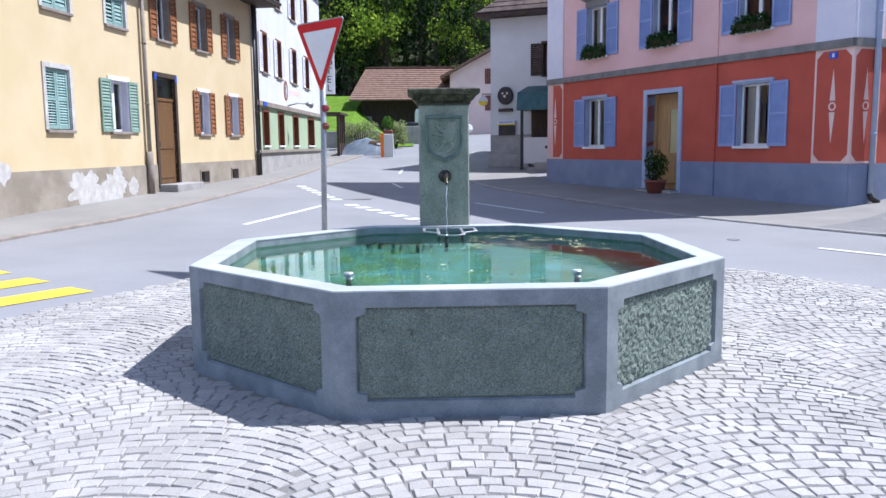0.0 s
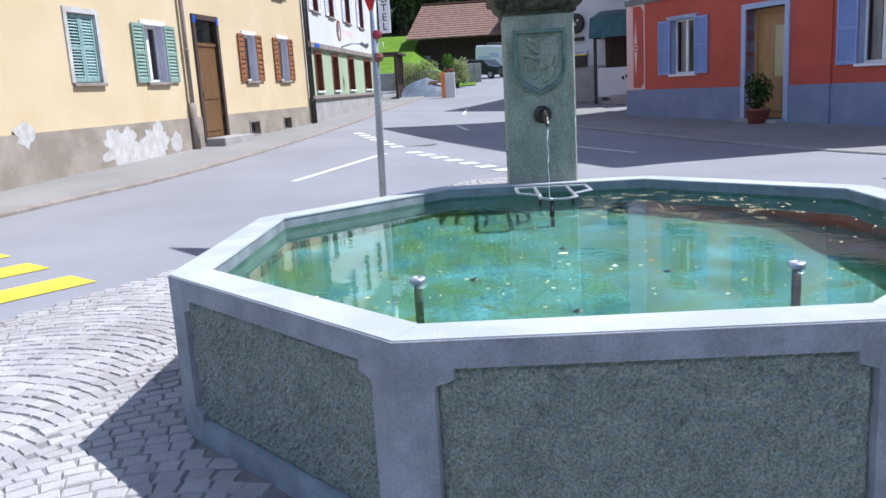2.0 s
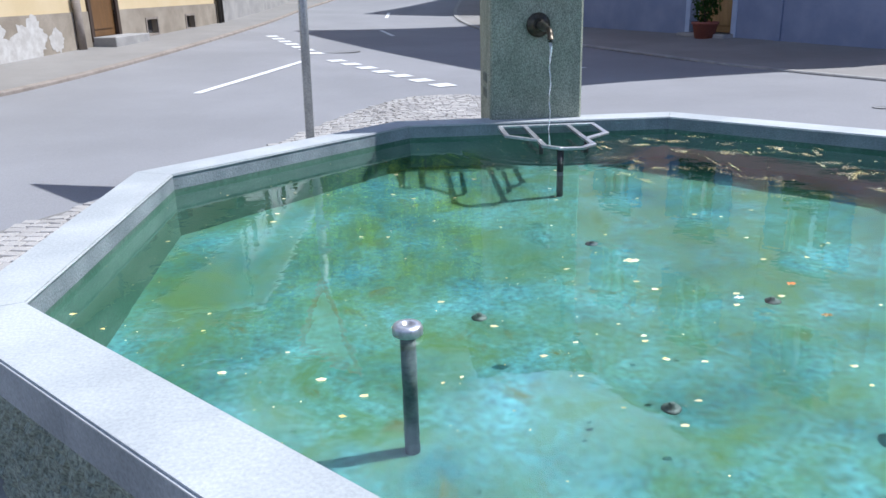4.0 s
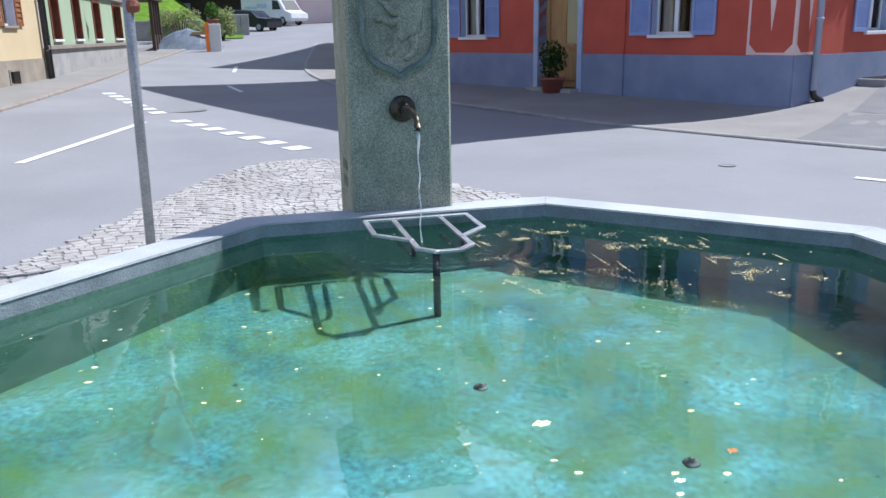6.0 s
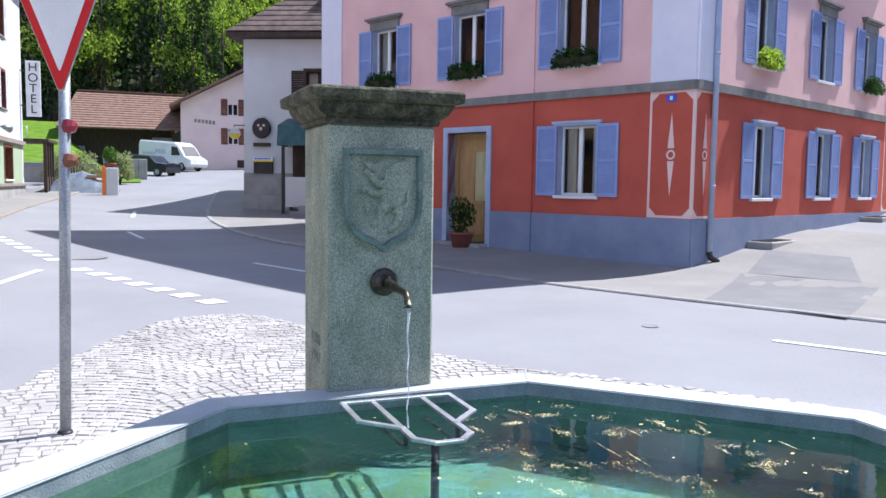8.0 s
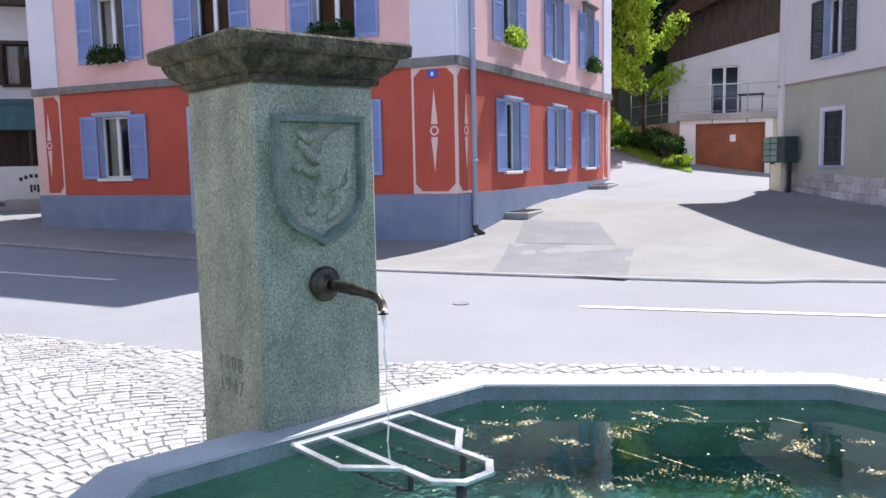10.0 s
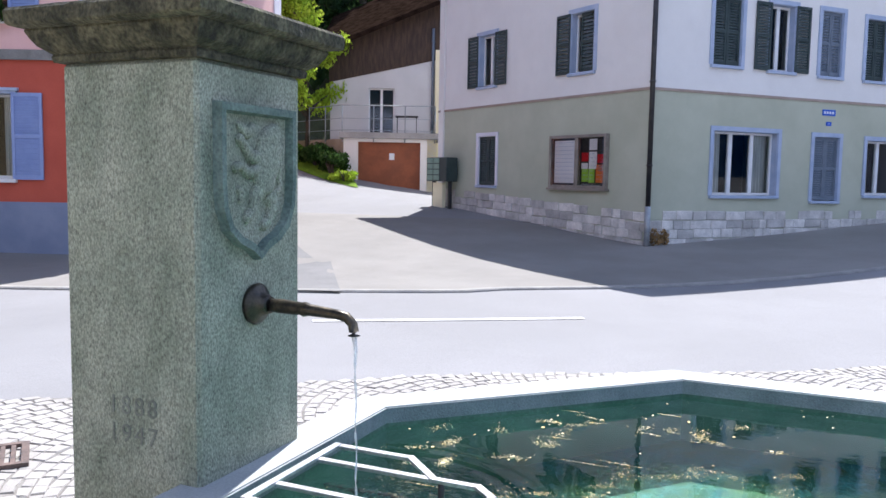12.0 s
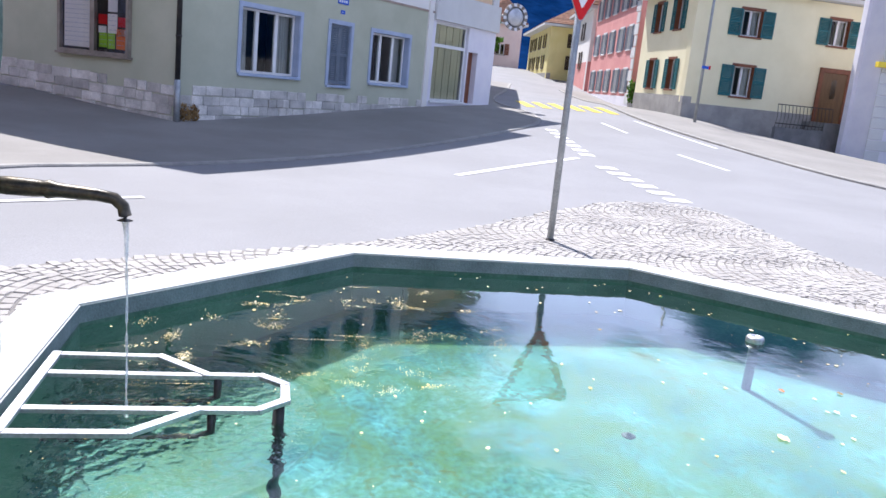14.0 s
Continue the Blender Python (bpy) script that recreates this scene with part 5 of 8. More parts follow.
for i, c in enumerate("HOTEL"):
    letters("letter", c, 0.52, FH @ Matrix.Translation((LH - 0.37, -0.51, 6.30 - 0.45 * i)) @ Matrix.Rotation(-math.pi / 2, 4, "Z") @ Matrix.Rotation(math.pi / 2, 4, "X"), "black", sgn, 0.006)
# brown timber porch beyond the hotel
porch = thing("timber_porch", FH @ Vector((LH + 1.5, -0.8, 0.6)), "dark brown timber porch beside the hotel", "porch")
for i in range(4):
    bm = bmesh.new()
    box(bm, LH + 0.2 + i * 0.75, LH + 0.34 + i * 0.75, -0.9, -0.76, 0.4, 3.3, FH)
    part("post", bm, "dark_wood", porch)
    bm = bmesh.new()
    box(bm, LH + 0.34 + i * 0.75, LH + 0.95 + i * 0.75, -0.86, -0.80, 0.4, 1.75, FH)
    part("panel", bm, "dark_wood", porch)
bm = bmesh.new()
box(bm, LH + 0.1, LH + 3.2, -1.0, 0.6, 3.3, 3.42, FH)
part("roof", bm, "dark_wood", porch)

# white inn with awning
WH_L, WH_C = (3.5, 36.6), (10.0, 33.45)
WH_K = (3.5 + 0.44 * 10, 36.6 + 0.90 * 10)
inn = thing("white_inn", (*WH_L, 0), "white plastered inn with a grey stone base", "house")
FI, LI = fmat(WH_L, WH_C), math.dist(WH_L, WH_C)
inn_w = (2.45, 4.1, 4.55, 5.90)
wall(inn, FI, LI, -1.0, 2.0, [], "concrete", 0.04, name="plinth")
wall(inn, FI, LI, 2.0, 7.1, [inn_w], "white_wall")
FK = fmat(WH_K, WH_L)
wall(inn, FK, math.dist(WH_K, WH_L), -1.0, 7.1, [], "white_wall")
WH_D = (WH_C[0] + WH_K[0] - WH_L[0], WH_C[1] + WH_K[1] - WH_L[1])
for p, q in ((WH_C, WH_D), (WH_D, WH_K)):
    wall(inn, fmat(p, q), math.dist(p, q), -1.0, 7.1, [], "white_wall")
slab_roof(inn, [WH_L, WH_C, WH_D, WH_K], 7.1, 0.5, 3.4, "roof_dark", "dark_wood")
window(inn, FI, *inn_w, frame="dark_wood", shut="dark_wood", sw=0.55, curtain=0.2, lights=3, sill="dark_wood", trim="dark_wood")
bm = bmesh.new()
box(bm, 3.0, 6.0, 0.9, 2.4, 7.4, 8.9, FI)
box(bm, 2.8, 6.2, 0.7, 2.6, 8.9, 9.0, FI)
dorm = part("dormer", bm, "dark_wood", inn)
for i in range(3):
    pane("pane", FI, 3.1 + i * 0.95, 3.9 + i * 0.95, 0.88, 7.75, 8.7, dorm)
bm = bmesh.new()
pts = [(1.95, -1.5, 3.0), (1.95, -0.02, 4.05), (4.9, -0.02, 4.05), (4.9, -1.5, 3.0)]
a = [bm.verts.new(FI @ Vector(p)) for p in ((1.75, -1.6, 3.0), (5.0, -1.6, 3.0), (5.0, -1.45, 3.75), (1.75, -1.45, 3.75), (1.75, -0.02, 4.1), (5.0, -0.02, 4.1), (1.75, -0.02, 3.0), (5.0, -0.02, 3.0))]
for q in ((0, 1, 2, 3), (3, 2, 5, 4), (0, 3, 4, 6), (1, 7, 5, 2)):
    bm.faces.new([a[i] for i in q])
part("awning", bm, "teal_awning", inn, "dark teal metal porch awning")
bm = bmesh.new()
for u in (1.9, 3.35, 4.8):
    box(bm, u, u + 0.1, -1.5, -1.4, 0.4, 3.1, FI)
part("porch_post", bm, "black", inn)
# dark sheet on the wall: the porch's shade put into colour
bm = bmesh.new()
box(bm, 1.95, 5.0, -0.10, -0.03, 0.9, 3.9, FI)
part("porch_shade", bm, "dark_wood", inn, "dark sheet standing in for the shade under the porch awning")
bm = bmesh.new()
box(bm, 2.05, 4.9, -1.52, -1.46, 0.75, 1.85, FI)
para = part("porch_wall", bm, "white_wall", inn, "white porch parapet with dark lettering")
bm = bmesh.new()
rl = random.Random(8)
for i in range(10):
    u = 3.0 + i * 0.15
    box(bm, u, u + 0.10, -1.526, -1.52, 1.38 + 0.1 * math.sin(i * 0.6), 1.50 + 0.1 * math.sin(i * 0.6), FI)
for i in range(8):
    u = 3.3 + i * 0.1
    box(bm, u, u + 0.07, -1.526, -1.52, 1.0 + rl.uniform(0, 0.06), 1.26, FI)
part("lettering", bm, "black", para)
bm = bmesh.new()
for i in range(4):
    box(bm, 1.7 + i * 0.3, 5.2, -2.1 + 0.1 * i, -1.5, -0.2 + 0.2 * i, 0.2 + 0.2 * i, FI)
part("steps", bm, "concrete", inn)
bm = bmesh.new()
box(bm, 0.0, 1.9, -0.35, -0.04, -0.3, 1.15, FI, 0.03)
part("bench_wall", bm, "concrete", inn)
# round black trade sign, box and menu case on the inn
tr = thing("inn_sign", FI @ Vector((0.95, -0.1, 3.7)), "black rounded trade sign with a pale mark on the inn", "sign")
bm = bmesh.new()
lathe(bm, [(0.37, 0.0), (0.38, 0.05), (0.37, 0.16), (0.33, 0.18)], (0, 0, 0), 24, "y")
bmesh.ops.transform(bm, matrix=FI @ Matrix.Translation((0.73, 0, 3.72)) @ Matrix.Diagonal((0.95, 1, 1.05, 1)), verts=bm.verts)
part("disc", bm, "black", tr)
bm = bmesh.new()
for du, dz, r in ((-0.10, 0.10, 0.055), (0.11, 0.10, 0.055), (0.0, -0.03, 0.07)):
    lathe(bm, [(r, 0.0), (r * 0.8, 0.02)], FI @ Vector((0.73 + du, -0.18, 3.72 + dz)), 12, "y")
part("mark", bm, "pink_trim", tr)
bm = bmesh.new()
box(bm, 0.40, 1.06, -0.12, 0.0, 3.02, 3.16, FI, 0.01)
part("lower_panel", bm, "dark_wood", tr)
mc = thing("menu_case", FI @ Vector((0.9, -0.1, 2.2)), "dark menu case with a yellow and blue strip on the inn", "menu case")
bm = bmesh.new()
box(bm, 0.42, 1.16, -0.14, 0.0, 1.98, 2.42, FI, 0.01)
part("case", bm, "black", mc)
bm = bmesh.new()
box(bm, 0.40, 1.18, -0.16, -0.01, 2.49, 2.61, FI)
part("strip", bm, "white_sign", mc, "white strip with blue bars")
bm = bmesh.new()
box(bm, 0.40, 1.18, -0.16, -0.01, 2.43, 2.49, FI)
part("lower_strip", bm, "yellow_sign", mc)
bm = bmesh.new()
for i in range(7):
    box(bm, 0.46 + i * 0.095, 0.53 + i * 0.095, -0.164, -0.16, 2.52, 2.58, FI)
part("bar", bm, "blue_sign", mc)
ys = thing("hanging_sign", (3.05, 36.9, 3.4), "round yellow and white hanging sign on the inn corner", "sign")
bm = bmesh.new()
lathe(bm, [(0.22, -0.04), (0.22, 0.04)], (3.14, 36.5, 3.50), 24, "y")
part("disc", bm, "white_sign", ys)
bm = bmesh.new()
bm.faces.new([bm.verts.new((3.14 + 0.21 * math.cos(a), 36.455, 3.50 + 0.21 * math.sin(a))) for a in [math.pi + math.pi * i / 14 for i in range(15)]])
part("lower_half", bm, "yellow_sign", ys)
bm = bmesh.new()
tube(bm, [(3.12, 36.5, 3.70), (3.12, 36.55, 3.82), (3.55, 36.6, 3.82)], 0.02, 8)
part("bracket", bm, "gutter", ys)

# far houses up the street
barn = thing("barn", (-5, 72, 2.4), "dark timber barn under a brown tiled roof", "barn")
bm = bmesh.new()
box(bm, -4.6, 2.6, 73.0, 82.0, 1.5, 6.0)
v = [bm.verts.new(p) for p in ((2.6, 73.0, 6.0), (2.6, 82.0, 6.0), (2.6, 77.5, 8.6), (-4.6, 73.0, 6.0), (-4.6, 82.0, 6.0), (-4.6, 77.5, 8.6))]
bm.faces.new(v[:3])
bm.faces.new(v[3:])
part("wall", bm, "dark_wood", barn, "dark weathered timber wall")
bm = bmesh.new()
a = [bm.verts.new(p) for p in ((-5.5, 71.5, 5.5), (3.3, 71.5, 5.5), (3.9, 77.5, 8.8), (-4.4, 77.5, 8.8), (3.3, 83.5, 5.5), (-5.5, 83.5, 5.5))]
bm.faces.new(a[:4])
bm.faces.new((a[3], a[2], a[4], a[5]))
broof = part("roof", bm, "roof_brown", barn)
for i in range(16):
    f, g = i / 16, (i + 1) / 16
    y0, y1, z0, z1 = 71.4 + 6.1 * f, 71.4 + 6.1 * g, 5.55 + 3.35 * f, 5.55 + 3.35 * g
    x0, x1 = -5.6 + 1.3 * f, 3.4 + 0.6 * f
    for ya, yb in ((y0, y1 + 0.05), (155.0 - y1, 155.0 - y0 + 0.05)):
        bm = bmesh.new()
        za, zb = (z0, z1 - 0.03) if ya < 77 else (z1 - 0.03, z0)
        v8 = [bm.verts.new(p) for p in ((x0, ya, za - 0.05), (x1, ya, za - 0.05), (x1, yb, zb - 0.05), (x0, yb, zb - 0.05), (x0, ya, za + 0.07), (x1, ya, za + 0.07), (x1, yb, zb + 0.07), (x0, yb, zb + 0.07))]
        for q in ((3, 2, 1, 0), (4, 5, 6, 7), (0, 1, 5, 4), (1, 2, 6, 5), (2, 3, 7, 6), (3, 0, 4, 7)):
            bm.faces.new([v8[k] for k in q])
        part("tile_course", bm, "roof_brown", broof)
bm = bmesh.new()
box(bm, -4.9, -3.7, 72.7, 73.0, 1.5, 4.2)
part("masonry_pier", bm, "concrete", barn)
bm = bmesh.new()
box(bm, 1.2, 2.7, 72.6, 73.0, 1.5, 5.0)
part("masonry_pier", bm, "concrete", barn)

gab = thing("gabled_house", (3.2, 70, 2.4), "pale pink gabled house with brown shutters", "house")
FG = fmat((3.2, 70.0), (13.4, 69.2))
gw = [(3.5, 4.3, 6.75, 8.0), (3.5, 4.3, 4.5, 5.75), (6.9, 7.8, 6.75, 8.0), (6.2, 7.1, 9.3, 10.4)]
wall(gab, FG, 10.2, 1.0, 7.6, gw[:3], "cream_wall")
bm = bmesh.new()
a = [bm.verts.new(FG @ Vector(p)) for p in ((0, 0, 7.6), (10.2, 0, 7.6), (5.1, 0, 10.3), (0, 0.35, 7.6), (10.2, 0.35, 7.6), (5.1, 0.35, 10.3))]
for q in ((0, 1, 2), (3, 5, 4), (0, 2, 5, 3), (1, 4, 5, 2)):
    bm.faces.new([a[i] for i in q])
part("gable", bm, "cream_wall", gab)
for h in gw[:3]:
    window(gab, FG, *h, shut="redwood", sw=0.5, sill=None)
for p, q in (((13.4, 69.2), (14.2, 81)), ((14.2, 81), (4.0, 82)), ((4.0, 82), (3.2, 70.0))):
    wall(gab, fmat(p, q), math.dist(p, q), 1.0, 7.6, [], "cream_wall")
bm = bmesh.new()
box(bm, 5.0, 5.2, -0.7, 12.5, 10.3, 10.62, FG)
groof = part("roof", bm, "roof_brown", gab)
for s in (-1, 1):
    for i in range(10):
        bm = bmesh.new()
        f, g = i / 10, (i + 1) / 10
        u0, u1 = 5.1 + s * 5.9 * (1 - f), 5.1 + s * 5.9 * (1 - g)
        za, zb = 7.2 + 3.2 * f, 7.2 + 3.2 * g
        v8 = [bm.verts.new(FG @ Vector(p)) for p in ((u0, -0.7, za), (u1, -0.7, zb), (u1, 12.5, zb), (u0, 12.5, za), (u0, -0.7, za + 0.22), (u1, -0.7, zb + 0.17), (u1, 12.5, zb + 0.17), (u0, 12.5, za + 0.22))]
        for q in ((3, 2, 1, 0), (4, 5, 6, 7), (0, 1, 5, 4), (1, 2, 6, 5), (2, 3, 7, 6), (3, 0, 4, 7)):
            bm.faces.new([v8[k] for k in q])
        part("tile_course", bm, "roof_brown", groof)
bm = bmesh.new()
for i in range(6):
    box(bm, 1.0 + i * 0.27, 1.2 + i * 0.27, -0.01, 0.0, 6.15 - 0.03 * i, 6.4 - 0.02 * i, FG)
part("faded_lettering", bm, "stone_sill", gab)
bm = bmesh.new()
for u in (4.2, 6.2):
    box(bm, u, u + 1.0, -0.02, 0.0, 2.7, 3.3, FG)
part("cellar_window", bm, "dark_wood", gab)

# east: garage with terrace, white house and barn behind
GU = Vector((0.43, -0.903, 0)).normalized()
gar = thing("garage", (25.5, 21.9, 0.9), "cream garage with a rust-brown door and a railed terrace on top", "garage")
P0 = Vector((24.55, 23.85, 0))
FQ = fmat((P0.x, P0.y), (P0.x + GU.x, P0.y + GU.y))
wall(gar, FQ, 5.1, -0.2, 3.05, [(2.1, 4.5, 0.5, 2.92)], "offwhite_wall", u0=1.55)
bm = bmesh.new()
box(bm, 2.1, 4.5, 0.22, 0.28, 0.5, 2.92, FQ)
gd = part("garage_door", bm, "garage_brown", gar, "rust-brown garage door")
bm = bmesh.new()
box(bm, 3.3, 3.5, 0.195, 0.205, 2.25, 2.5, FQ)
part("notice", bm, "white_sign", gd)
bm = bmesh.new()
box(bm, 1.40, 5.25, -0.15, 4.0, 3.05, 3.28, FQ, 0.01)
part("terrace_slab", bm, "concrete", gar)
wall(gar, fmat(tuple((FQ @ Vector((5.1, 0, 0)))[:2]), tuple((FQ @ Vector((5.1, 5, 0)))[:2])), 5.0, -0.2, 3.05, [], "pale_yellow")
rail = thing("terrace_railing", FQ @ Vector((2, 0, 3.28)), "thin galvanised railing along the terrace edge", "railing")
RAIL = [FQ @ Vector((u, -0.05, 0)) for u in (5.05, 3.9, 2.7, 1.5)] + [FQ @ Vector((1.5 - 0.75 * k, 0.95 * k, 0)) for k in (1, 2, 3)]
for p in RAIL:
    bm = bmesh.new()
    tube(bm, [(p.x, p.y, 2.9), (p.x, p.y, 4.3)], 0.02, 6)
    part("post", bm, "galv", rail)
for z in (4.3, 3.8, 3.36):
    bm = bmesh.new()
    tube(bm, [(p.x, p.y, z) for p in RAIL], 0.02 if z > 4 else 0.012, 6)
    part("rail", bm, "galv", rail)
WX = FQ @ Matrix.Translation((0, 3.2, 0))
wh = thing("terrace_house", WX @ Vector((2, 0, 0)), "white house with a dark timber upper storey behind the terrace", "house")
wall(wh, WX, 5.1, 0, 6.52, [(2.3, 3.4, 3.3, 5.3)], "white_wall", u0=0.7)
window(wh, WX, 2.3, 3.4, 3.3, 5.3, sill=None)
wall(wh, WX, 9.0, 0, 6.9, [], "pale_yellow", u0=5.1, out=0.25)
bm = bmesh.new()
tim = [(0.65, 5.5), (5.1, 6.5), (9.0, 7.5), (9.0, 10.5), (0.65, 6.98)]
a = [bm.verts.new(WX @ Vector((u, -0.03, z))) for u, z in tim]
b = [bm.verts.new(WX @ Vector((u, 0.30, z))) for u, z in tim]
bm.faces.new(a)
bm.faces.new(b[::-1])
for i in range(5):
    bm.faces.new((a[i], b[i], b[(i + 1) % 5], a[(i + 1) % 5]))
part("timber_wall", bm, "dark_wood", wh)
bm = bmesh.new()
a = [bm.verts.new(WX @ Vector(p)) for p in ((0.2, -0.6, 6.55), (9.3, -0.6, 10.4), (9.3, 6.0, 13.0), (0.2, 6.0, 9.15), (0.2, -0.6, 6.75), (9.3, -0.6, 10.6), (9.3, 6.0, 13.2), (0.2, 6.0, 9.35))]
for q in ((0, 3, 2, 1), (4, 5, 6, 7), (0, 1, 5, 4), (1, 2, 6, 5), (2, 3, 7, 6), (3, 0, 4, 7)):
    bm.faces.new([a[i] for i in q])
part("roof", bm, "roof_old", wh)
x, y, _ = WX @ Vector((5.0, -0.1, 0))
downpipe(wh, x, y, 3.3, 7.8, "slate_shutter", 0.06)
tbl = thing("terrace_table", FQ @ Vector((3.9, 1.5, 3.28)), "small dark garden table on the terrace", "table")
bm = bmesh.new()
box(bm, 3.5, 4.4, 1.1, 1.8, 3.98, 4.02, FQ)
part("tabletop", bm, "black", tbl)
for a, b in ((3.55, 1.15), (4.32, 1.15), (3.55, 1.72), (4.32, 1.72)):
    bm = bmesh.new()
    box(bm, a, a + 0.03, b, b + 0.03, 3.28, 3.98, FQ)
    part("leg", bm, "black", tbl)
# weathered retaining wall that runs back from the garage, with a planted bank at its foot
bm = bmesh.new()
back_ = [FQ @ Vector((1.55 - 0.75 * k, 0.02 + 0.95 * k, 0)) for k in (0, 1, 2, 3, 4)]
rear_ = [FQ @ Vector((1.80 - 0.75 * k, 0.32 + 0.95 * k, 0)) for k in (4, 3, 2, 1, 0)]
prism(bm, [(p.x, p.y) for p in back_ + rear_][::-1], 0.2, 3.02)
solo("retaining_wall", bm, "grey_plinth", "stained plaster retaining wall beside the garage", "wall", "structure")
bank_v, bank_f = [], []
for i in range(15):
    for k in range(7):
        a, b = i / 14, k / 6
        foot = Vector((23.3 + 3.0 * a ** 1.15, 20.7 + 7.2 * a, 0))
        top_ = FQ @ Vector((1.75 - 3.9 * a, -0.05 + 4.6 * a, 0))
        p = foot.lerp(top_, b)
        bank_v.append((p.x, p.y, gz(p.x, p.y) + 0.02 + (0.25 + 0.55 * a) * b ** 0.7 + 0.12 * b * noise.noise((p.x * 2, p.y * 2, 0))))
for i in range(14):
    for k in range(6):
        a = i * 7 + k
        bank_f.append((a, a + 1, a + 8, a + 7))
tagged(raw("verge_bank", bank_v, bank_f, "grass", kind="structure"), "grassy planted bank beside the rising path", "bank")
fence_ = thing("mesh_fence", (25.6, 28.6, 2.8), "green mesh fence with galvanised posts behind the bank", "fence")
for i in range(5):
    bm = bmesh.new()
    x, y = 23.4 + 1.1 * i, 29.4 - 0.55 * i
    tube(bm, [(x, y, gz(x, y) - 0.2), (x, y, gz(x, y) + 1.6)], 0.025, 6)
    part("post", bm, "galv", fence_)
for k in range(9):
    bm = bmesh.new()
    tube(bm, [(23.4 + 1.1 * i, 29.4 - 0.55 * i, gz(23.4 + 1.1 * i, 29.4 - 0.55 * i) + 0.1 + 0.18 * k) for i in range(5)], 0.018, 5)
    part("wire", bm, "teal_dark", fence_)

# the street that climbs away
simple_house("pale_yellow_house", "pale yellow house with petrol-green shutters and a grey base", (35.5, -9.57), (29.1, -8.8), (29.1, -20.5), 6.35,
             [(2.0, "concrete", 0.03), (6.35, "pale_yellow", 0.0)], [(1.75, "concrete", 0.03), (6.35, "pale_yellow", 0.0)],
             [((a, a + 0.8, z, z + 1.25), dict(shut="teal_dark", sw=0.42, trim="redwood", sill="redwood")) for a in (1.7, 4.2) for z in (2.25, 4.75)],
             [((2.05, 2.95, 2.2, 3.42), dict(shut="teal_dark", sw=0.55, trim="redwood", sill="redwood", curtain=True)), ((2.05, 2.95, 4.62, 5.66), dict(shut="teal_dark", sw=0.55, trim="redwood", sill="redwood", curtain=True)),
              ((6.12, 7.0, 4.66, 5.72), dict(shut="teal_dark", sw=0.55, trim="redwood", sill="redwood", curtain=True))], back="pale_yellow", rise=2.0, over=0.5)
FY = fmat((29.1, -8.8), (29.1, -20.5))
yd = thing("carved_door", FY @ Vector((6.7, 0, 1.5)), "dark reddish wooden house door with a narrow glass", "door")
bm = bmesh.new()
for a, b, c, d in ((6.0, 6.18, 1.5, 3.75), (7.32, 7.5, 1.5, 3.75), (6.18, 7.32, 3.55, 3.75)):
    box(bm, a, b, -0.08, 0.0, c, d, FY, 0.01)
part("frame", bm, "redwood", yd)
bm = bmesh.new()
box(bm, 6.18, 7.32, -0.05, -0.005, 1.5, 3.55, FY)
box(bm, 6.32, 7.18, -0.065, -0.05, 1.7, 2.3, FY, 0.01)
part("leaf", bm, "brown_door", yd)
pane("pane", FY, 6.62, 6.88, -0.056, 2.5, 3.3, yd)
stair = thing("garden_stair", FY @ Vector((6.5, -1, 0)), "dark stone stair landing with a curled iron railing", "stair")
bm = bmesh.new()
box(bm, 5.6, 7.9, -1.5, -0.05, -0.3, 1.48, FY, 0.02)
for i in range(5):
    box(bm, 7.9 + 0.3 * i, 8.2 + 0.3 * i, -1.5, -0.05, -0.3, 1.25 - 0.25 * i, FY)
box(bm, 3.4, 5.6, -1.5, -1.3, -0.3, 1.15, FY, 0.02)
part("landing", bm, "asphalt_dark", stair)
bm = bmesh.new()
for a, b in ((3.4, 5.9),):
    for z in (1.3, 2.05):
        tube(bm, [FY @ Vector((a, -1.45, z)), FY @ Vector((b, -1.45, z))], 0.02, 6)
    for i in range(16):
        u = a + (b - a) * i / 15
        tube(bm, [FY @ Vector((u, -1.45, 1.15)), FY @ Vector((u + 0.05, -1.45, 1.6)), FY @ Vector((u, -1.45, 2.05))], 0.012, 5)
part("railing", bm, "black", stair)
simple_house("quoined_house", "pale grey house with stone quoins and an ochre ledge", (26.9, -14.6), (25.6, -14.9), (24.0, -24.0), 7.2,
             [(7.2, "lilac", 0.0)], [(7.2, "lilac", 0.0)], [], [], back="lilac", rise=1.5, over=0.3)
qh = thing("quoin_course", (25.6, -14.9, 0), "rusticated pale stone corner with an ochre ledge", "quoins")
FZ = fmat((25.6, -14.9), (24.0, -24.0))
for i in range(14):
    bm = bmesh.new()
    box(bm, -0.04, 0.55 if i % 2 else 0.85, -0.04, 0.0, -0.2 + i * 0.42, 0.19 + i * 0.42, FZ, 0.01)
    part("stone", bm, "white_wall", qh)
bm = bmesh.new()
box(bm, -0.3, 6.0, -0.25, 0.0, 3.75, 3.95, FZ, 0.01)
part("ledge", bm, "yellow_sign", qh)
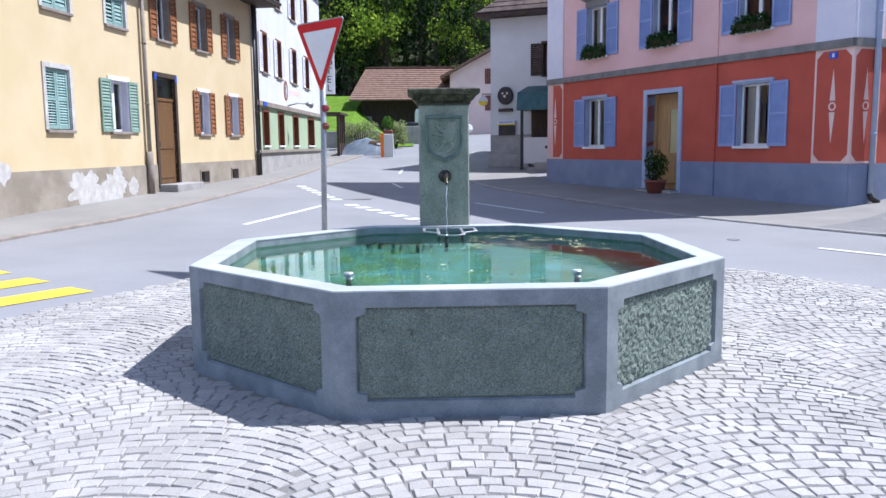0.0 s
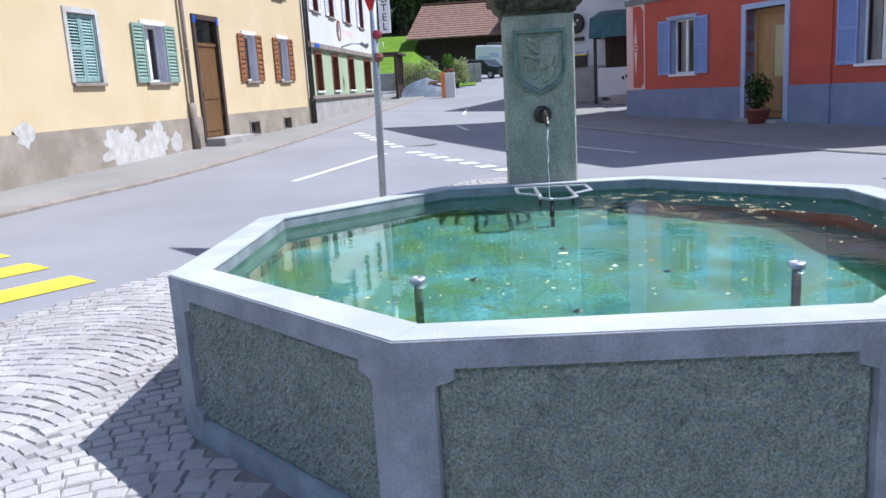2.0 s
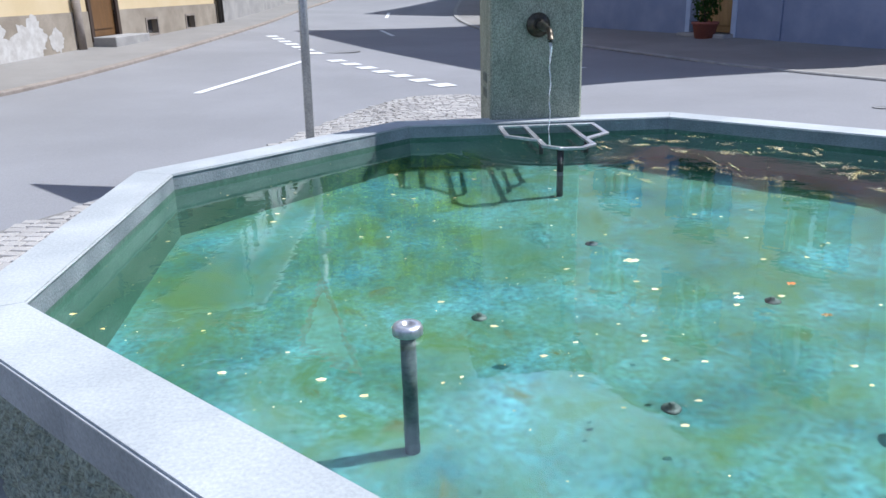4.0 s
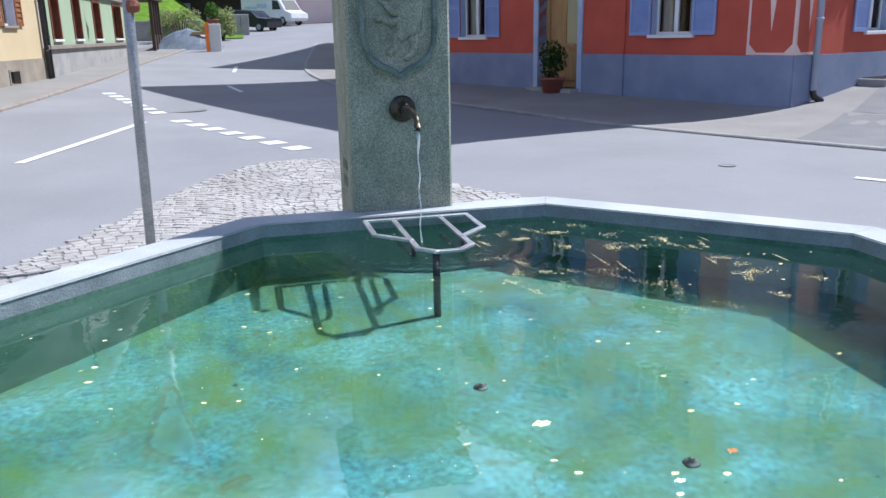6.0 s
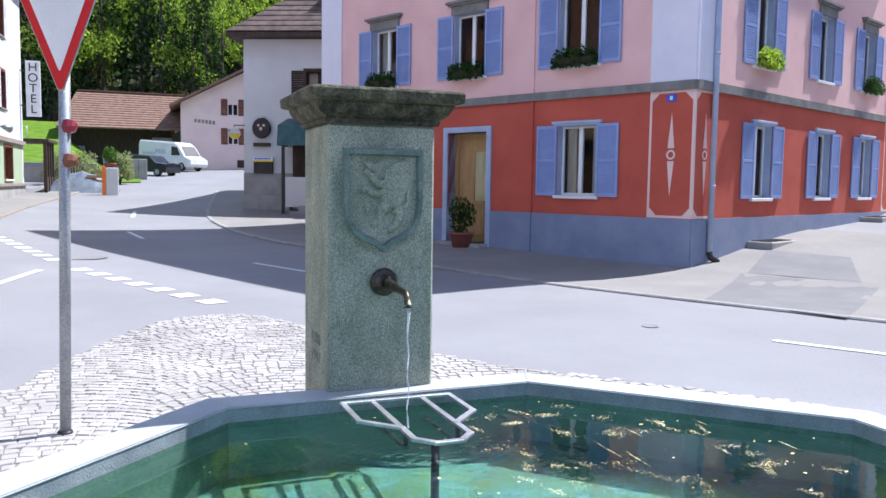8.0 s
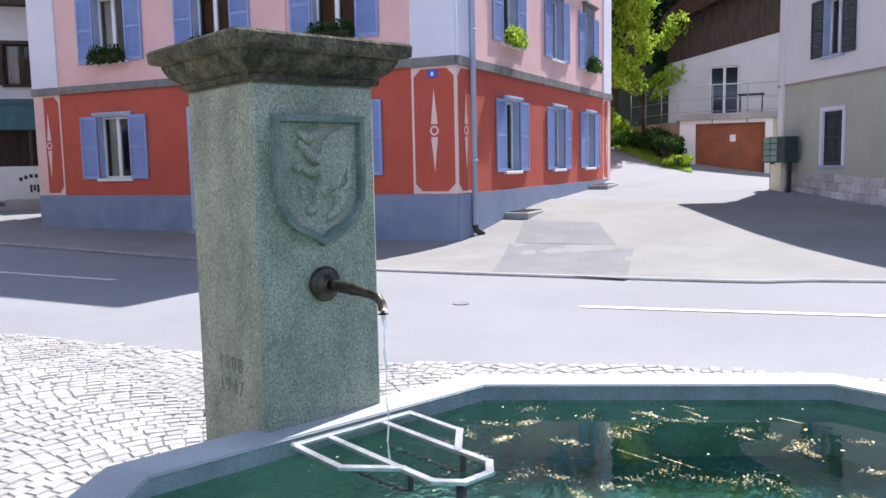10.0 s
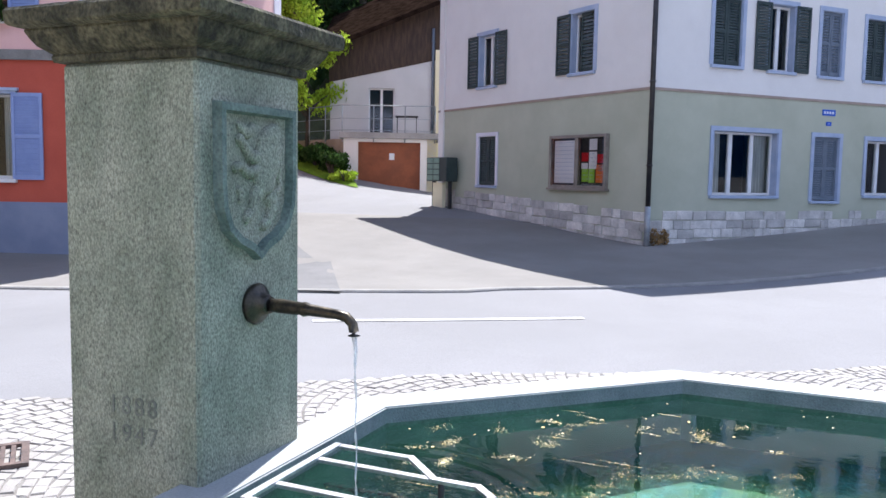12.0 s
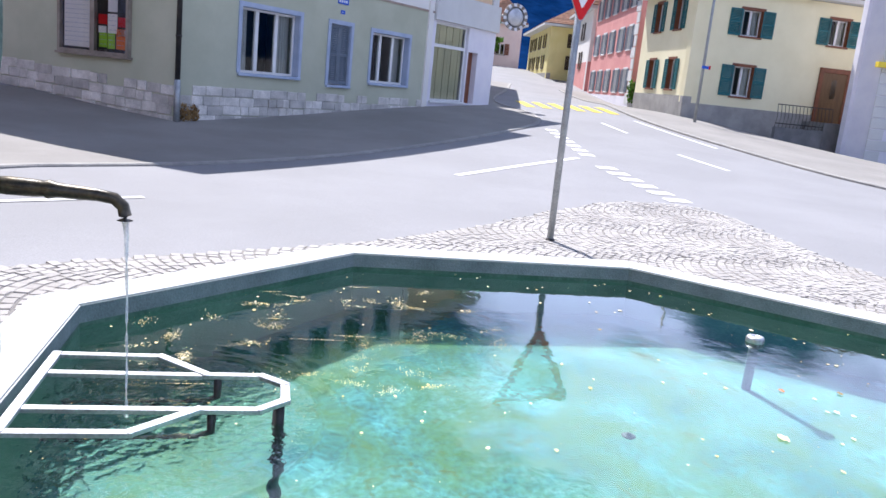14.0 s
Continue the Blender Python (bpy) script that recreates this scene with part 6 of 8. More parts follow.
simple_house("salmon_house", "salmon pink house with white corner stones and dark shutters", (52.3, -13.7), (38.7, -10.75), (37.7, -16.0), 8.2,
             [(1.8, "lilac", 0.03), (4.9, "salmon_wall", 0.0), (8.2, "salmon_wall", 0.0)], [(8.2, "orange", 0.0)],
             [((a, a + 0.95, z, z + 1.25), dict(shut="slate_shutter", sw=0.5, trim="white_frame", sill="white_frame")) for a in (1.2, 3.8, 6.4, 9.2, 11.6) for z in (2.0, 4.3, 6.6)], [], back="salmon_wall", rise=1.8, over=0.5)
FW = fmat((52.3, -13.7), (38.7, -10.75))
LW = math.dist((52.3, -13.7), (38.7, -10.75))
qs = thing("quoin_course", (38.7, -10.75, 0), "white corner stones of the salmon house", "quoins")
for i in range(11):
    bm = bmesh.new()
    box(bm, LW - (0.6 if i % 2 else 0.95), LW + 0.04, -0.05, 0.0, 1.4 + i * 0.6, 1.96 + i * 0.6, FW, 0.01)
    part("stone", bm, "white_wall", qs)
simple_house("grey_house", "tall pale grey house with small dark windows", (63.0, -16.2), (53.5, -13.9), (53.0, -19.0), 7.6, [(4.0, "salmon_wall", 0.0), (7.6, "offwhite_wall", 0.0)], [(7.6, "offwhite_wall", 0.0)],
             [((a, a + 0.9, z, z + 1.2), dict(shut="dark_wood", sw=0.5)) for a in (1.5, 5.0) for z in (3.6, 5.7)], [((1.5, 2.4, 5.7, 6.9), dict(shut="dark_wood", sw=0.45))], back="offwhite_wall")
simple_house("lemon_house", "lemon yellow house with dark shutters far up the street", (80.0, -17.6), (64.5, -14.6), (64.0, -20.0), 7.0, [(3.2, "concrete", 0.0), (7.0, "lemon_wall", 0.0)], [(7.0, "lemon_wall", 0.0)],
             [((a, a + 1.0, z, z + 1.1), dict(shut="dark_wood", sw=0.5)) for a in (2, 5, 8.5, 12) for z in (3.6, 5.4)], [((2.0, 3.0, z, z + 1.1), dict(shut="dark_wood", sw=0.5)) for z in (3.6, 5.4)], back="lemon_wall", over=0.7, rise=2.0)
simple_house("far_house", "pale distant house at the end of the street", (96.0, -16.0), (88.0, -15.0), (88.0, -19.0), 8.5, [(8.5, "cream_wall", 0.0)], [(8.5, "cream_wall", 0.0)],
             [], [((1.2, 2.2, 5.2, 6.4), dict(shut="redwood", sw=0.5))], back="cream_wall")
simple_house("north_street_house", "plain pale house on the shaded side of the street", (33.0, 9.0), (30.6, 0.5), (46.0, -4.0), 8.0, [(8.0, "cream_wall", 0.0)], [(8.0, "offwhite_wall", 0.0)], [],
             [((a, a + 1.0, z, z + 1.4), dict(shut="dark_wood", sw=0.5)) for a in (2, 6, 10) for z in (2.6, 5.4)], back="offwhite_wall")

# wooded hills behind the village
def hill_z(x, y):
    a = y - 84 + 0.10 * abs(x) + 3 * noise.noise((x * 0.03, y * 0.03, 1))
    b = 0.95 * x + 0.30 * y - 41 + 3 * noise.noise((x * 0.03, y * 0.03, 5))
    c = -x - 42
    s = 0.0
    for v, k in ((a, 0.66), (b if y > 18 else min(b, 0), 0.62), (c if y > 30 else 0, 0.5)):
        s = max(s, k * min(max(v, 0), 190))
    return s


hx, hy = list(np.arange(-150, 200, 5.0)), list(np.arange(14, 300, 5.0))
hv = [(x, y, gz(x, y) + hill_z(x, y) - (0.4 if hill_z(x, y) < 0.4 else 0.0)) for y in hy for x in hx]
hn = len(hx)
hf = [(j * hn + i, j * hn + i + 1, (j + 1) * hn + i + 1, (j + 1) * hn + i) for j in range(len(hy) - 1) for i in range(hn - 1)]
hill_ = raw("hillside", hv, hf, "soil", kind="structure")
tagged(hill_, "steep wooded slope behind the village", "hillside")
rt = random.Random(77)


def grow(verts, faces, tv, tf, x, y, z, h, w, conifer, count):
    """Adds one tree: trunk and limbs to one list, loose leaf clumps to the other."""
    r = rt
    segs = [(0, 0.012 * h + 0.06), (0.5, 0.008 * h + 0.04), (0.95, 0.03)]
    base = len(tv)
    lean = (r.uniform(-0.03, 0.03) * h, r.uniform(-0.03, 0.03) * h)
    for f, rad in segs:
        for k in range(5):
            a = 2 * math.pi * k / 5
            tv.append((x + lean[0] * f + rad * math.cos(a), y + lean[1] * f + rad * math.sin(a), z - 0.3 + h * f))
    for s in range(2):
        for k in range(5):
            tf.append((base + s * 5 + k, base + s * 5 + (k + 1) % 5, base + s * 5 + 5 + (k + 1) % 5, base + s * 5 + 5 + k))
    blobs = []
    if not conifer:
        for _ in range(7):
            f = r.uniform(0.42, 0.98)
            a = r.uniform(0, 6.3)
            d = w * r.uniform(0.15, 0.75) * (1.15 - abs(f - 0.62))
            blobs.append((d * math.cos(a), d * math.sin(a), h * f, w * r.uniform(0.28, 0.5)))
            b2 = len(tv)
            for px_, py_, pz_ in ((x, y, z + h * f * 0.55), (x + 0.12, y, z + h * f * 0.55), (x + d * math.cos(a), y + d * math.sin(a), z + h * f)):
                tv.append((px_, py_, pz_))
            tf.append((b2, b2 + 1, b2 + 2))
    for _ in range(count):
        if conifer:
            f = r.random() ** 0.8
            rad = w * (1.02 - f) * (0.35 + 0.65 * r.random() ** 0.5)
            a = r.uniform(0, 6.3)
            p = Vector((rad * math.cos(a), rad * math.sin(a), h * (0.12 + 0.88 * f) - 0.25 * rad))
            s = r.uniform(0.5, 1.1) * (0.35 + 0.5 * (1 - f)) * w * 0.24
        else:
            bx, by, bz, br = r.choice(blobs)
            d = Vector((r.gauss(0, 1), r.gauss(0, 1), r.gauss(0, 1))).normalized() * br * r.random() ** 0.4
            p = Vector((bx, by, bz)) + d
            s = r.uniform(0.5, 1.1) * w * 0.085
        q = Euler((r.uniform(0, 6.3), r.uniform(0, 6.3), r.uniform(0, 6.3))).to_matrix()
        o = Vector((x, y, z)) + p
        i = len(verts)
        for c in ((-0.6, 0, 0), (0.05, -0.42, 0.1), (0.65, 0.06, -0.1), (-0.02, 0.42, 0.12)):
            verts.append(tuple(o + q @ Vector(c) * s))
        faces.append((i, i + 1, i + 2))
        faces.append((i, i + 2, i + 3))


woods = {"leaf_dark": ([], []), "leaf_wood": ([], []), "leaf": ([], [])}
wtv, wtf = [], []
placed = 0
while placed < 700:
    if rt.random() < 0.70:
        y = 86 + 75 * rt.random() ** 1.3
        x = rt.uniform(-30 - 0.1 * y, 22 + 0.1 * y)
    else:
        x, y = rt.uniform(28, 80), rt.uniform(22, 70)
    hz = hill_z(x, y)
    if hz < 1.0 or (x < 36 and y < 50):
        continue
    z = gz(x, y) + hz
    u = rt.random()
    kind_ = "leaf_dark" if u < (0.40 if y > 75 else 0.88) else ("leaf_wood" if u < 0.70 else "leaf")
    h = rt.uniform(11, 19) if kind_ == "leaf_dark" else rt.uniform(7, 13)
    grow(*woods[kind_], wtv, wtf, x, y, z, h, h * (0.22 if kind_ == "leaf_dark" else 0.36), kind_ == "leaf_dark", 700 if y < 125 else 330)
    placed += 1
for key, (v, f) in woods.items():
    tagged(raw("forest", v, f, key, kind="stuff"), {"leaf_dark": "dark conifers on the slope", "leaf_wood": "green broadleaf trees on the slope", "leaf": "fresh spring-green trees on the slope"}[key], "forest")
tagged(raw("forest_trunks", wtv, wtf, "bark", kind="stuff"), "bare trunks and limbs of the forest trees", "tree trunks")

# lawn bank below the wood
lv, lf = [], []
for j in range(13):
    for i in range(17):
        x, y = -20 + i * 1.25, 52 + j * 2.6
        lv.append((x, y, gz(x, y) + 0.05 + max(0, 0.13 * (y - 56)) * min(max((-2.4 - x) / 2.5, 0), 1)))
for j in range(12):
    for i in range(16):
        a = j * 17 + i
        lf.append((a, a + 1, a + 18, a + 17))
tagged(raw("lawn", lv, lf, "grass", kind="structure"), "bright green sloping lawn below the wood", "lawn")

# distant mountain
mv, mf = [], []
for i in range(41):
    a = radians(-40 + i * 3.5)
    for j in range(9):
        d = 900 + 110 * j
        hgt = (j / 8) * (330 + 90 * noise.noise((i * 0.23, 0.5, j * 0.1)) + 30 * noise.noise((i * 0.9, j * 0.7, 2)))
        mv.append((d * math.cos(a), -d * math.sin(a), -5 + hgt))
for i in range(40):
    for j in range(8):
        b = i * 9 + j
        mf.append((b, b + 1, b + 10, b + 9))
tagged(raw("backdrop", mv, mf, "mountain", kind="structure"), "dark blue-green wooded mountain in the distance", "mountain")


# the fountain
CX, CY, AP = 0.31, 6.285, 1.865
SIDE = 2 * AP * math.tan(math.pi / 8)
RIM, WATER, FLOOR = 0.75, 0.67, 0.05
fountain = thing("fountain", (CX, CY, 0), "octagonal grey-green stone fountain with a carved pillar and spout", "fountain")


def side_frame(k):
    """One of eight sides: x along it as seen from outside, y inwards, the origin at the middle of its outer face."""
    return Matrix.Translation((CX, CY, 0)) @ Matrix.Rotation(k * math.pi / 4, 4, "Z") @ Matrix.Translation((0, -AP, 0))


def half_width(y):
    return (AP - y) * math.tan(math.pi / 8)


for k in range(8):
    m = side_frame(k)
    h = SIDE / 2
    px, pz0, pz1, notch = h - 0.118, 0.108, 0.655, 0.060
    # frame of dressed stone with a sunk field whose corners are cut in
    outline = [(-px + notch, pz0), (px - notch, pz0), (px - notch, pz0 + notch * 0.6), (px, pz0 + notch * 0.6 + 0.02), (px, pz1 - notch * 0.6 - 0.02), (px - notch, pz1 - notch * 0.6), (px - notch, pz1),
               (-px + notch, pz1), (-px + notch, pz1 - notch * 0.6), (-px, pz1 - notch * 0.6 - 0.02), (-px, pz0 + notch * 0.6 + 0.02), (-px + notch, pz0 + notch * 0.6)]
    bm = bmesh.new()
    o = [bm.verts.new((x, 0, z)) for x, z in ((-h, -0.05), (h, -0.05), (h, RIM - 0.008), (-h, RIM - 0.008))]
    i = [bm.verts.new((x, 0, z)) for x, z in outline]
    j = [bm.verts.new((x * 0.985, 0.028, z * 0.97 + 0.011)) for x, z in outline]
    edges = [bm.edges.new((o[q], o[(q + 1) % 4])) for q in range(4)] + [bm.edges.new((i[q], i[(q + 1) % 12])) for q in range(12)]
    bmesh.ops.triangle_fill(bm, edges=edges, use_beauty=True)
    for q in range(12):
        bm.faces.new((i[q], i[(q + 1) % 12], j[(q + 1) % 12], j[q]))
    w = half_width(0.17)
    b = [bm.verts.new(p) for p in ((-w, 0.17, -0.05), (w, 0.17, -0.05), (w, 0.17, RIM - 0.008), (-w, 0.17, RIM - 0.008))]
    for q in ((0, 1), (1, 2), (2, 3), (3, 0)):
        bm.faces.new((o[q[0]], o[q[1]], b[q[1]], b[q[0]]))
    bm.faces.new(b)
    bmesh.ops.transform(bm, matrix=m, verts=bm.verts)
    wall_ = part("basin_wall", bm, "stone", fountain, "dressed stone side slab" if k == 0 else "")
    # rough-hewn field
    bm = bmesh.new()
    nx, nz = 96, 34
    grid = {}
    rr = random.Random(30 + k)
    for a in range(nx + 1):
        for c in range(nz + 1):
            x, z = -px * 0.985 + 2 * px * 0.985 * a / nx, pz0 + 0.008 + (pz1 - pz0 - 0.012) * c / nz
            d = 0.019 + 0.006 * noise.noise((x * 26 + k * 7, z * 26, 3.0)) + rr.uniform(-0.007, 0.007)
            edge = min(a, nx - a, c, nz - c)
            grid[a, c] = bm.verts.new((x, min(d, 0.027) if edge else 0.029, z))
    for a in range(nx):
        for c in range(nz):
            ax, cz = abs(-px + 2 * px * (a + 0.5) / nx), pz0 + (pz1 - pz0) * (c + 0.5) / nz
            if ax > px - notch and (cz < pz0 + notch * 0.65 or cz > pz1 - notch * 0.65):
                continue
            bm.faces.new((grid[a, c], grid[a + 1, c], grid[a + 1, c + 1], grid[a, c + 1]))
    bmesh.ops.delete(bm, geom=[v for v in bm.verts if not v.link_faces], context="VERTS")
    bmesh.ops.transform(bm, matrix=m, verts=bm.verts)
    part("hewn_field", bm, "stone_rough", wall_, "rough bush-hammered stone field")
    # thin rim layer of the same slab, sunlight on top put into its paler colour
    bm = bmesh.new()
    e = 0.001
    hw0, hw1 = half_width(-e), half_width(0.174)
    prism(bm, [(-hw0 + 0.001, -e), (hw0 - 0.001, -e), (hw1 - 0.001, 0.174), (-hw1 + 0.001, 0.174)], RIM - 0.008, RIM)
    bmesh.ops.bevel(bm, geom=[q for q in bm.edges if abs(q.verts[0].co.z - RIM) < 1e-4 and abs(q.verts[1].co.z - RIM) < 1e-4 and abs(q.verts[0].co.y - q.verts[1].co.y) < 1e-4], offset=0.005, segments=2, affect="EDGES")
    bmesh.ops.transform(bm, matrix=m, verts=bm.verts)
    part("sunlit_rim_layer", bm, "rim", fountain, "worn stone rim, coloured paler for the sun on its top" if k == 0 else "")
    # inner lining
    bm = bmesh.new()
    w = half_width(0.172)
    bm.faces.new([bm.verts.new(m @ Vector(p)) for p in ((w, 0.172, FLOOR), (-w, 0.172, FLOOR), (-w, 0.172, WATER + 0.014), (w, 0.172, WATER + 0.014))])
    part("lining", bm, "inside", fountain, "green algae-stained inner lining" if k == 0 else "")

octa = [(CX + (AP - 0.02) / math.cos(math.pi / 8) * math.cos(math.pi / 8 + k * math.pi / 4), CY + (AP - 0.02) / math.cos(math.pi / 8) * math.sin(math.pi / 8 + k * math.pi / 4)) for k in range(8)]
inner = [(CX + (x - CX) * (AP - 0.17) / (AP - 0.02), CY + (y - CY) * (AP - 0.17) / (AP - 0.02)) for x, y in octa]
bm = bmesh.new()
prism(bm, inner, 0.012, FLOOR)
part("basin_floor", bm, "pool_floor", fountain, "turquoise painted floor stained with algae")
bm = bmesh.new()
bm.faces.new([bm.verts.new((x, y, WATER)) for x, y in inner])
water = solo("water", bm, "water", "clear green water with rings of ripples in the basin", "water", "structure")
water.visible_shadow = False

# pillar
PX0, PX1, PY0, PY1, PT = 0.055, 0.555, 8.075, 8.575, 1.955
bm = bmesh.new()
box(bm, PX0, PX1, PY0, PY1, -0.05, PT, None, 0.012)
pillar = part("pillar", bm, "pillar_stone", fountain, "grey-green stone pillar")
bm = bmesh.new()
prof = [(0.0, 0.0), (0.014, 0.002), (0.018, 0.018), (0.014, 0.024), (0.024, 0.030), (0.045, 0.046), (0.060, 0.070), (0.068, 0.086), (0.066, 0.092), (0.096, 0.098), (0.104, 0.104), (0.106, 0.140), (0.098, 0.150), (0.05, 0.158)]
rings = []
for o, z in prof:
    x0, x1, y0, y1 = PX0 - o, PX1 + o, PY0 - o, PY1 + o
    ring = []
    n = 24
    for a, b in (((x0, y0), (x1, y0)), ((x1, y0), (x1, y1)), ((x1, y1), (x0, y1)), ((x0, y1), (x0, y0))):
        for i in range(n):
            t = i / n
            x, y = a[0] + (b[0] - a[0]) * t, a[1] + (b[1] - a[1]) * t
            w = 0.007 * noise.noise((x * 9, y * 9, z * 30)) + 0.004 * noise.noise((x * 31, y * 31, z * 60))
            ring.append(bm.verts.new((x + w, y + w, PT + z + 0.5 * w)))
    rings.append(ring)
for a, b in zip(rings, rings[1:]):
    for i in range(len(a)):
        bm.faces.new((a[i], a[(i + 1) % len(a)], b[(i + 1) % len(a)], b[i]))
bm.faces.new(rings[-1])
bm.faces.new(rings[0][::-1])
part("cap", bm, "stone_cap", pillar, "moulded cap stone dark with moss and lichen")


def relief(name, pts, y0, y1, material, parent, label=""):
    bm = bmesh.new()
    a = [bm.verts.new((x, y0, z)) for x, z in pts]
    b = [bm.verts.new((PX0 + (PX1 - PX0) / 2 + (x - (PX0 + PX1) / 2) * 0.95, y1, 1.62 + (z - 1.62) * 0.965)) for x, z in pts]
    bm.faces.new(a)
    bm.faces.new(b[::-1])
    n = len(pts)
    for i in range(n):
        bm.faces.new((a[i], b[i], b[(i + 1) % n], a[(i + 1) % n]))
    return part(name, bm, material, parent, label)


def shield(s):
    c, out = 0.305, []
    for x, z in ((-0.185, 1.845), (0.185, 1.845), (0.185, 1.62), (0.178, 1.54), (0.15, 1.475), (0.10, 1.435), (0.04, 1.41), (0.0, 1.38), (-0.04, 1.41), (-0.10, 1.435), (-0.15, 1.475), (-0.178, 1.54), (-0.185, 1.62)):
        out.append((c + x * s, 1.63 + (z - 1.63) * s))
    return out


bm = bmesh.new()
big, small, deep = shield(1.0), shield(0.885), shield(0.855)
n = len(big)
lv = [[bm.verts.new((x, y, z)) for x, z in ring] for ring, y in ((big, PY0), (shield(0.985), PY0 - 0.032), (small, PY0 - 0.032), (deep, PY0 - 0.006))]
for a, b in zip(lv, lv[1:]):
    for i in range(n):
        bm.faces.new((a[i], a[(i + 1) % n], b[(i + 1) % n], b[i]))
shield_ = part("shield", bm, "shield_stone", pillar, "carved heraldic shield border in low relief")
bm = bmesh.new()
bm.faces.new([bm.verts.new((x, PY0 - 0.006, z)) for x, z in deep])
part("shield_field", bm, "pillar_stone", pillar)
# plain low-relief charge on the shield
def stroke(pts, widths, height):
    """A rounded ridge of stone along a bent line on the shield's field."""
    line = smooth_line(pts, 5)
    n = len(line)
    bm = bmesh.new()
    rows = []
    for i, (x, z) in enumerate(line):
        (xa, za), (xb, zb) = line[max(i - 1, 0)], line[min(i + 1, n - 1)]
        d = math.hypot(xb - xa, zb - za)
        ox, oz = -(zb - za) / d, (xb - xa) / d
        t = i / (n - 1) * (len(widths) - 1)
        k = min(int(t), len(widths) - 2)
        end = min(1.0, (i + 0.15) / 1.5, (n - 1 - i + 0.15) / 1.5)
        w = (widths[k] * (1 - t + k) + widths[k + 1] * (t - k)) * end
        rows.append([bm.verts.new((x + ox * w * math.cos(a), PY0 - 0.004 - height * end * math.sin(a) ** 0.7, z + oz * w * math.cos(a))) for a in [max(math.pi * q / 8, 0) if q < 8 else math.pi - 1e-6 for q in range(9)]])
    for a, b in zip(rows, rows[1:]):
        for q in range(8):
            bm.faces.new((a[q], a[q + 1], b[q + 1], b[q])).smooth = True
    part("carving", bm, "pillar_stone", pillar)


for pts, widths, height in (
        (((0.352, 1.785), (0.372, 1.74), (0.362, 1.68), (0.345, 1.62), (0.352, 1.575)), (0.050, 0.062, 0.062, 0.052, 0.040), 0.026),
        (((0.300, 1.79), (0.262, 1.762), (0.215, 1.79)), (0.016, 0.020, 0.014), 0.018),
        (((0.335, 1.70), (0.285, 1.69), (0.245, 1.725), (0.215, 1.755)), (0.024, 0.019, 0.014, 0.018), 0.020),
        (((0.33, 1.66), (0.27, 1.645), (0.225, 1.665), (0.195, 1.65)), (0.022, 0.018, 0.014, 0.017), 0.020),
        (((0.345, 1.60), (0.30, 1.575), (0.285, 1.53), (0.245, 1.50)), (0.034, 0.027, 0.016, 0.018), 0.022),
        (((0.36, 1.59), (0.385, 1.545), (0.36, 1.50), (0.325, 1.475)), (0.032, 0.024, 0.015, 0.018), 0.022),
        (((0.385, 1.58), (0.425, 1.60), (0.422, 1.655), (0.436, 1.71), (0.420, 1.765)), (0.010, 0.010, 0.012, 0.016, 0.010), 0.016),
        (((0.215, 1.60), (0.235, 1.585), (0.225, 1.555)), (0.010, 0.015, 0.008), 0.014)):
    stroke(pts, widths, height)
for i, text in enumerate(("1888", "1947")):
    for k, digit in enumerate(text):
        letters("numeral", digit, 0.078, Matrix.Translation((PX0 - 0.001, 8.32 - (k - 1.5) * 0.050, 0.93 - 0.085 * i)) @ Matrix.Rotation(-math.pi / 2, 4, "Z") @ Matrix.Rotation(math.pi / 2, 4, "X"), "incised", pillar, 0.0015, label="incised year numeral")
# spout
bm = bmesh.new()
lathe(bm, [(0.062, 0.0), (0.064, 0.012), (0.055, 0.022), (0.040, 0.028), (0.030, 0.045), (0.026, 0.06)], (0.31, PY0, 1.245), 20, "y")
rosette = part("rosette", bm, "bronze", fountain, "round dark bronze rosette")
bm = bmesh.new()
tube(bm, [(0.31, PY0 - 0.04, 1.245), (0.31, PY0 - 0.09, 1.245), (0.31, PY0 - 0.15, 1.243), (0.31, PY0 - 0.17, 1.243), (0.31, PY0 - 0.18, 1.242), (0.31, PY0 - 0.20, 1.241), (0.31, PY0 - 0.29, 1.236), (0.31, PY0 - 0.325, 1.230), (0.31, PY0 - 0.345, 1.212), (0.31, PY0 - 0.350, 1.190), (0.31, PY0 - 0.350, 1.178)],
     [0.017, 0.022, 0.021, 0.019, 0.023, 0.018, 0.015, 0.015, 0.015, 0.015, 0.019], 14)
part("spout", bm, "bronze", fountain, "curved dark bronze water spout")
bm = bmesh.new()
sp = [(0.31 + 0.004 * math.sin(i * 1.7), PY0 - 0.350 - 0.012 * (i / 12) ** 0.5, 1.18 - (1.18 - WATER) * i / 12) for i in range(13)]
tube(bm, sp, [0.009, 0.006, 0.005, 0.004, 0.004, 0.0035, 0.003, 0.004, 0.003, 0.0035, 0.003, 0.004, 0.005], 8)
solo("water_jet", bm, "stream", "thin clear stream of water falling from the spout", "water jet", "structure").visible_shadow = False

# grate below the spout
grate = thing("bucket_grate", (0.33, 7.94, 0.73), "flat steel bucket rest fixed to the stone rim", "grate")


def bar(p, q, w=0.026, t=0.012, z=0.735, name="bar", material="steel", parent=None):
    d = Vector((q[0] - p[0], q[1] - p[1], 0))
    length = d.length
    m = Matrix.Translation((p[0], p[1], z)) @ Matrix.Rotation(math.atan2(d.y, d.x), 4, "Z")
    bm = bmesh.new()
    box(bm, -w * 0.35, length + w * 0.35, -w / 2, w / 2, -t, 0, m, 0.0015)
    return part(name, bm, material, parent or grate)


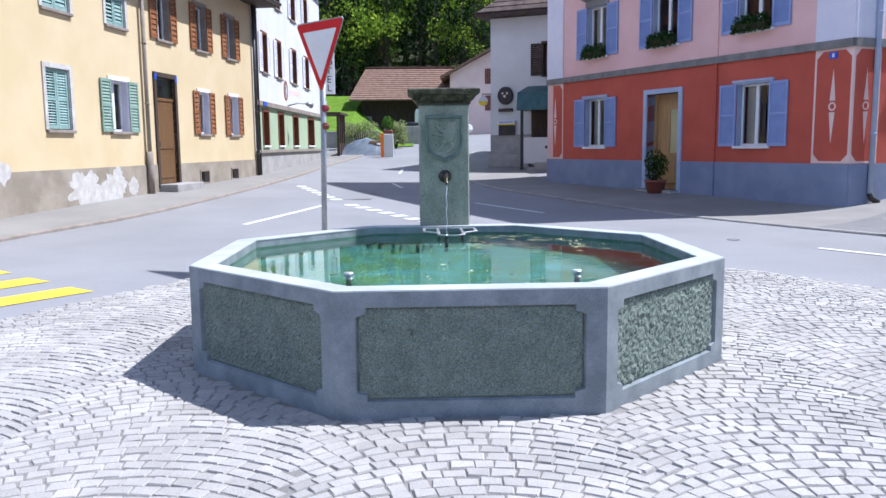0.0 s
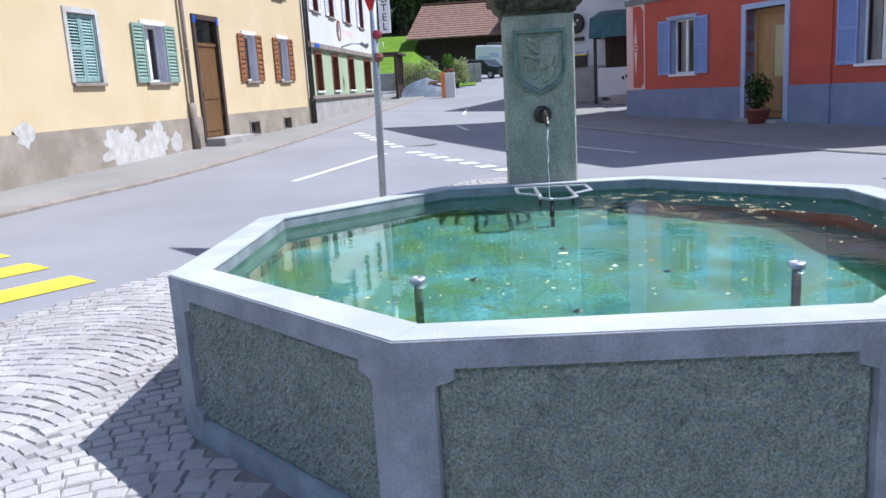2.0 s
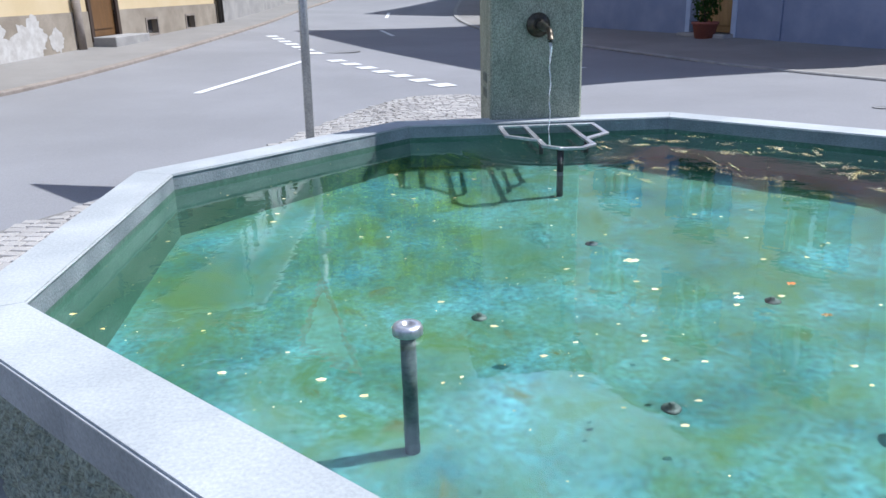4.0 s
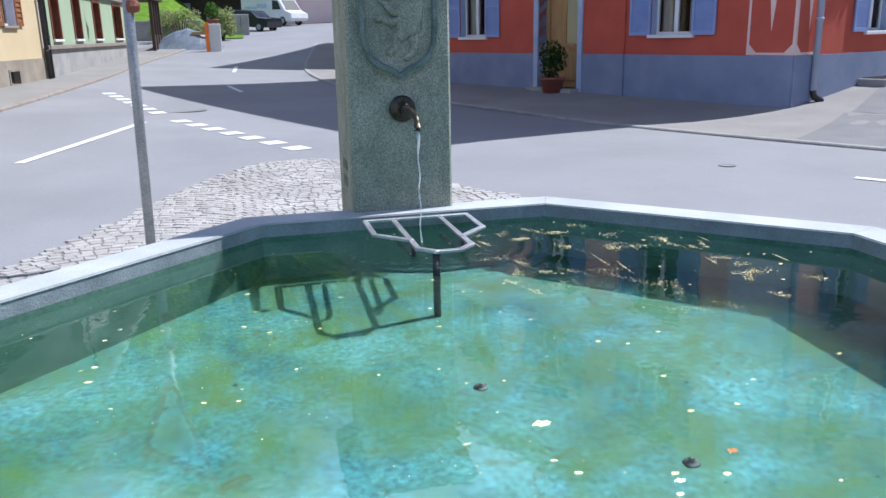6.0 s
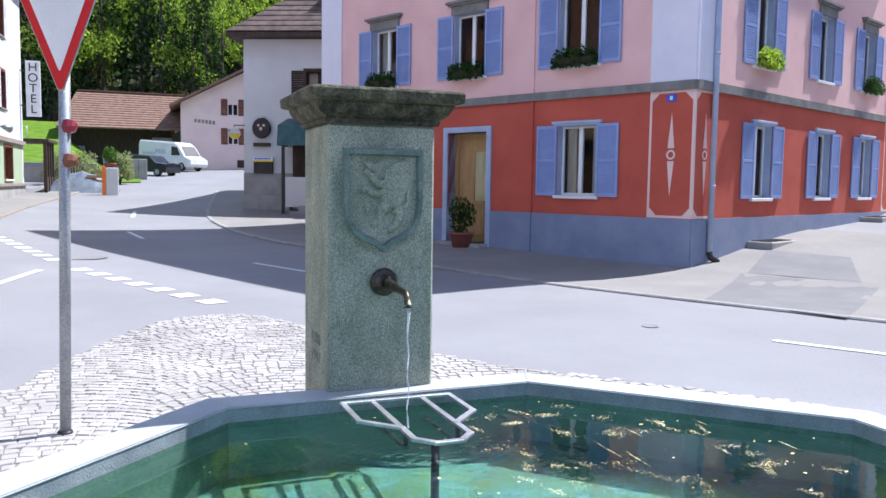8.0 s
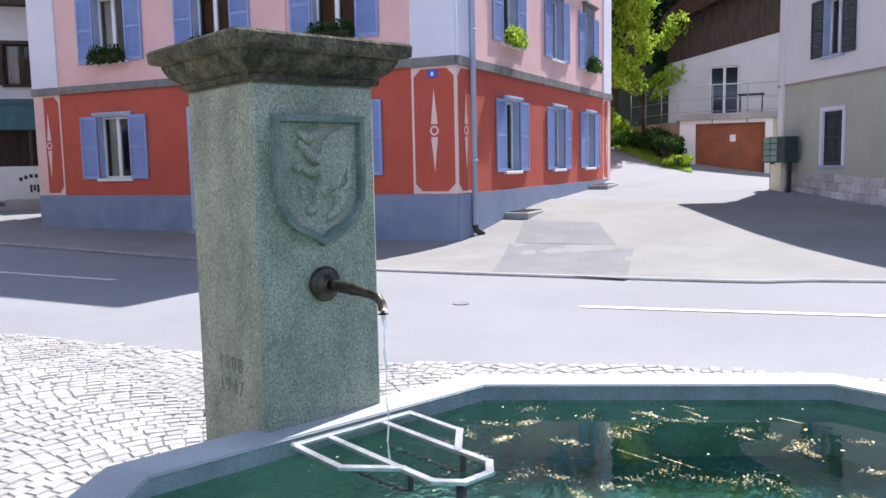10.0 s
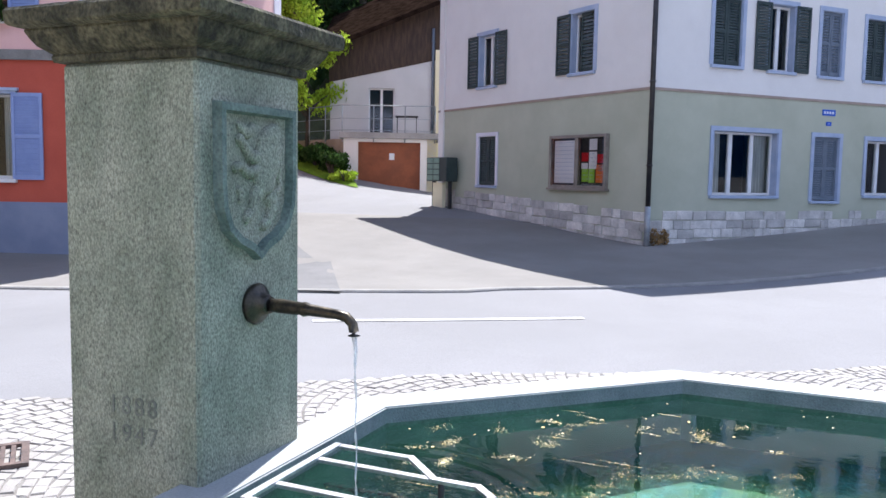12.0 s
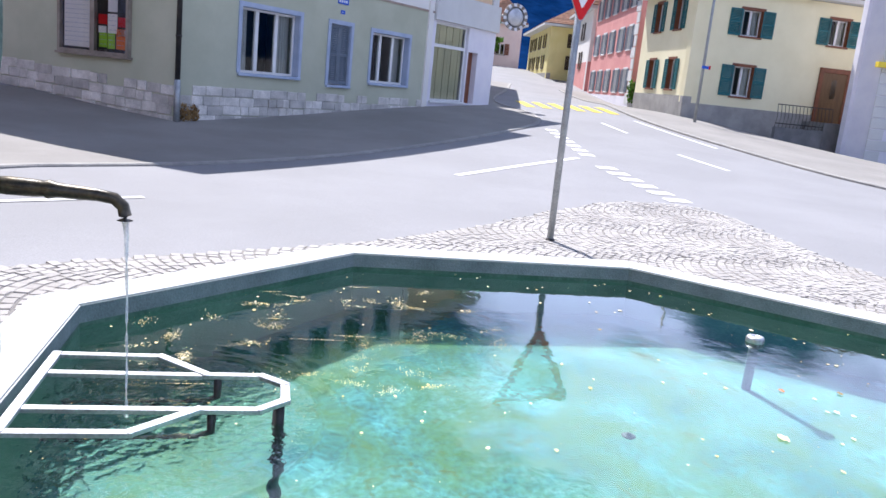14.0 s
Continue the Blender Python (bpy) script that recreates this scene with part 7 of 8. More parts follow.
gp = [(0.09, 7.945), (0.09, 7.67), (0.225, 7.53), (0.225, 7.385), (0.285, 7.32), (0.395, 7.32), (0.455, 7.385), (0.455, 7.53), (0.59, 7.67), (0.59, 7.945)]
for k, (a, b) in enumerate(zip(gp, gp[1:])):
    bar(a, b, z=0.7365 if k % 2 else 0.735)
bar((0.225, 7.55), (0.225, 7.945), z=0.733)
bar((0.455, 7.55), (0.455, 7.945), z=0.733)
bar((0.09, 7.945), (0.59, 7.945), z=0.738)
bm = bmesh.new()
tube(bm, [(0.29, 7.335, FLOOR), (0.29, 7.335, 0.722)], 0.016, 10)
part("leg", bm, "gutter", grate, "dark iron leg standing on the basin floor")
for x in (0.23, 0.45):
    bm = bmesh.new()
    tube(bm, [(x, 7.50, 0.724), (x, 7.50, 0.67), (x, 7.54, 0.64), (x, 7.90, 0.62)], 0.011, 8)
    part("stay", bm, "gutter", grate)

# overflow pipes with perforated heads
for x, y in ((-0.46, 5.47), (1.11, 5.42)):
    t = thing("overflow_pipe", (x, y, FLOOR), "upright steel overflow pipe standing in the water", "pipe", "overflow pipes")
    bm = bmesh.new()
    tube(bm, [(x, y, FLOOR), (x, y, 0.655)], 0.019, 14)
    part("pipe", bm, "pipe_iron", t)
    bm = bmesh.new()
    lathe(bm, [(0.022, 0.652), (0.034, 0.660), (0.037, 0.666), (0.037, 0.684), (0.033, 0.692), (0.014, 0.694), (0.011, 0.686)], (x, y, 0), 22)
    part("head", bm, "steel", t, "bright perforated pipe head")
# small fittings on the basin floor
for x, y in ((0.29, 6.70), (-0.22, 6.13), (0.75, 6.10), (0.23, 5.56)):
    t = thing("floor_nozzle", (x, y, FLOOR), "small metal nozzle on the basin floor", "nozzle", "floor nozzles")
    bm = bmesh.new()
    lathe(bm, [(0.026, FLOOR), (0.026, FLOOR + 0.004), (0.018, FLOOR + 0.008), (0.009, FLOOR + 0.012), (0.009, FLOOR + 0.028), (0.004, FLOOR + 0.032)], (x, y, 0), 12)
    part("body", bm, "pipe_iron", t)
# floating petals and drifting leaves
rp = random.Random(12)
vs, fs = [], []
spots = []
STREAKS = [(rp.uniform(0.5, 1.75), rp.uniform(6.5, 7.85), rp.uniform(0.012, 0.055), rp.uniform(0, 3.1)) for _ in range(46)]
CLUMPS = ((0.95, 7.68, 0.035), (0.76, 7.62, 0.03), (1.43, 6.85, 0.045))
while len(spots) < 4300:
    k = len(spots)
    large = k > 4150
    if large or k % 12 == 0:
        x, y = rp.uniform(-1.4, 2.0), rp.uniform(4.6, 7.9)
    elif k < 700:
        cx_, cy_, sd = CLUMPS[k % 3]
        x, y = cx_ + rp.gauss(0, sd), cy_ + rp.gauss(0, sd * 0.4)
    else:
        cx_, cy_, length_, turn_ = STREAKS[rp.randrange(46)]
        d_ = rp.gauss(0, length_)
        x, y = cx_ + d_ * math.cos(turn_), cy_ + d_ * math.sin(turn_) + rp.gauss(0, 0.020)
    if inside(x, y, inner):
        spots.append((x, y, rp.uniform(0.005, 0.013) if large else rp.uniform(0.001, 0.0034) if rp.random() < 0.99 else rp.uniform(0.004, 0.008)))
for x, y, s in spots:
    a0, n, i = rp.uniform(0, 6.3), rp.randint(4, 6), len(vs)
    for k in range(n):
        a = a0 + 2 * math.pi * k / n
        r = s * rp.uniform(0.6, 1.2)
        vs.append((x + r * math.cos(a), y + r * 0.7 * math.sin(a), WATER + 0.002 + rp.uniform(0, 0.002)))
    fs.append(tuple(range(i, i + n)))
petals = raw("floating_petals", vs, fs, "petal", kind="stuff")
tagged(petals, "pale yellow petals and leaf scraps floating on the water", "petals")

LEAVES = ((0.207, 5.90, 0.022, 0.2, "petal", "large pale yellow leaf floating on the water"), (0.572, 5.66, 0.012, 0.6, "orange", "small orange leaf floating on the water"), (0.395, 5.58, 0.012, 0.1, "poster_paper", "white petal floating on the water"), (0.555, 5.445, 0.013, 1.1, "dry_weed", "brown leaf scrap floating on the water"))
for x, y, size_, turn_, mat_, label in LEAVES:
    bm = bmesh.new()
    rim_ = [bm.verts.new((x + size_ * k * math.cos(a + turn_), y + size_ * 0.62 * k * math.sin(a + turn_), WATER + 0.003 + 0.003 * (q % 2))) for q, (a, k) in enumerate([(2 * math.pi * i / 12, 1.0 if i % 3 else 1.25) for i in range(12)])]
    centre_ = bm.verts.new((x, y, WATER + 0.002))
    for q in range(12):
        bm.faces.new((rim_[q], rim_[(q + 1) % 12], centre_))
    solo("fallen_leaf", bm, mat_, label, "leaf", group="leaves on the water")


# give-way signs
def give_way(x, y, face, lean, lamps, top=2.72):
    """Pole, triangular plate with red border; face: the heading of its front, in degrees."""
    z = gz(x, y)
    t = thing("give_way_sign", (x, y, z), "white and red give-way triangle on a galvanised pole", "road sign", "give-way signs")
    bm = bmesh.new()
    tube(bm, [(x, y, z - 0.1), (x + lean, y, z + top + 0.25)], 0.036, 14)
    part("pole", bm, "galv", t)
    bm = bmesh.new()
    tube(bm, [(x, y, z), (x, y, z + 0.03)], [0.055, 0.045], 14)
    part("pole_collar", bm, "gutter", t)
    m = Matrix.Translation((x + lean, y, z + top)) @ Matrix.Rotation(radians(face), 4, "Z")
    s = 0.445

    def tri_(k, y0, y1, r=0.035):
        pts = []
        for cx, cz, a0 in ((-s * k, 0.37 * k, 90), (0, -0.43 * k, 210), (s * k, 0.37 * k, -30)):
            for i in range(5):
                a = radians(a0 + 30 * i)
                pts.append((cx + r * math.cos(a), cz + r * math.sin(a)))
        b = bmesh.new()
        f0 = [b.verts.new(m @ Vector((px, y0, pz))) for px, pz in pts]
        f1 = [b.verts.new(m @ Vector((px, y1, pz))) for px, pz in pts]
        b.faces.new(f0)
        b.faces.new(f1[::-1])
        for i in range(len(pts)):
            b.faces.new((f0[i], f1[i], f1[(i + 1) % len(pts)], f0[(i + 1) % len(pts)]))
        return b

    plate = part("plate", tri_(1.0, -0.046, -0.040), "galv", t)
    part("red_border", tri_(0.96, -0.0485, -0.047), "red_sign", plate)
    part("white_field", tri_(0.735, -0.051, -0.0495, 0.012), "white_sign", plate)
    for h in ((2.03, 1.81) if lamps else ()):
        bm = bmesh.new()
        lathe(bm, [(0.022, -0.015), (0.046, 0.0), (0.052, 0.03), (0.042, 0.06), (0.018, 0.075)], (0, 0, 0), 6, "y")
        bmesh.ops.transform(bm, matrix=Matrix.Translation((x + 0.045, y - 0.02, h)) @ Matrix.Rotation(radians(70), 4, "Z"), verts=bm.verts)
        for face_ in bm.faces:
            face_.smooth = False
        part("reflector", bm, "reflector" if h > 1.9 else "redwood", t, "dark red hexagonal reflector")
    return t


give_way(-1.18, 10.38, -47.0, 0.06, True)
give_way(6.45, 4.40, -78.0, 0.02, False, 2.78)

# notice board on the olive house
F, LEN = GF, GLEN
nb = thing("notice_board", F @ Vector((LEN - 2.15, -0.1, 2.0)), "wooden-framed glass notice board with coloured papers", "notice board")
u0, u1, z0, z1 = LEN - 3.18, LEN - 1.18, 1.42, 2.68
bm = bmesh.new()
for a, b, c, d in ((u0, u0 + 0.07, z0, z1), (u1 - 0.07, u1, z0, z1), (u0 + 0.07, u1 - 0.07, z0, z0 + 0.07), (u0 + 0.07, u1 - 0.07, z1 - 0.07, z1), ((u0 + u1) / 2 - 0.06, (u0 + u1) / 2 + 0.06, z0 + 0.07, z1 - 0.07)):
    box(bm, a, b, -0.12, 0.0, c, d, F, 0.006)
box(bm, u0 - 0.04, u1 + 0.04, -0.15, 0.0, z0 - 0.05, z0, F, 0.006)
part("frame", bm, "stone_sill", nb)
bm = bmesh.new()
box(bm, u0 + 0.07, u1 - 0.07, -0.02, -0.004, z0 + 0.07, z1 - 0.07, F)
part("backboard", bm, "black", nb)
rb = random.Random(2)
mid = (u0 + u1) / 2
sheets = [(u0 + 0.12, mid - 0.10, z0 + 0.12, z1 - 0.12, "poster_paper")]
sheets += [(mid + 0.36, mid + 0.62, z1 - 0.36, z1 - 0.10, "poster_paper"), (mid + 0.10, mid + 0.34, z1 - 0.62, z1 - 0.42, "red_sign"), (mid + 0.36, mid + 0.62, z1 - 0.80, z1 - 0.40, "poster_paper"), (mid + 0.64, mid + 0.86, z1 - 0.66, z1 - 0.46, "red_sign"),
           (mid + 0.12, mid + 0.34, z0 + 0.16, z0 + 0.46, "lime"), (mid + 0.36, mid + 0.56, z0 + 0.14, z0 + 0.46, "lime"), (mid + 0.60, mid + 0.86, z0 + 0.14, z0 + 0.56, "orange"), (mid + 0.10, mid + 0.32, z1 - 0.80, z1 - 0.66, "poster_paper"), (mid + 0.66, mid + 0.86, z1 - 0.84, z1 - 0.70, "poster_paper")]
for a, b, c, d, mat_ in sheets:
    bm = bmesh.new()
    box(bm, a, b, -0.026, -0.021, c, d, F)
    sheet = part("paper", bm, mat_, nb)
    bm = bmesh.new()
    n = int((d - c) / 0.10)
    for i in range(n):
        z = d - 0.05 - 0.095 * i
        k = a + 0.03
        while k < b - 0.05:
            w = rb.uniform(0.03, 0.12)
            box(bm, k, min(k + w, b - 0.02), -0.0275, -0.0262, z, z + 0.009, F)
            k += w + 0.03
    if n > 2:
        part("print_bars", bm, "blue_frame", sheet)
    else:
        bm.free()
for a, b in ((u0 + 0.07, mid - 0.06), (mid + 0.06, u1 - 0.07)):
    pane("pane", F, a, b, -0.10, z0 + 0.07, z1 - 0.07, nb, material="clear_glass")
# mailbox stand
mb = thing("mailbox_stand", F @ Vector((0.5, -0.4, 0.8)), "dark green letterbox stand with pale slots on posts", "mailbox")
bm = bmesh.new()
box(bm, 0.25, 1.35, -0.55, -0.15, 1.50, 2.20, F, 0.02)
part("body", bm, "black_green", mb)
for i in range(2):
    for j in range(4):
        bm = bmesh.new()
        box(bm, 0.30 + i * 0.36, 0.62 + i * 0.36, -0.565, -0.55, 1.54 + j * 0.165, 1.68 + j * 0.165, F, 0.006)
        d = part("letter_flap", bm, "green_shutter", mb)
for u in (0.35, 1.22):
    bm = bmesh.new()
    box(bm, u, u + 0.07, -0.4, -0.3, 0.6, 1.5, F)
    part("post", bm, "black", mb)
bm = bmesh.new()
box(bm, 0.42, 0.95, -0.42, -0.30, 0.6, 1.46, F)
part("backing_panel", bm, "pale_yellow", mb)
# convex mirror at the shop corner
mr = thing("traffic_mirror", FS @ Vector((14.0, -0.4, 4.0)), "round convex traffic mirror with a worn pale rim", "mirror")
MC = FS @ Vector((14.15, -0.45, 4.0))
MM = Matrix.Translation(MC) @ Matrix.Rotation(radians(-80), 4, "Z")
bm = bmesh.new()
lathe(bm, [(0.02, 0.10), (0.14, 0.09), (0.26, 0.06), (0.35, 0.02)], (0, 0, 0), 28, "y")
bmesh.ops.transform(bm, matrix=MM, verts=bm.verts)
part("glass", bm, "steel", mr)
for i in range(24):
    bm = bmesh.new()
    a0, a1 = 2 * math.pi * i / 24, 2 * math.pi * (i + 1) / 24
    vs_ = [bm.verts.new(MM @ Vector((r * math.cos(a), -yy, r * math.sin(a)))) for yy in (0.0, 0.05) for r, a in ((0.35, a0), (0.46, a0), (0.46, a1), (0.35, a1))]
    for q in ((0, 1, 2, 3), (4, 7, 6, 5), (0, 4, 5, 1), (1, 5, 6, 2), (2, 6, 7, 3), (3, 7, 4, 0)):
        bm.faces.new([vs_[k] for k in q])
    part("rim_segment", bm, "stone_sill" if i % 2 else "white_sign", mr)
bm = bmesh.new()
tube(bm, [MC + Vector((0.02, 0.05, 0)), FS @ Vector((13.7, 0.0, 4.0))], 0.03, 8)
part("arm", bm, "galv", mr)


# potted plants and shrubs
def pot_plant(x, y, z, pot_r, pot_h, crown, n, leaf_s, seed, mat_, label, group=""):
    t = thing("potted_plant", (x, y, z), label, "potted plant", group)
    bm = bmesh.new()
    lathe(bm, [(pot_r * 0.72, z), (pot_r * 0.95, z + pot_h * 0.85), (pot_r * 1.05, z + pot_h * 0.86), (pot_r * 1.05, z + pot_h), (pot_r * 0.9, z + pot_h), (pot_r * 0.85, z + pot_h * 0.9)], (x, y, 0), 18)
    part("pot", bm, "terracotta", t)
    bm = bmesh.new()
    for i in range(5):
        a = i * 1.3
        tube(bm, [(x, y, z + pot_h * 0.9), (x + 0.3 * crown[0] * math.cos(a), y + 0.3 * crown[1] * math.sin(a), z + pot_h + crown[2] * 0.6), (x + 0.8 * crown[0] * math.cos(a), y + 0.8 * crown[1] * math.sin(a), z + pot_h + crown[2] * 1.3)], [0.015, 0.01, 0.004], 5)
    part("stem_cluster", bm, "bark", t)
    v, f = leaf_heap((x, y, z + pot_h + crown[2] * 0.85), crown, n, leaf_s, seed)
    raw("leaves", v, f, mat_, t)


FR, LR = fmat(RED_L, RED_C), math.dist(RED_L, RED_C)
p = FR @ Vector((LR - 5.9, -0.40, 0))
pot_plant(p.x, p.y, 0.10, 0.30, 0.40, (0.36, 0.36, 0.48), 520, 0.09, 21, "leaf_box", "bushy green plant in a terracotta pot by the red house door")
pot_plant(-1.5, 47.5, gz(-1.5, 47.5) + 0.9, 0.3, 0.4, (0.35, 0.35, 0.45), 420, 0.12, 22, "leaf_mid", "dark green shrub in a terracotta pot on a wall")


def shrub(name, x, y, size, n, leaf_s, seed, mat_, label):
    t = thing(name, (x, y, gz(x, y)), label, "shrub")
    bm = bmesh.new()
    r = random.Random(seed)
    for i in range(7):
        a = r.uniform(0, 6.3)
        d = r.uniform(0.2, 0.7)
        tube(bm, [(x, y, gz(x, y) - 0.1), (x + d * 0.5 * size[0] * math.cos(a), y + d * 0.5 * size[1] * math.sin(a), gz(x, y) + size[2] * 0.8), (x + d * size[0] * math.cos(a), y + d * size[1] * math.sin(a), gz(x, y) + size[2] * 1.5)], [0.05, 0.03, 0.01], 5)
    part("stem_cluster", bm, "bark", t)
    vs_, fs_ = [], []
    for i in range(9):
        c = (x + r.uniform(-0.7, 0.7) * size[0], y + r.uniform(-0.7, 0.7) * size[1], gz(x, y) + size[2] * r.uniform(0.5, 1.5))
        a, b = leaf_heap(c, (size[0] * 0.42, size[1] * 0.42, size[2] * 0.42), n // 9, leaf_s, seed * 31 + i)
        fs_ += [tuple(k + len(vs_) for k in f) for f in b]
        vs_ += a
    raw("leaves", vs_, fs_, mat_, t)


shrub("flowering_shrub", -3.2, 50.0, (1.7, 1.0, 1.0), 2600, 0.13, 41, "leaf_pale", "pale blossoming shrub beside the road")
shrub("flowering_shrub", -1.1, 51.0, (0.8, 0.8, 1.0), 1300, 0.13, 43, "leaf_pale", "pale blossoming shrub beside the road")
shrub("bush", 25.9, 26.3, (1.0, 0.8, 0.75), 2200, 0.14, 44, "leaf", "fresh yellow-green bush at the foot of a tree")
shrub("bush", 25.2, 25.0, (0.9, 0.7, 0.45), 1600, 0.13, 48, "leaf_mid", "low green ground cover on the bank")
shrub("bush", 25.0, 23.6, (0.8, 1.0, 0.75), 2200, 0.13, 49, "leaf_box", "dark green bush before the stained retaining wall")
shrub("bush", 23.9, 21.6, (0.35, 0.6, 0.30), 900, 0.11, 50, "leaf", "fresh yellow-green plants along the bank edge")
shrub("bush", 24.5, 22.5, (0.5, 0.7, 0.55), 1300, 0.12, 45, "leaf_box", "dark green bush beside the garage corner")


x, y, _ = F @ Vector((LEN + 0.05, -0.12, 0))
for i, (dx, dy) in enumerate(((0.25, -0.18), (0.42, -0.35))):
    v, f = leaf_heap((x + dx, y + dy, gz(x, y) + 0.20), (0.16, 0.16, 0.20), 260, 0.07, 70 + i)
    tagged(raw("dry_weeds", v, f, "dry_weed"), "tuft of dry brown weeds beside the house base", "weeds")


def tree(x, y, h, w, n, leaf_s, seed, mat_, label):
    z = gz(x, y)
    t = thing("tree", (x, y, z), label, "tree")
    r = random.Random(seed)
    bm = bmesh.new()
    tube(bm, [(x, y, z - 0.2), (x + 0.05, y, z + h * 0.3), (x - 0.05, y + 0.05, z + h * 0.6), (x, y, z + h * 0.95)], [0.02 * h, 0.014 * h, 0.009 * h, 0.02], 9)
    ends = []
    for i in range(16):
        f = r.uniform(0.22, 0.9)
        a = r.uniform(0, 6.3)
        d = w * r.uniform(0.5, 1.0) * (1.15 - 0.8 * abs(f - 0.45))
        e = Vector((x + d * math.cos(a), y + d * math.sin(a), z + h * (f + 0.08 + 0.1 * r.random())))
        b = Vector((x, y, z + h * f * 0.85))
        tube(bm, [b, b.lerp(e, 0.5) + Vector((0, 0, 0.1)), e], [0.006 * h, 0.004 * h, 0.008], 6)
        ends += [b.lerp(e, 0.55), b.lerp(e, 0.8), e]
    part("trunk", bm, "bark", t)
    vs_, fs_ = [], []
    for i, c in enumerate(ends):
        k = w * r.uniform(0.16, 0.32)
        a, b = leaf_heap(c, (k, k, k * 0.8), n // len(ends), leaf_s, seed * 50 + i)
        fs_ += [tuple(q + len(vs_) for q in f) for f in b]
        vs_ += a
    raw("crown", vs_, fs_, mat_, t)


tree(26.6, 26.4, 9.8, 2.3, 13000, 0.17, 61, "leaf", "spring-green broadleaf tree beside the red house")
tree(26.3, 24.8, 7.4, 1.9, 8000, 0.16, 62, "leaf", "young spring-green tree beside the garage")
tree(25.2, 29.5, 10.5, 3.0, 9000, 0.22, 64, "leaf_wood", "green broadleaf tree above the bank")
tree(84.0, -14.2, 4.6, 1.3, 1600, 0.25, 63, "leaf_mid", "green tree far up the climbing street")
shrub("climbing_shrub", 37.6, -10.8, (0.7, 0.5, 1.0), 700, 0.18, 47, "leaf_mid", "dark green climbing shrub between two houses")

# sign pole by the pale yellow house
sp_ = thing("street_pole", (26.4, -8.0, gz(26.4, -8.0)), "slim grey pole with a small red and blue sign", "street pole")
bm = bmesh.new()
z = gz(26.4, -8.0)
tube(bm, [(26.4, -8.0, z), (26.4, -8.0, z + 7.5)], [0.06, 0.04], 10)
part("pole", bm, "galv", sp_)
bm = bmesh.new()
box(bm, 26.30, 26.33, -8.17, -7.90, z + 2.02, z + 2.12)
part("arrow_sign", bm, "blue_sign", sp_)
bm = bmesh.new()
box(bm, 26.30, 26.33, -8.24, -8.175, z + 2.00, z + 2.14)
part("sign_tip", bm, "red_sign", sp_)


# drain grate in the setts behind the pillar
dg = thing("drain_grate", (1.3, 10.68, 0.02), "rust-brown iron drain grate set in the cobbles", "drain grate")
DM = Matrix.Translation((1.3, 10.68, gz(1.3, 10.68) + 0.004)) @ Matrix.Rotation(radians(-40), 4, "Z")
bm = bmesh.new()
for a, b, c, d in ((-0.24, 0.24, -0.2, -0.16), (-0.24, 0.24, 0.16, 0.2), (-0.24, -0.2, -0.16, 0.16), (0.2, 0.24, -0.16, 0.16)):
    box(bm, a, b, c, d, 0, 0.03, DM)
part("frame", bm, "old_iron", dg)
for i in range(7):
    bm = bmesh.new()
    box(bm, -0.19 + i * 0.056, -0.165 + i * 0.056, -0.16, 0.16, 0.0, 0.027, DM)
    part("bar", bm, "old_iron", dg)


# vehicles up the street
def wheel(t, x, y, z, r, w):
    bm = bmesh.new()
    lathe(bm, [(r * 0.6, -w / 2), (r * 0.95, -w / 2), (r, -w / 3), (r, w / 3), (r * 0.95, w / 2), (r * 0.6, w / 2)], (x, y, z), 20, "y")
    wh_ = part("wheel", bm, "rubber", t)
    bm = bmesh.new()
    lathe(bm, [(r * 0.62, -w / 2 - 0.01), (r * 0.5, 0.0), (r * 0.62, w / 2 + 0.01)], (x, y, z), 16, "y")
    part("rim", bm, "galv", wh_)


def vehicle(name, x, y, z, length, profile, wide, colour, glasses, wheels, r, label, category):
    """A body drawn by its side outline and widened, with rounded shoulders; wheels, panes and lamps are parts."""
    t = thing(name, (x, y, z), label, category)
    bm = bmesh.new()
    rows = []
    for k, (dy, sc) in enumerate(((0, 0.94), (0.10, 1.0), (wide - 0.10, 1.0), (wide, 0.94))):
        rows.append([bm.verts.new((x + px, y + dy, z + 0.25 + (pz - 0.25) * sc)) for px, pz in profile])
    for a, b in zip(rows, rows[1:]):
        for i in range(len(profile)):
            bm.faces.new((a[i], a[(i + 1) % len(profile)], b[(i + 1) % len(profile)], b[i]))
    bm.faces.new(rows[0])
    bm.faces.new(rows[-1][::-1])
    part("body", bm, colour, t)
    for pts in glasses:
        bm = bmesh.new()
        bm.faces.new([bm.verts.new((x + px, y - 0.012, z + pz)) for px, pz in pts])
        bm.faces.new([bm.verts.new((x + px, y + wide + 0.012, z + pz)) for px, pz in pts])
        part("window", bm, "black", t)
    for wx in wheels:
        wheel(t, x + wx, y + 0.08, z + r, r, 0.2)
        wheel(t, x + wx, y + wide - 0.08, z + r, r, 0.2)
    return t


VZ = 2.52
van = vehicle("van", 0.10, 68.5, VZ, 5.9, [(0, 0.35), (5.8, 0.35), (5.95, 0.6), (5.9, 1.0), (5.2, 1.25), (4.55, 2.05), (4.0, 2.35), (0.1, 2.45), (0.0, 2.2)], 2.0, "car_white",
              [[(3.75, 1.25), (4.75, 1.28), (4.4, 1.95), (3.75, 2.0)]], (1.1, 4.9), 0.36, "white delivery van parked on the sloping street", "van")
bm = bmesh.new()
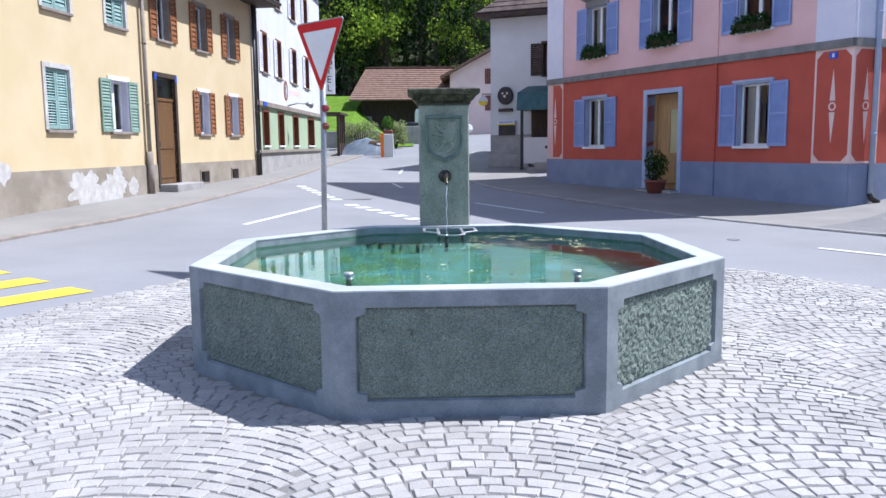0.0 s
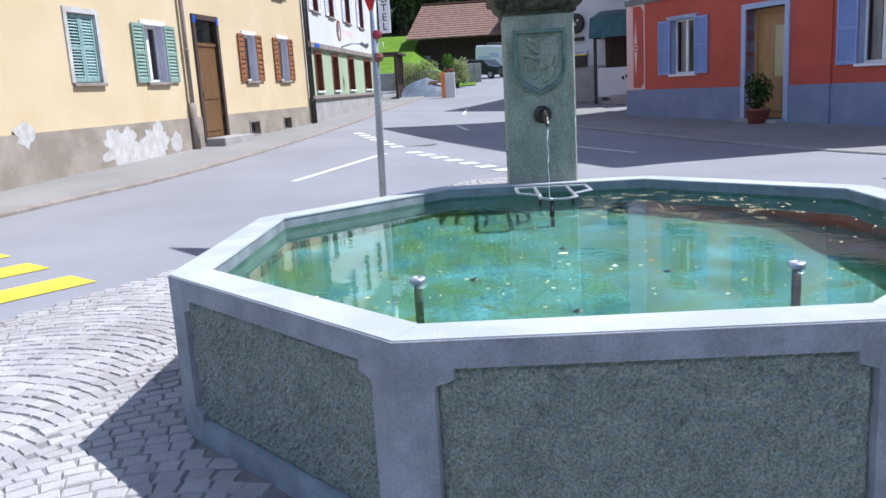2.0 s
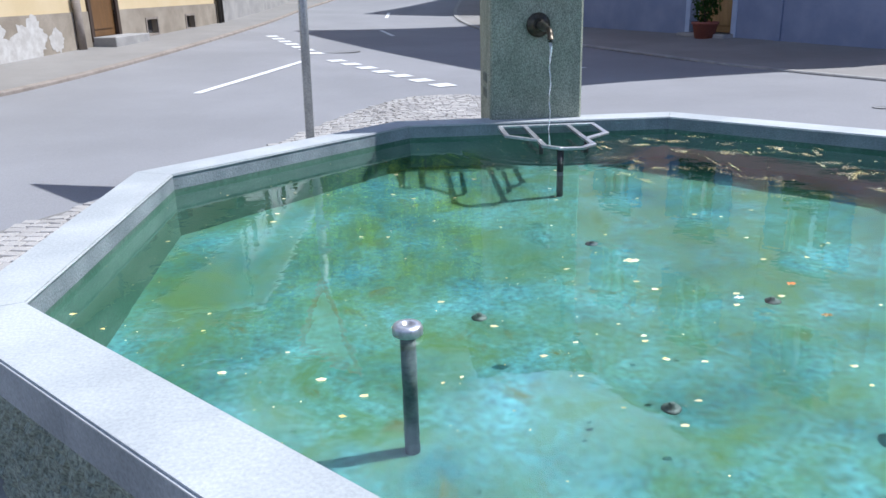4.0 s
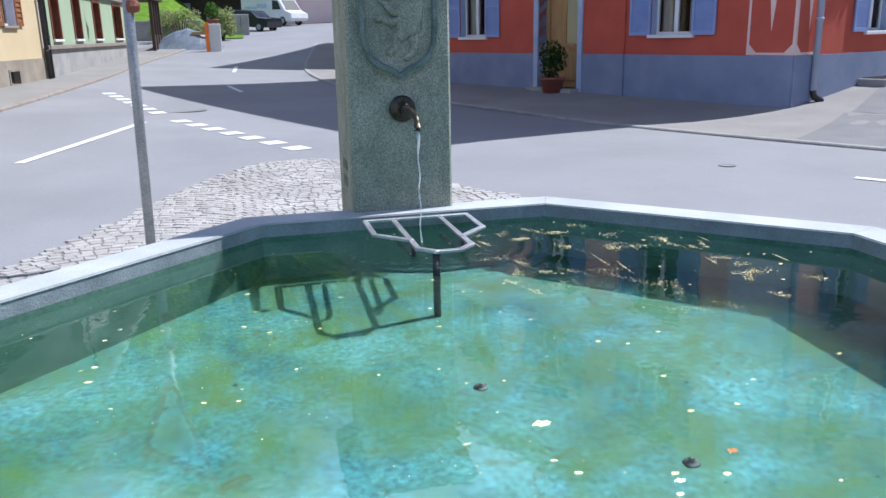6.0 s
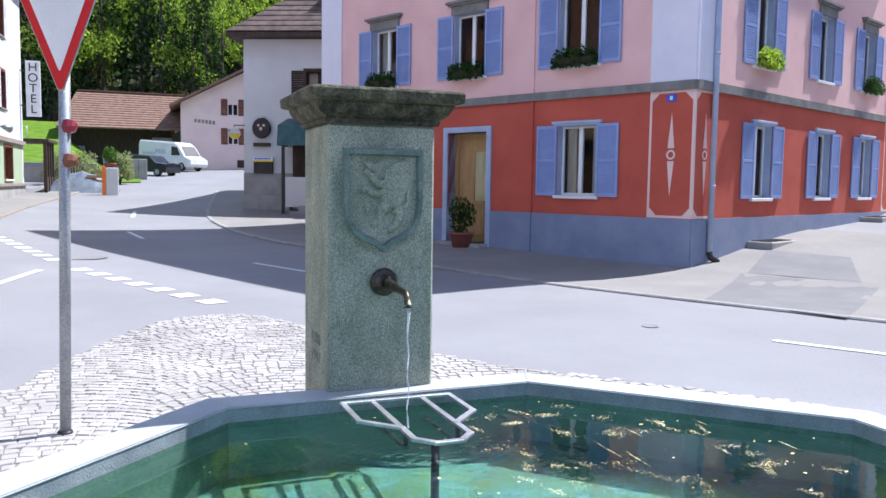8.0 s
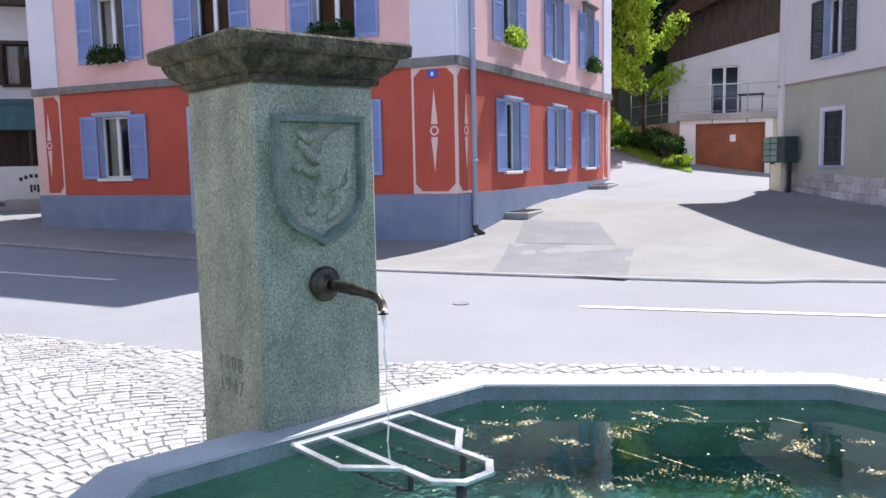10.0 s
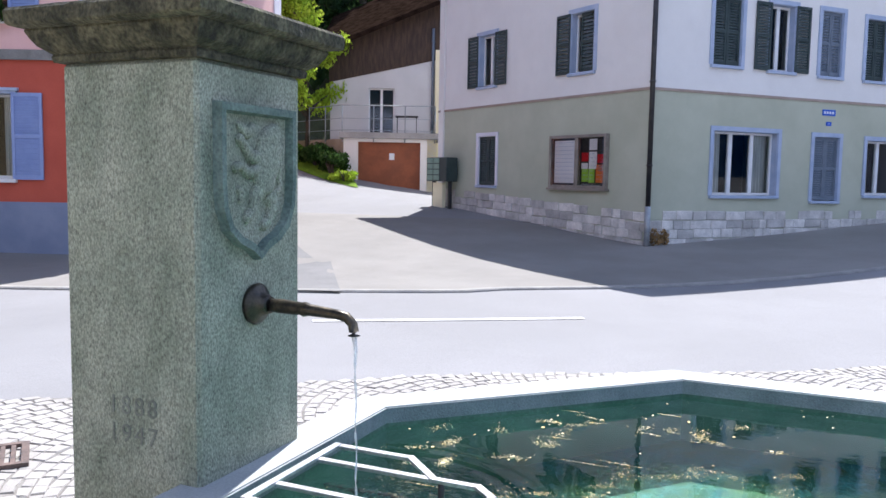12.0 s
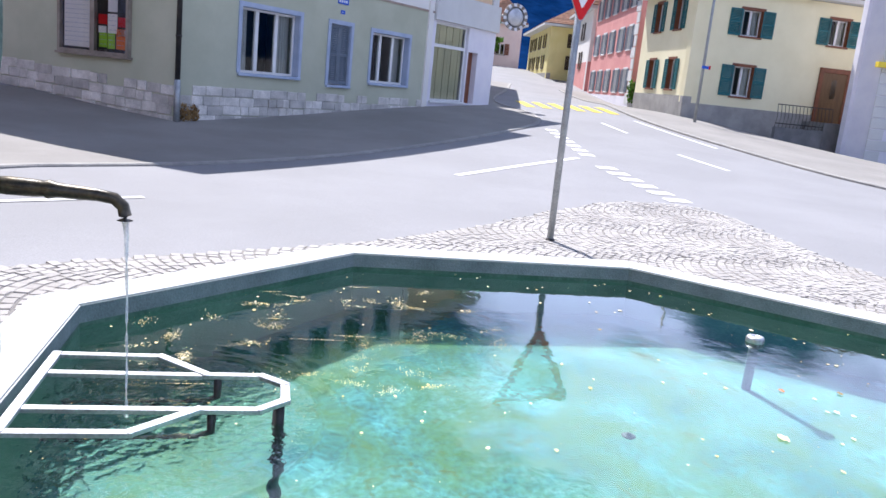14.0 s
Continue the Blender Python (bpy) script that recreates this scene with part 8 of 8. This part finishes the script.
bm.faces.new([bm.verts.new(p) for p in ((0.10 + 5.22, 68.65, VZ + 1.28), (0.10 + 5.22, 70.35, VZ + 1.28), (0.10 + 4.60, 70.25, VZ + 2.05), (0.10 + 4.60, 68.75, VZ + 2.05))])
part("windscreen", bm, "black", van)
bm = bmesh.new()
for i in range(9):
    box(bm, 0.55 + i * 0.3, 0.77 + i * 0.3, 68.485, 68.492, VZ + 1.25 + (0.1 if i > 4 else 0), VZ + 1.45 + (0.25 if i > 4 else 0))
part("lettering_bars", bm, "blue_frame", van)
car = vehicle("car", -1.25, 60.5, 2.02, 4.2, [(0, 0.3), (4.1, 0.3), (4.2, 0.7), (4.15, 0.95), (3.2, 1.02), (2.6, 1.45), (0.9, 1.5), (0.2, 1.05), (0.0, 0.9)], 1.7, "car_dark",
              [[(0.75, 1.05), (2.75, 1.05), (2.45, 1.38), (1.0, 1.42)]], (0.8, 3.4), 0.32, "dark parked estate car beside the white van", "car")

for car_, turn_, size_ in ((van, -48, 0.86), (car, -40, 0.88)):
    car_.matrix_basis = car_.matrix_basis @ Matrix.Rotation(radians(turn_), 4, "Z") @ Matrix.Rotation(radians(2.6), 4, "Y") @ Matrix.Scale(size_, 4)

# low walls, bollards and heap by the upper road
bm = bmesh.new()
for i in range(5):
    box(bm, -2.0 + i * 0.48, -1.535 + i * 0.48, 55.0, 55.12, gz(0, 55), gz(0, 55) + 1.2, None, 0.02)
solo("board_fence", bm, "concrete", "pale grey upright slab fence by the parked cars", "fence")
bm = bmesh.new()
box(bm, -6.5, -2.2, 51.6, 51.9, 0.8, gz(-4, 51) + 1.1, None, 0.02)
solo("garden_wall", bm, "concrete", "grey concrete garden wall behind the shrubs", "wall")
hp = bmesh.new()
g = {}
for i in range(13):
    for j in range(9):
        a, b = i / 12, j / 8
        x, y = -4.4 + 3.4 * a, 45.4 + 2.2 * b
        g[i, j] = hp.verts.new((x, y, gz(x, y) - 0.05 + 0.95 * math.sin(math.pi * a) ** 0.8 * math.sin(math.pi * b) * (1 + 0.2 * noise.noise((x * 2, y * 2, 0)))))
for i in range(12):
    for j in range(8):
        hp.faces.new((g[i, j], g[i + 1, j], g[i + 1, j + 1], g[i, j + 1]))
solo("gravel_heap", hp, "slate_shutter", "blue-grey gravel heap beside the road", "gravel heap", "stuff")
po = thing("marker_post", (-1.3, 44.2, gz(-1.3, 44.2)), "white pillar with an orange edge by the driveway", "post")
z = gz(-1.3, 44.2)
bm = bmesh.new()
box(bm, -1.62, -1.10, 44.2, 44.6, z - 0.1, z + 1.25, None, 0.02)
part("pillar", bm, "white_wall", po)
bm = bmesh.new()
box(bm, -1.80, -1.63, 44.18, 44.34, z - 0.1, z + 1.3, None, 0.01)
part("edge_post", bm, "orange", po)
rack = thing("timber_rack", (-2.4, 46.0, z), "stacked yellow boards beside the gravel heap", "timber")
for i in range(3):
    bm = bmesh.new()
    box(bm, -3.0 + 0.5 * i, -1.7, 46.0, 46.08, z + 0.55 + 0.22 * i, z + 0.68 + 0.22 * i)
    part("plank", bm, "oak", rack)
bm = bmesh.new()
for i in range(7):
    x = -14 + i * 1.1
    tube(bm, [(x, 70.0, gz(x, 70) + 1.4), (x, 70.0, gz(x, 70) + 2.9)], 0.03, 5)
tube(bm, [(-14, 70.0, gz(-14, 70) + 2.8), (-7.4, 70.0, gz(-7.4, 70) + 2.8)], 0.03, 5)
solo("meadow_fence", bm, "galv", "thin grey rail fence along the lawn", "fence")

# granite setts in fans; those along the camera's first steps are single objects, the rest one sheet
sr = random.Random(19)
PERIOD, RADIUS, ROW = 1.62, 1.16, 0.098
single, sheet_v, sheet_f = [], [], []
holes_ = [(CX, CY, AP + 0.06)]
OUT = [(CX + (AP + 0.02) / math.cos(math.pi / 8) * math.cos(math.pi / 8 + k * math.pi / 4), CY + (AP + 0.02) / math.cos(math.pi / 8) * math.sin(math.pi / 8 + k * math.pi / 4)) for k in range(8)]


def sett_ring(cx, cy, a, lx, ly, h):
    """Corners of one sett: foot, shoulder and a smaller worn top."""
    ca, sa_ = math.cos(a), math.sin(a)
    out = []
    j = [(sr.uniform(-0.008, 0.008), sr.uniform(-0.008, 0.008)) for _ in range(4)]
    for s, z in ((1.03, -0.02), (1.02, h - 0.008), (0.91, h)):
        for (qx, qy), (jx, jy) in zip(((-1, -1), (1, -1), (1, 1), (-1, 1)), j):
            x, y = qx * lx / 2 * s + jx, qy * ly / 2 * s + jy
            out.append((cx + x * ca - y * sa_, cy + x * sa_ + y * ca, z + (sr.uniform(-0.003, 0.003) if z > 0 else 0)))
    return out


SETT_FACES = [(0, 1, 5, 4), (1, 2, 6, 5), (2, 3, 7, 6), (3, 0, 4, 7), (4, 5, 9, 8), (5, 6, 10, 9), (6, 7, 11, 10), (7, 4, 8, 11), (8, 9, 10, 11)]
shapes = []
for i in range(12):
    me = bpy.data.meshes.new("sett")
    me.from_pydata(sett_ring(0, 0, 0, 0.094, 0.086, 0.0115), [], SETT_FACES)
    me.materials.append(M["sett_one"])
    shapes.append(me)
col = -5
while col <= 6:
    xc = 0.24 + col * PERIOD
    row = -46
    while row < 160:
        yc = row * ROW - RADIUS + sr.uniform(-0.004, 0.004)
        half = math.asin(PERIOD / 2 / RADIUS)
        s = -half * RADIUS + sr.uniform(-0.05, 0.03)
        while s < half * RADIUS - 0.02:
            w = sr.uniform(0.080, 0.125)
            a = (s + w / 2) / RADIUS
            s += w + 0.010
            x, y = xc + RADIUS * math.sin(a), yc + RADIUS * math.cos(a)
            if abs(x - xc) > PERIOD / 2 or not inside(x, y, ISLAND) or inside(x, y, OUT) or (PX0 - 0.04 < x < PX1 + 0.04 and PY0 < y < PY1 + 0.04):
                continue
            d = ROW * math.cos(a) - 0.012
            z = gz(x, y)
            if len(single) < 300 and 2.9 < y < 3.9 and -1.75 < x < 2.1:
                single.append((x, y, z, a, w, d))
                continue
            i = len(sheet_v)
            sheet_v += [(p[0], p[1], p[2] + z) for p in sett_ring(x, y, -a, w, d, 0.0115 + sr.uniform(-0.0025, 0.0025))]
            sheet_f += [tuple(q + i for q in f) for f in SETT_FACES]
        row += 1
    col += 1
raw("setts", sheet_v, sheet_f, "sett", island, kind="stuff")
for x, y, z, a, w, d in single:
    ob = new("sett", shapes[sr.randrange(12)])
    ob.parent = island
    ob.matrix_basis = Matrix.Translation((x, y, z + sr.uniform(-0.003, 0.003))) @ Matrix.Rotation(-a, 4, "Z") @ Matrix.Diagonal((w / 0.094, d / 0.086, 1, 1))
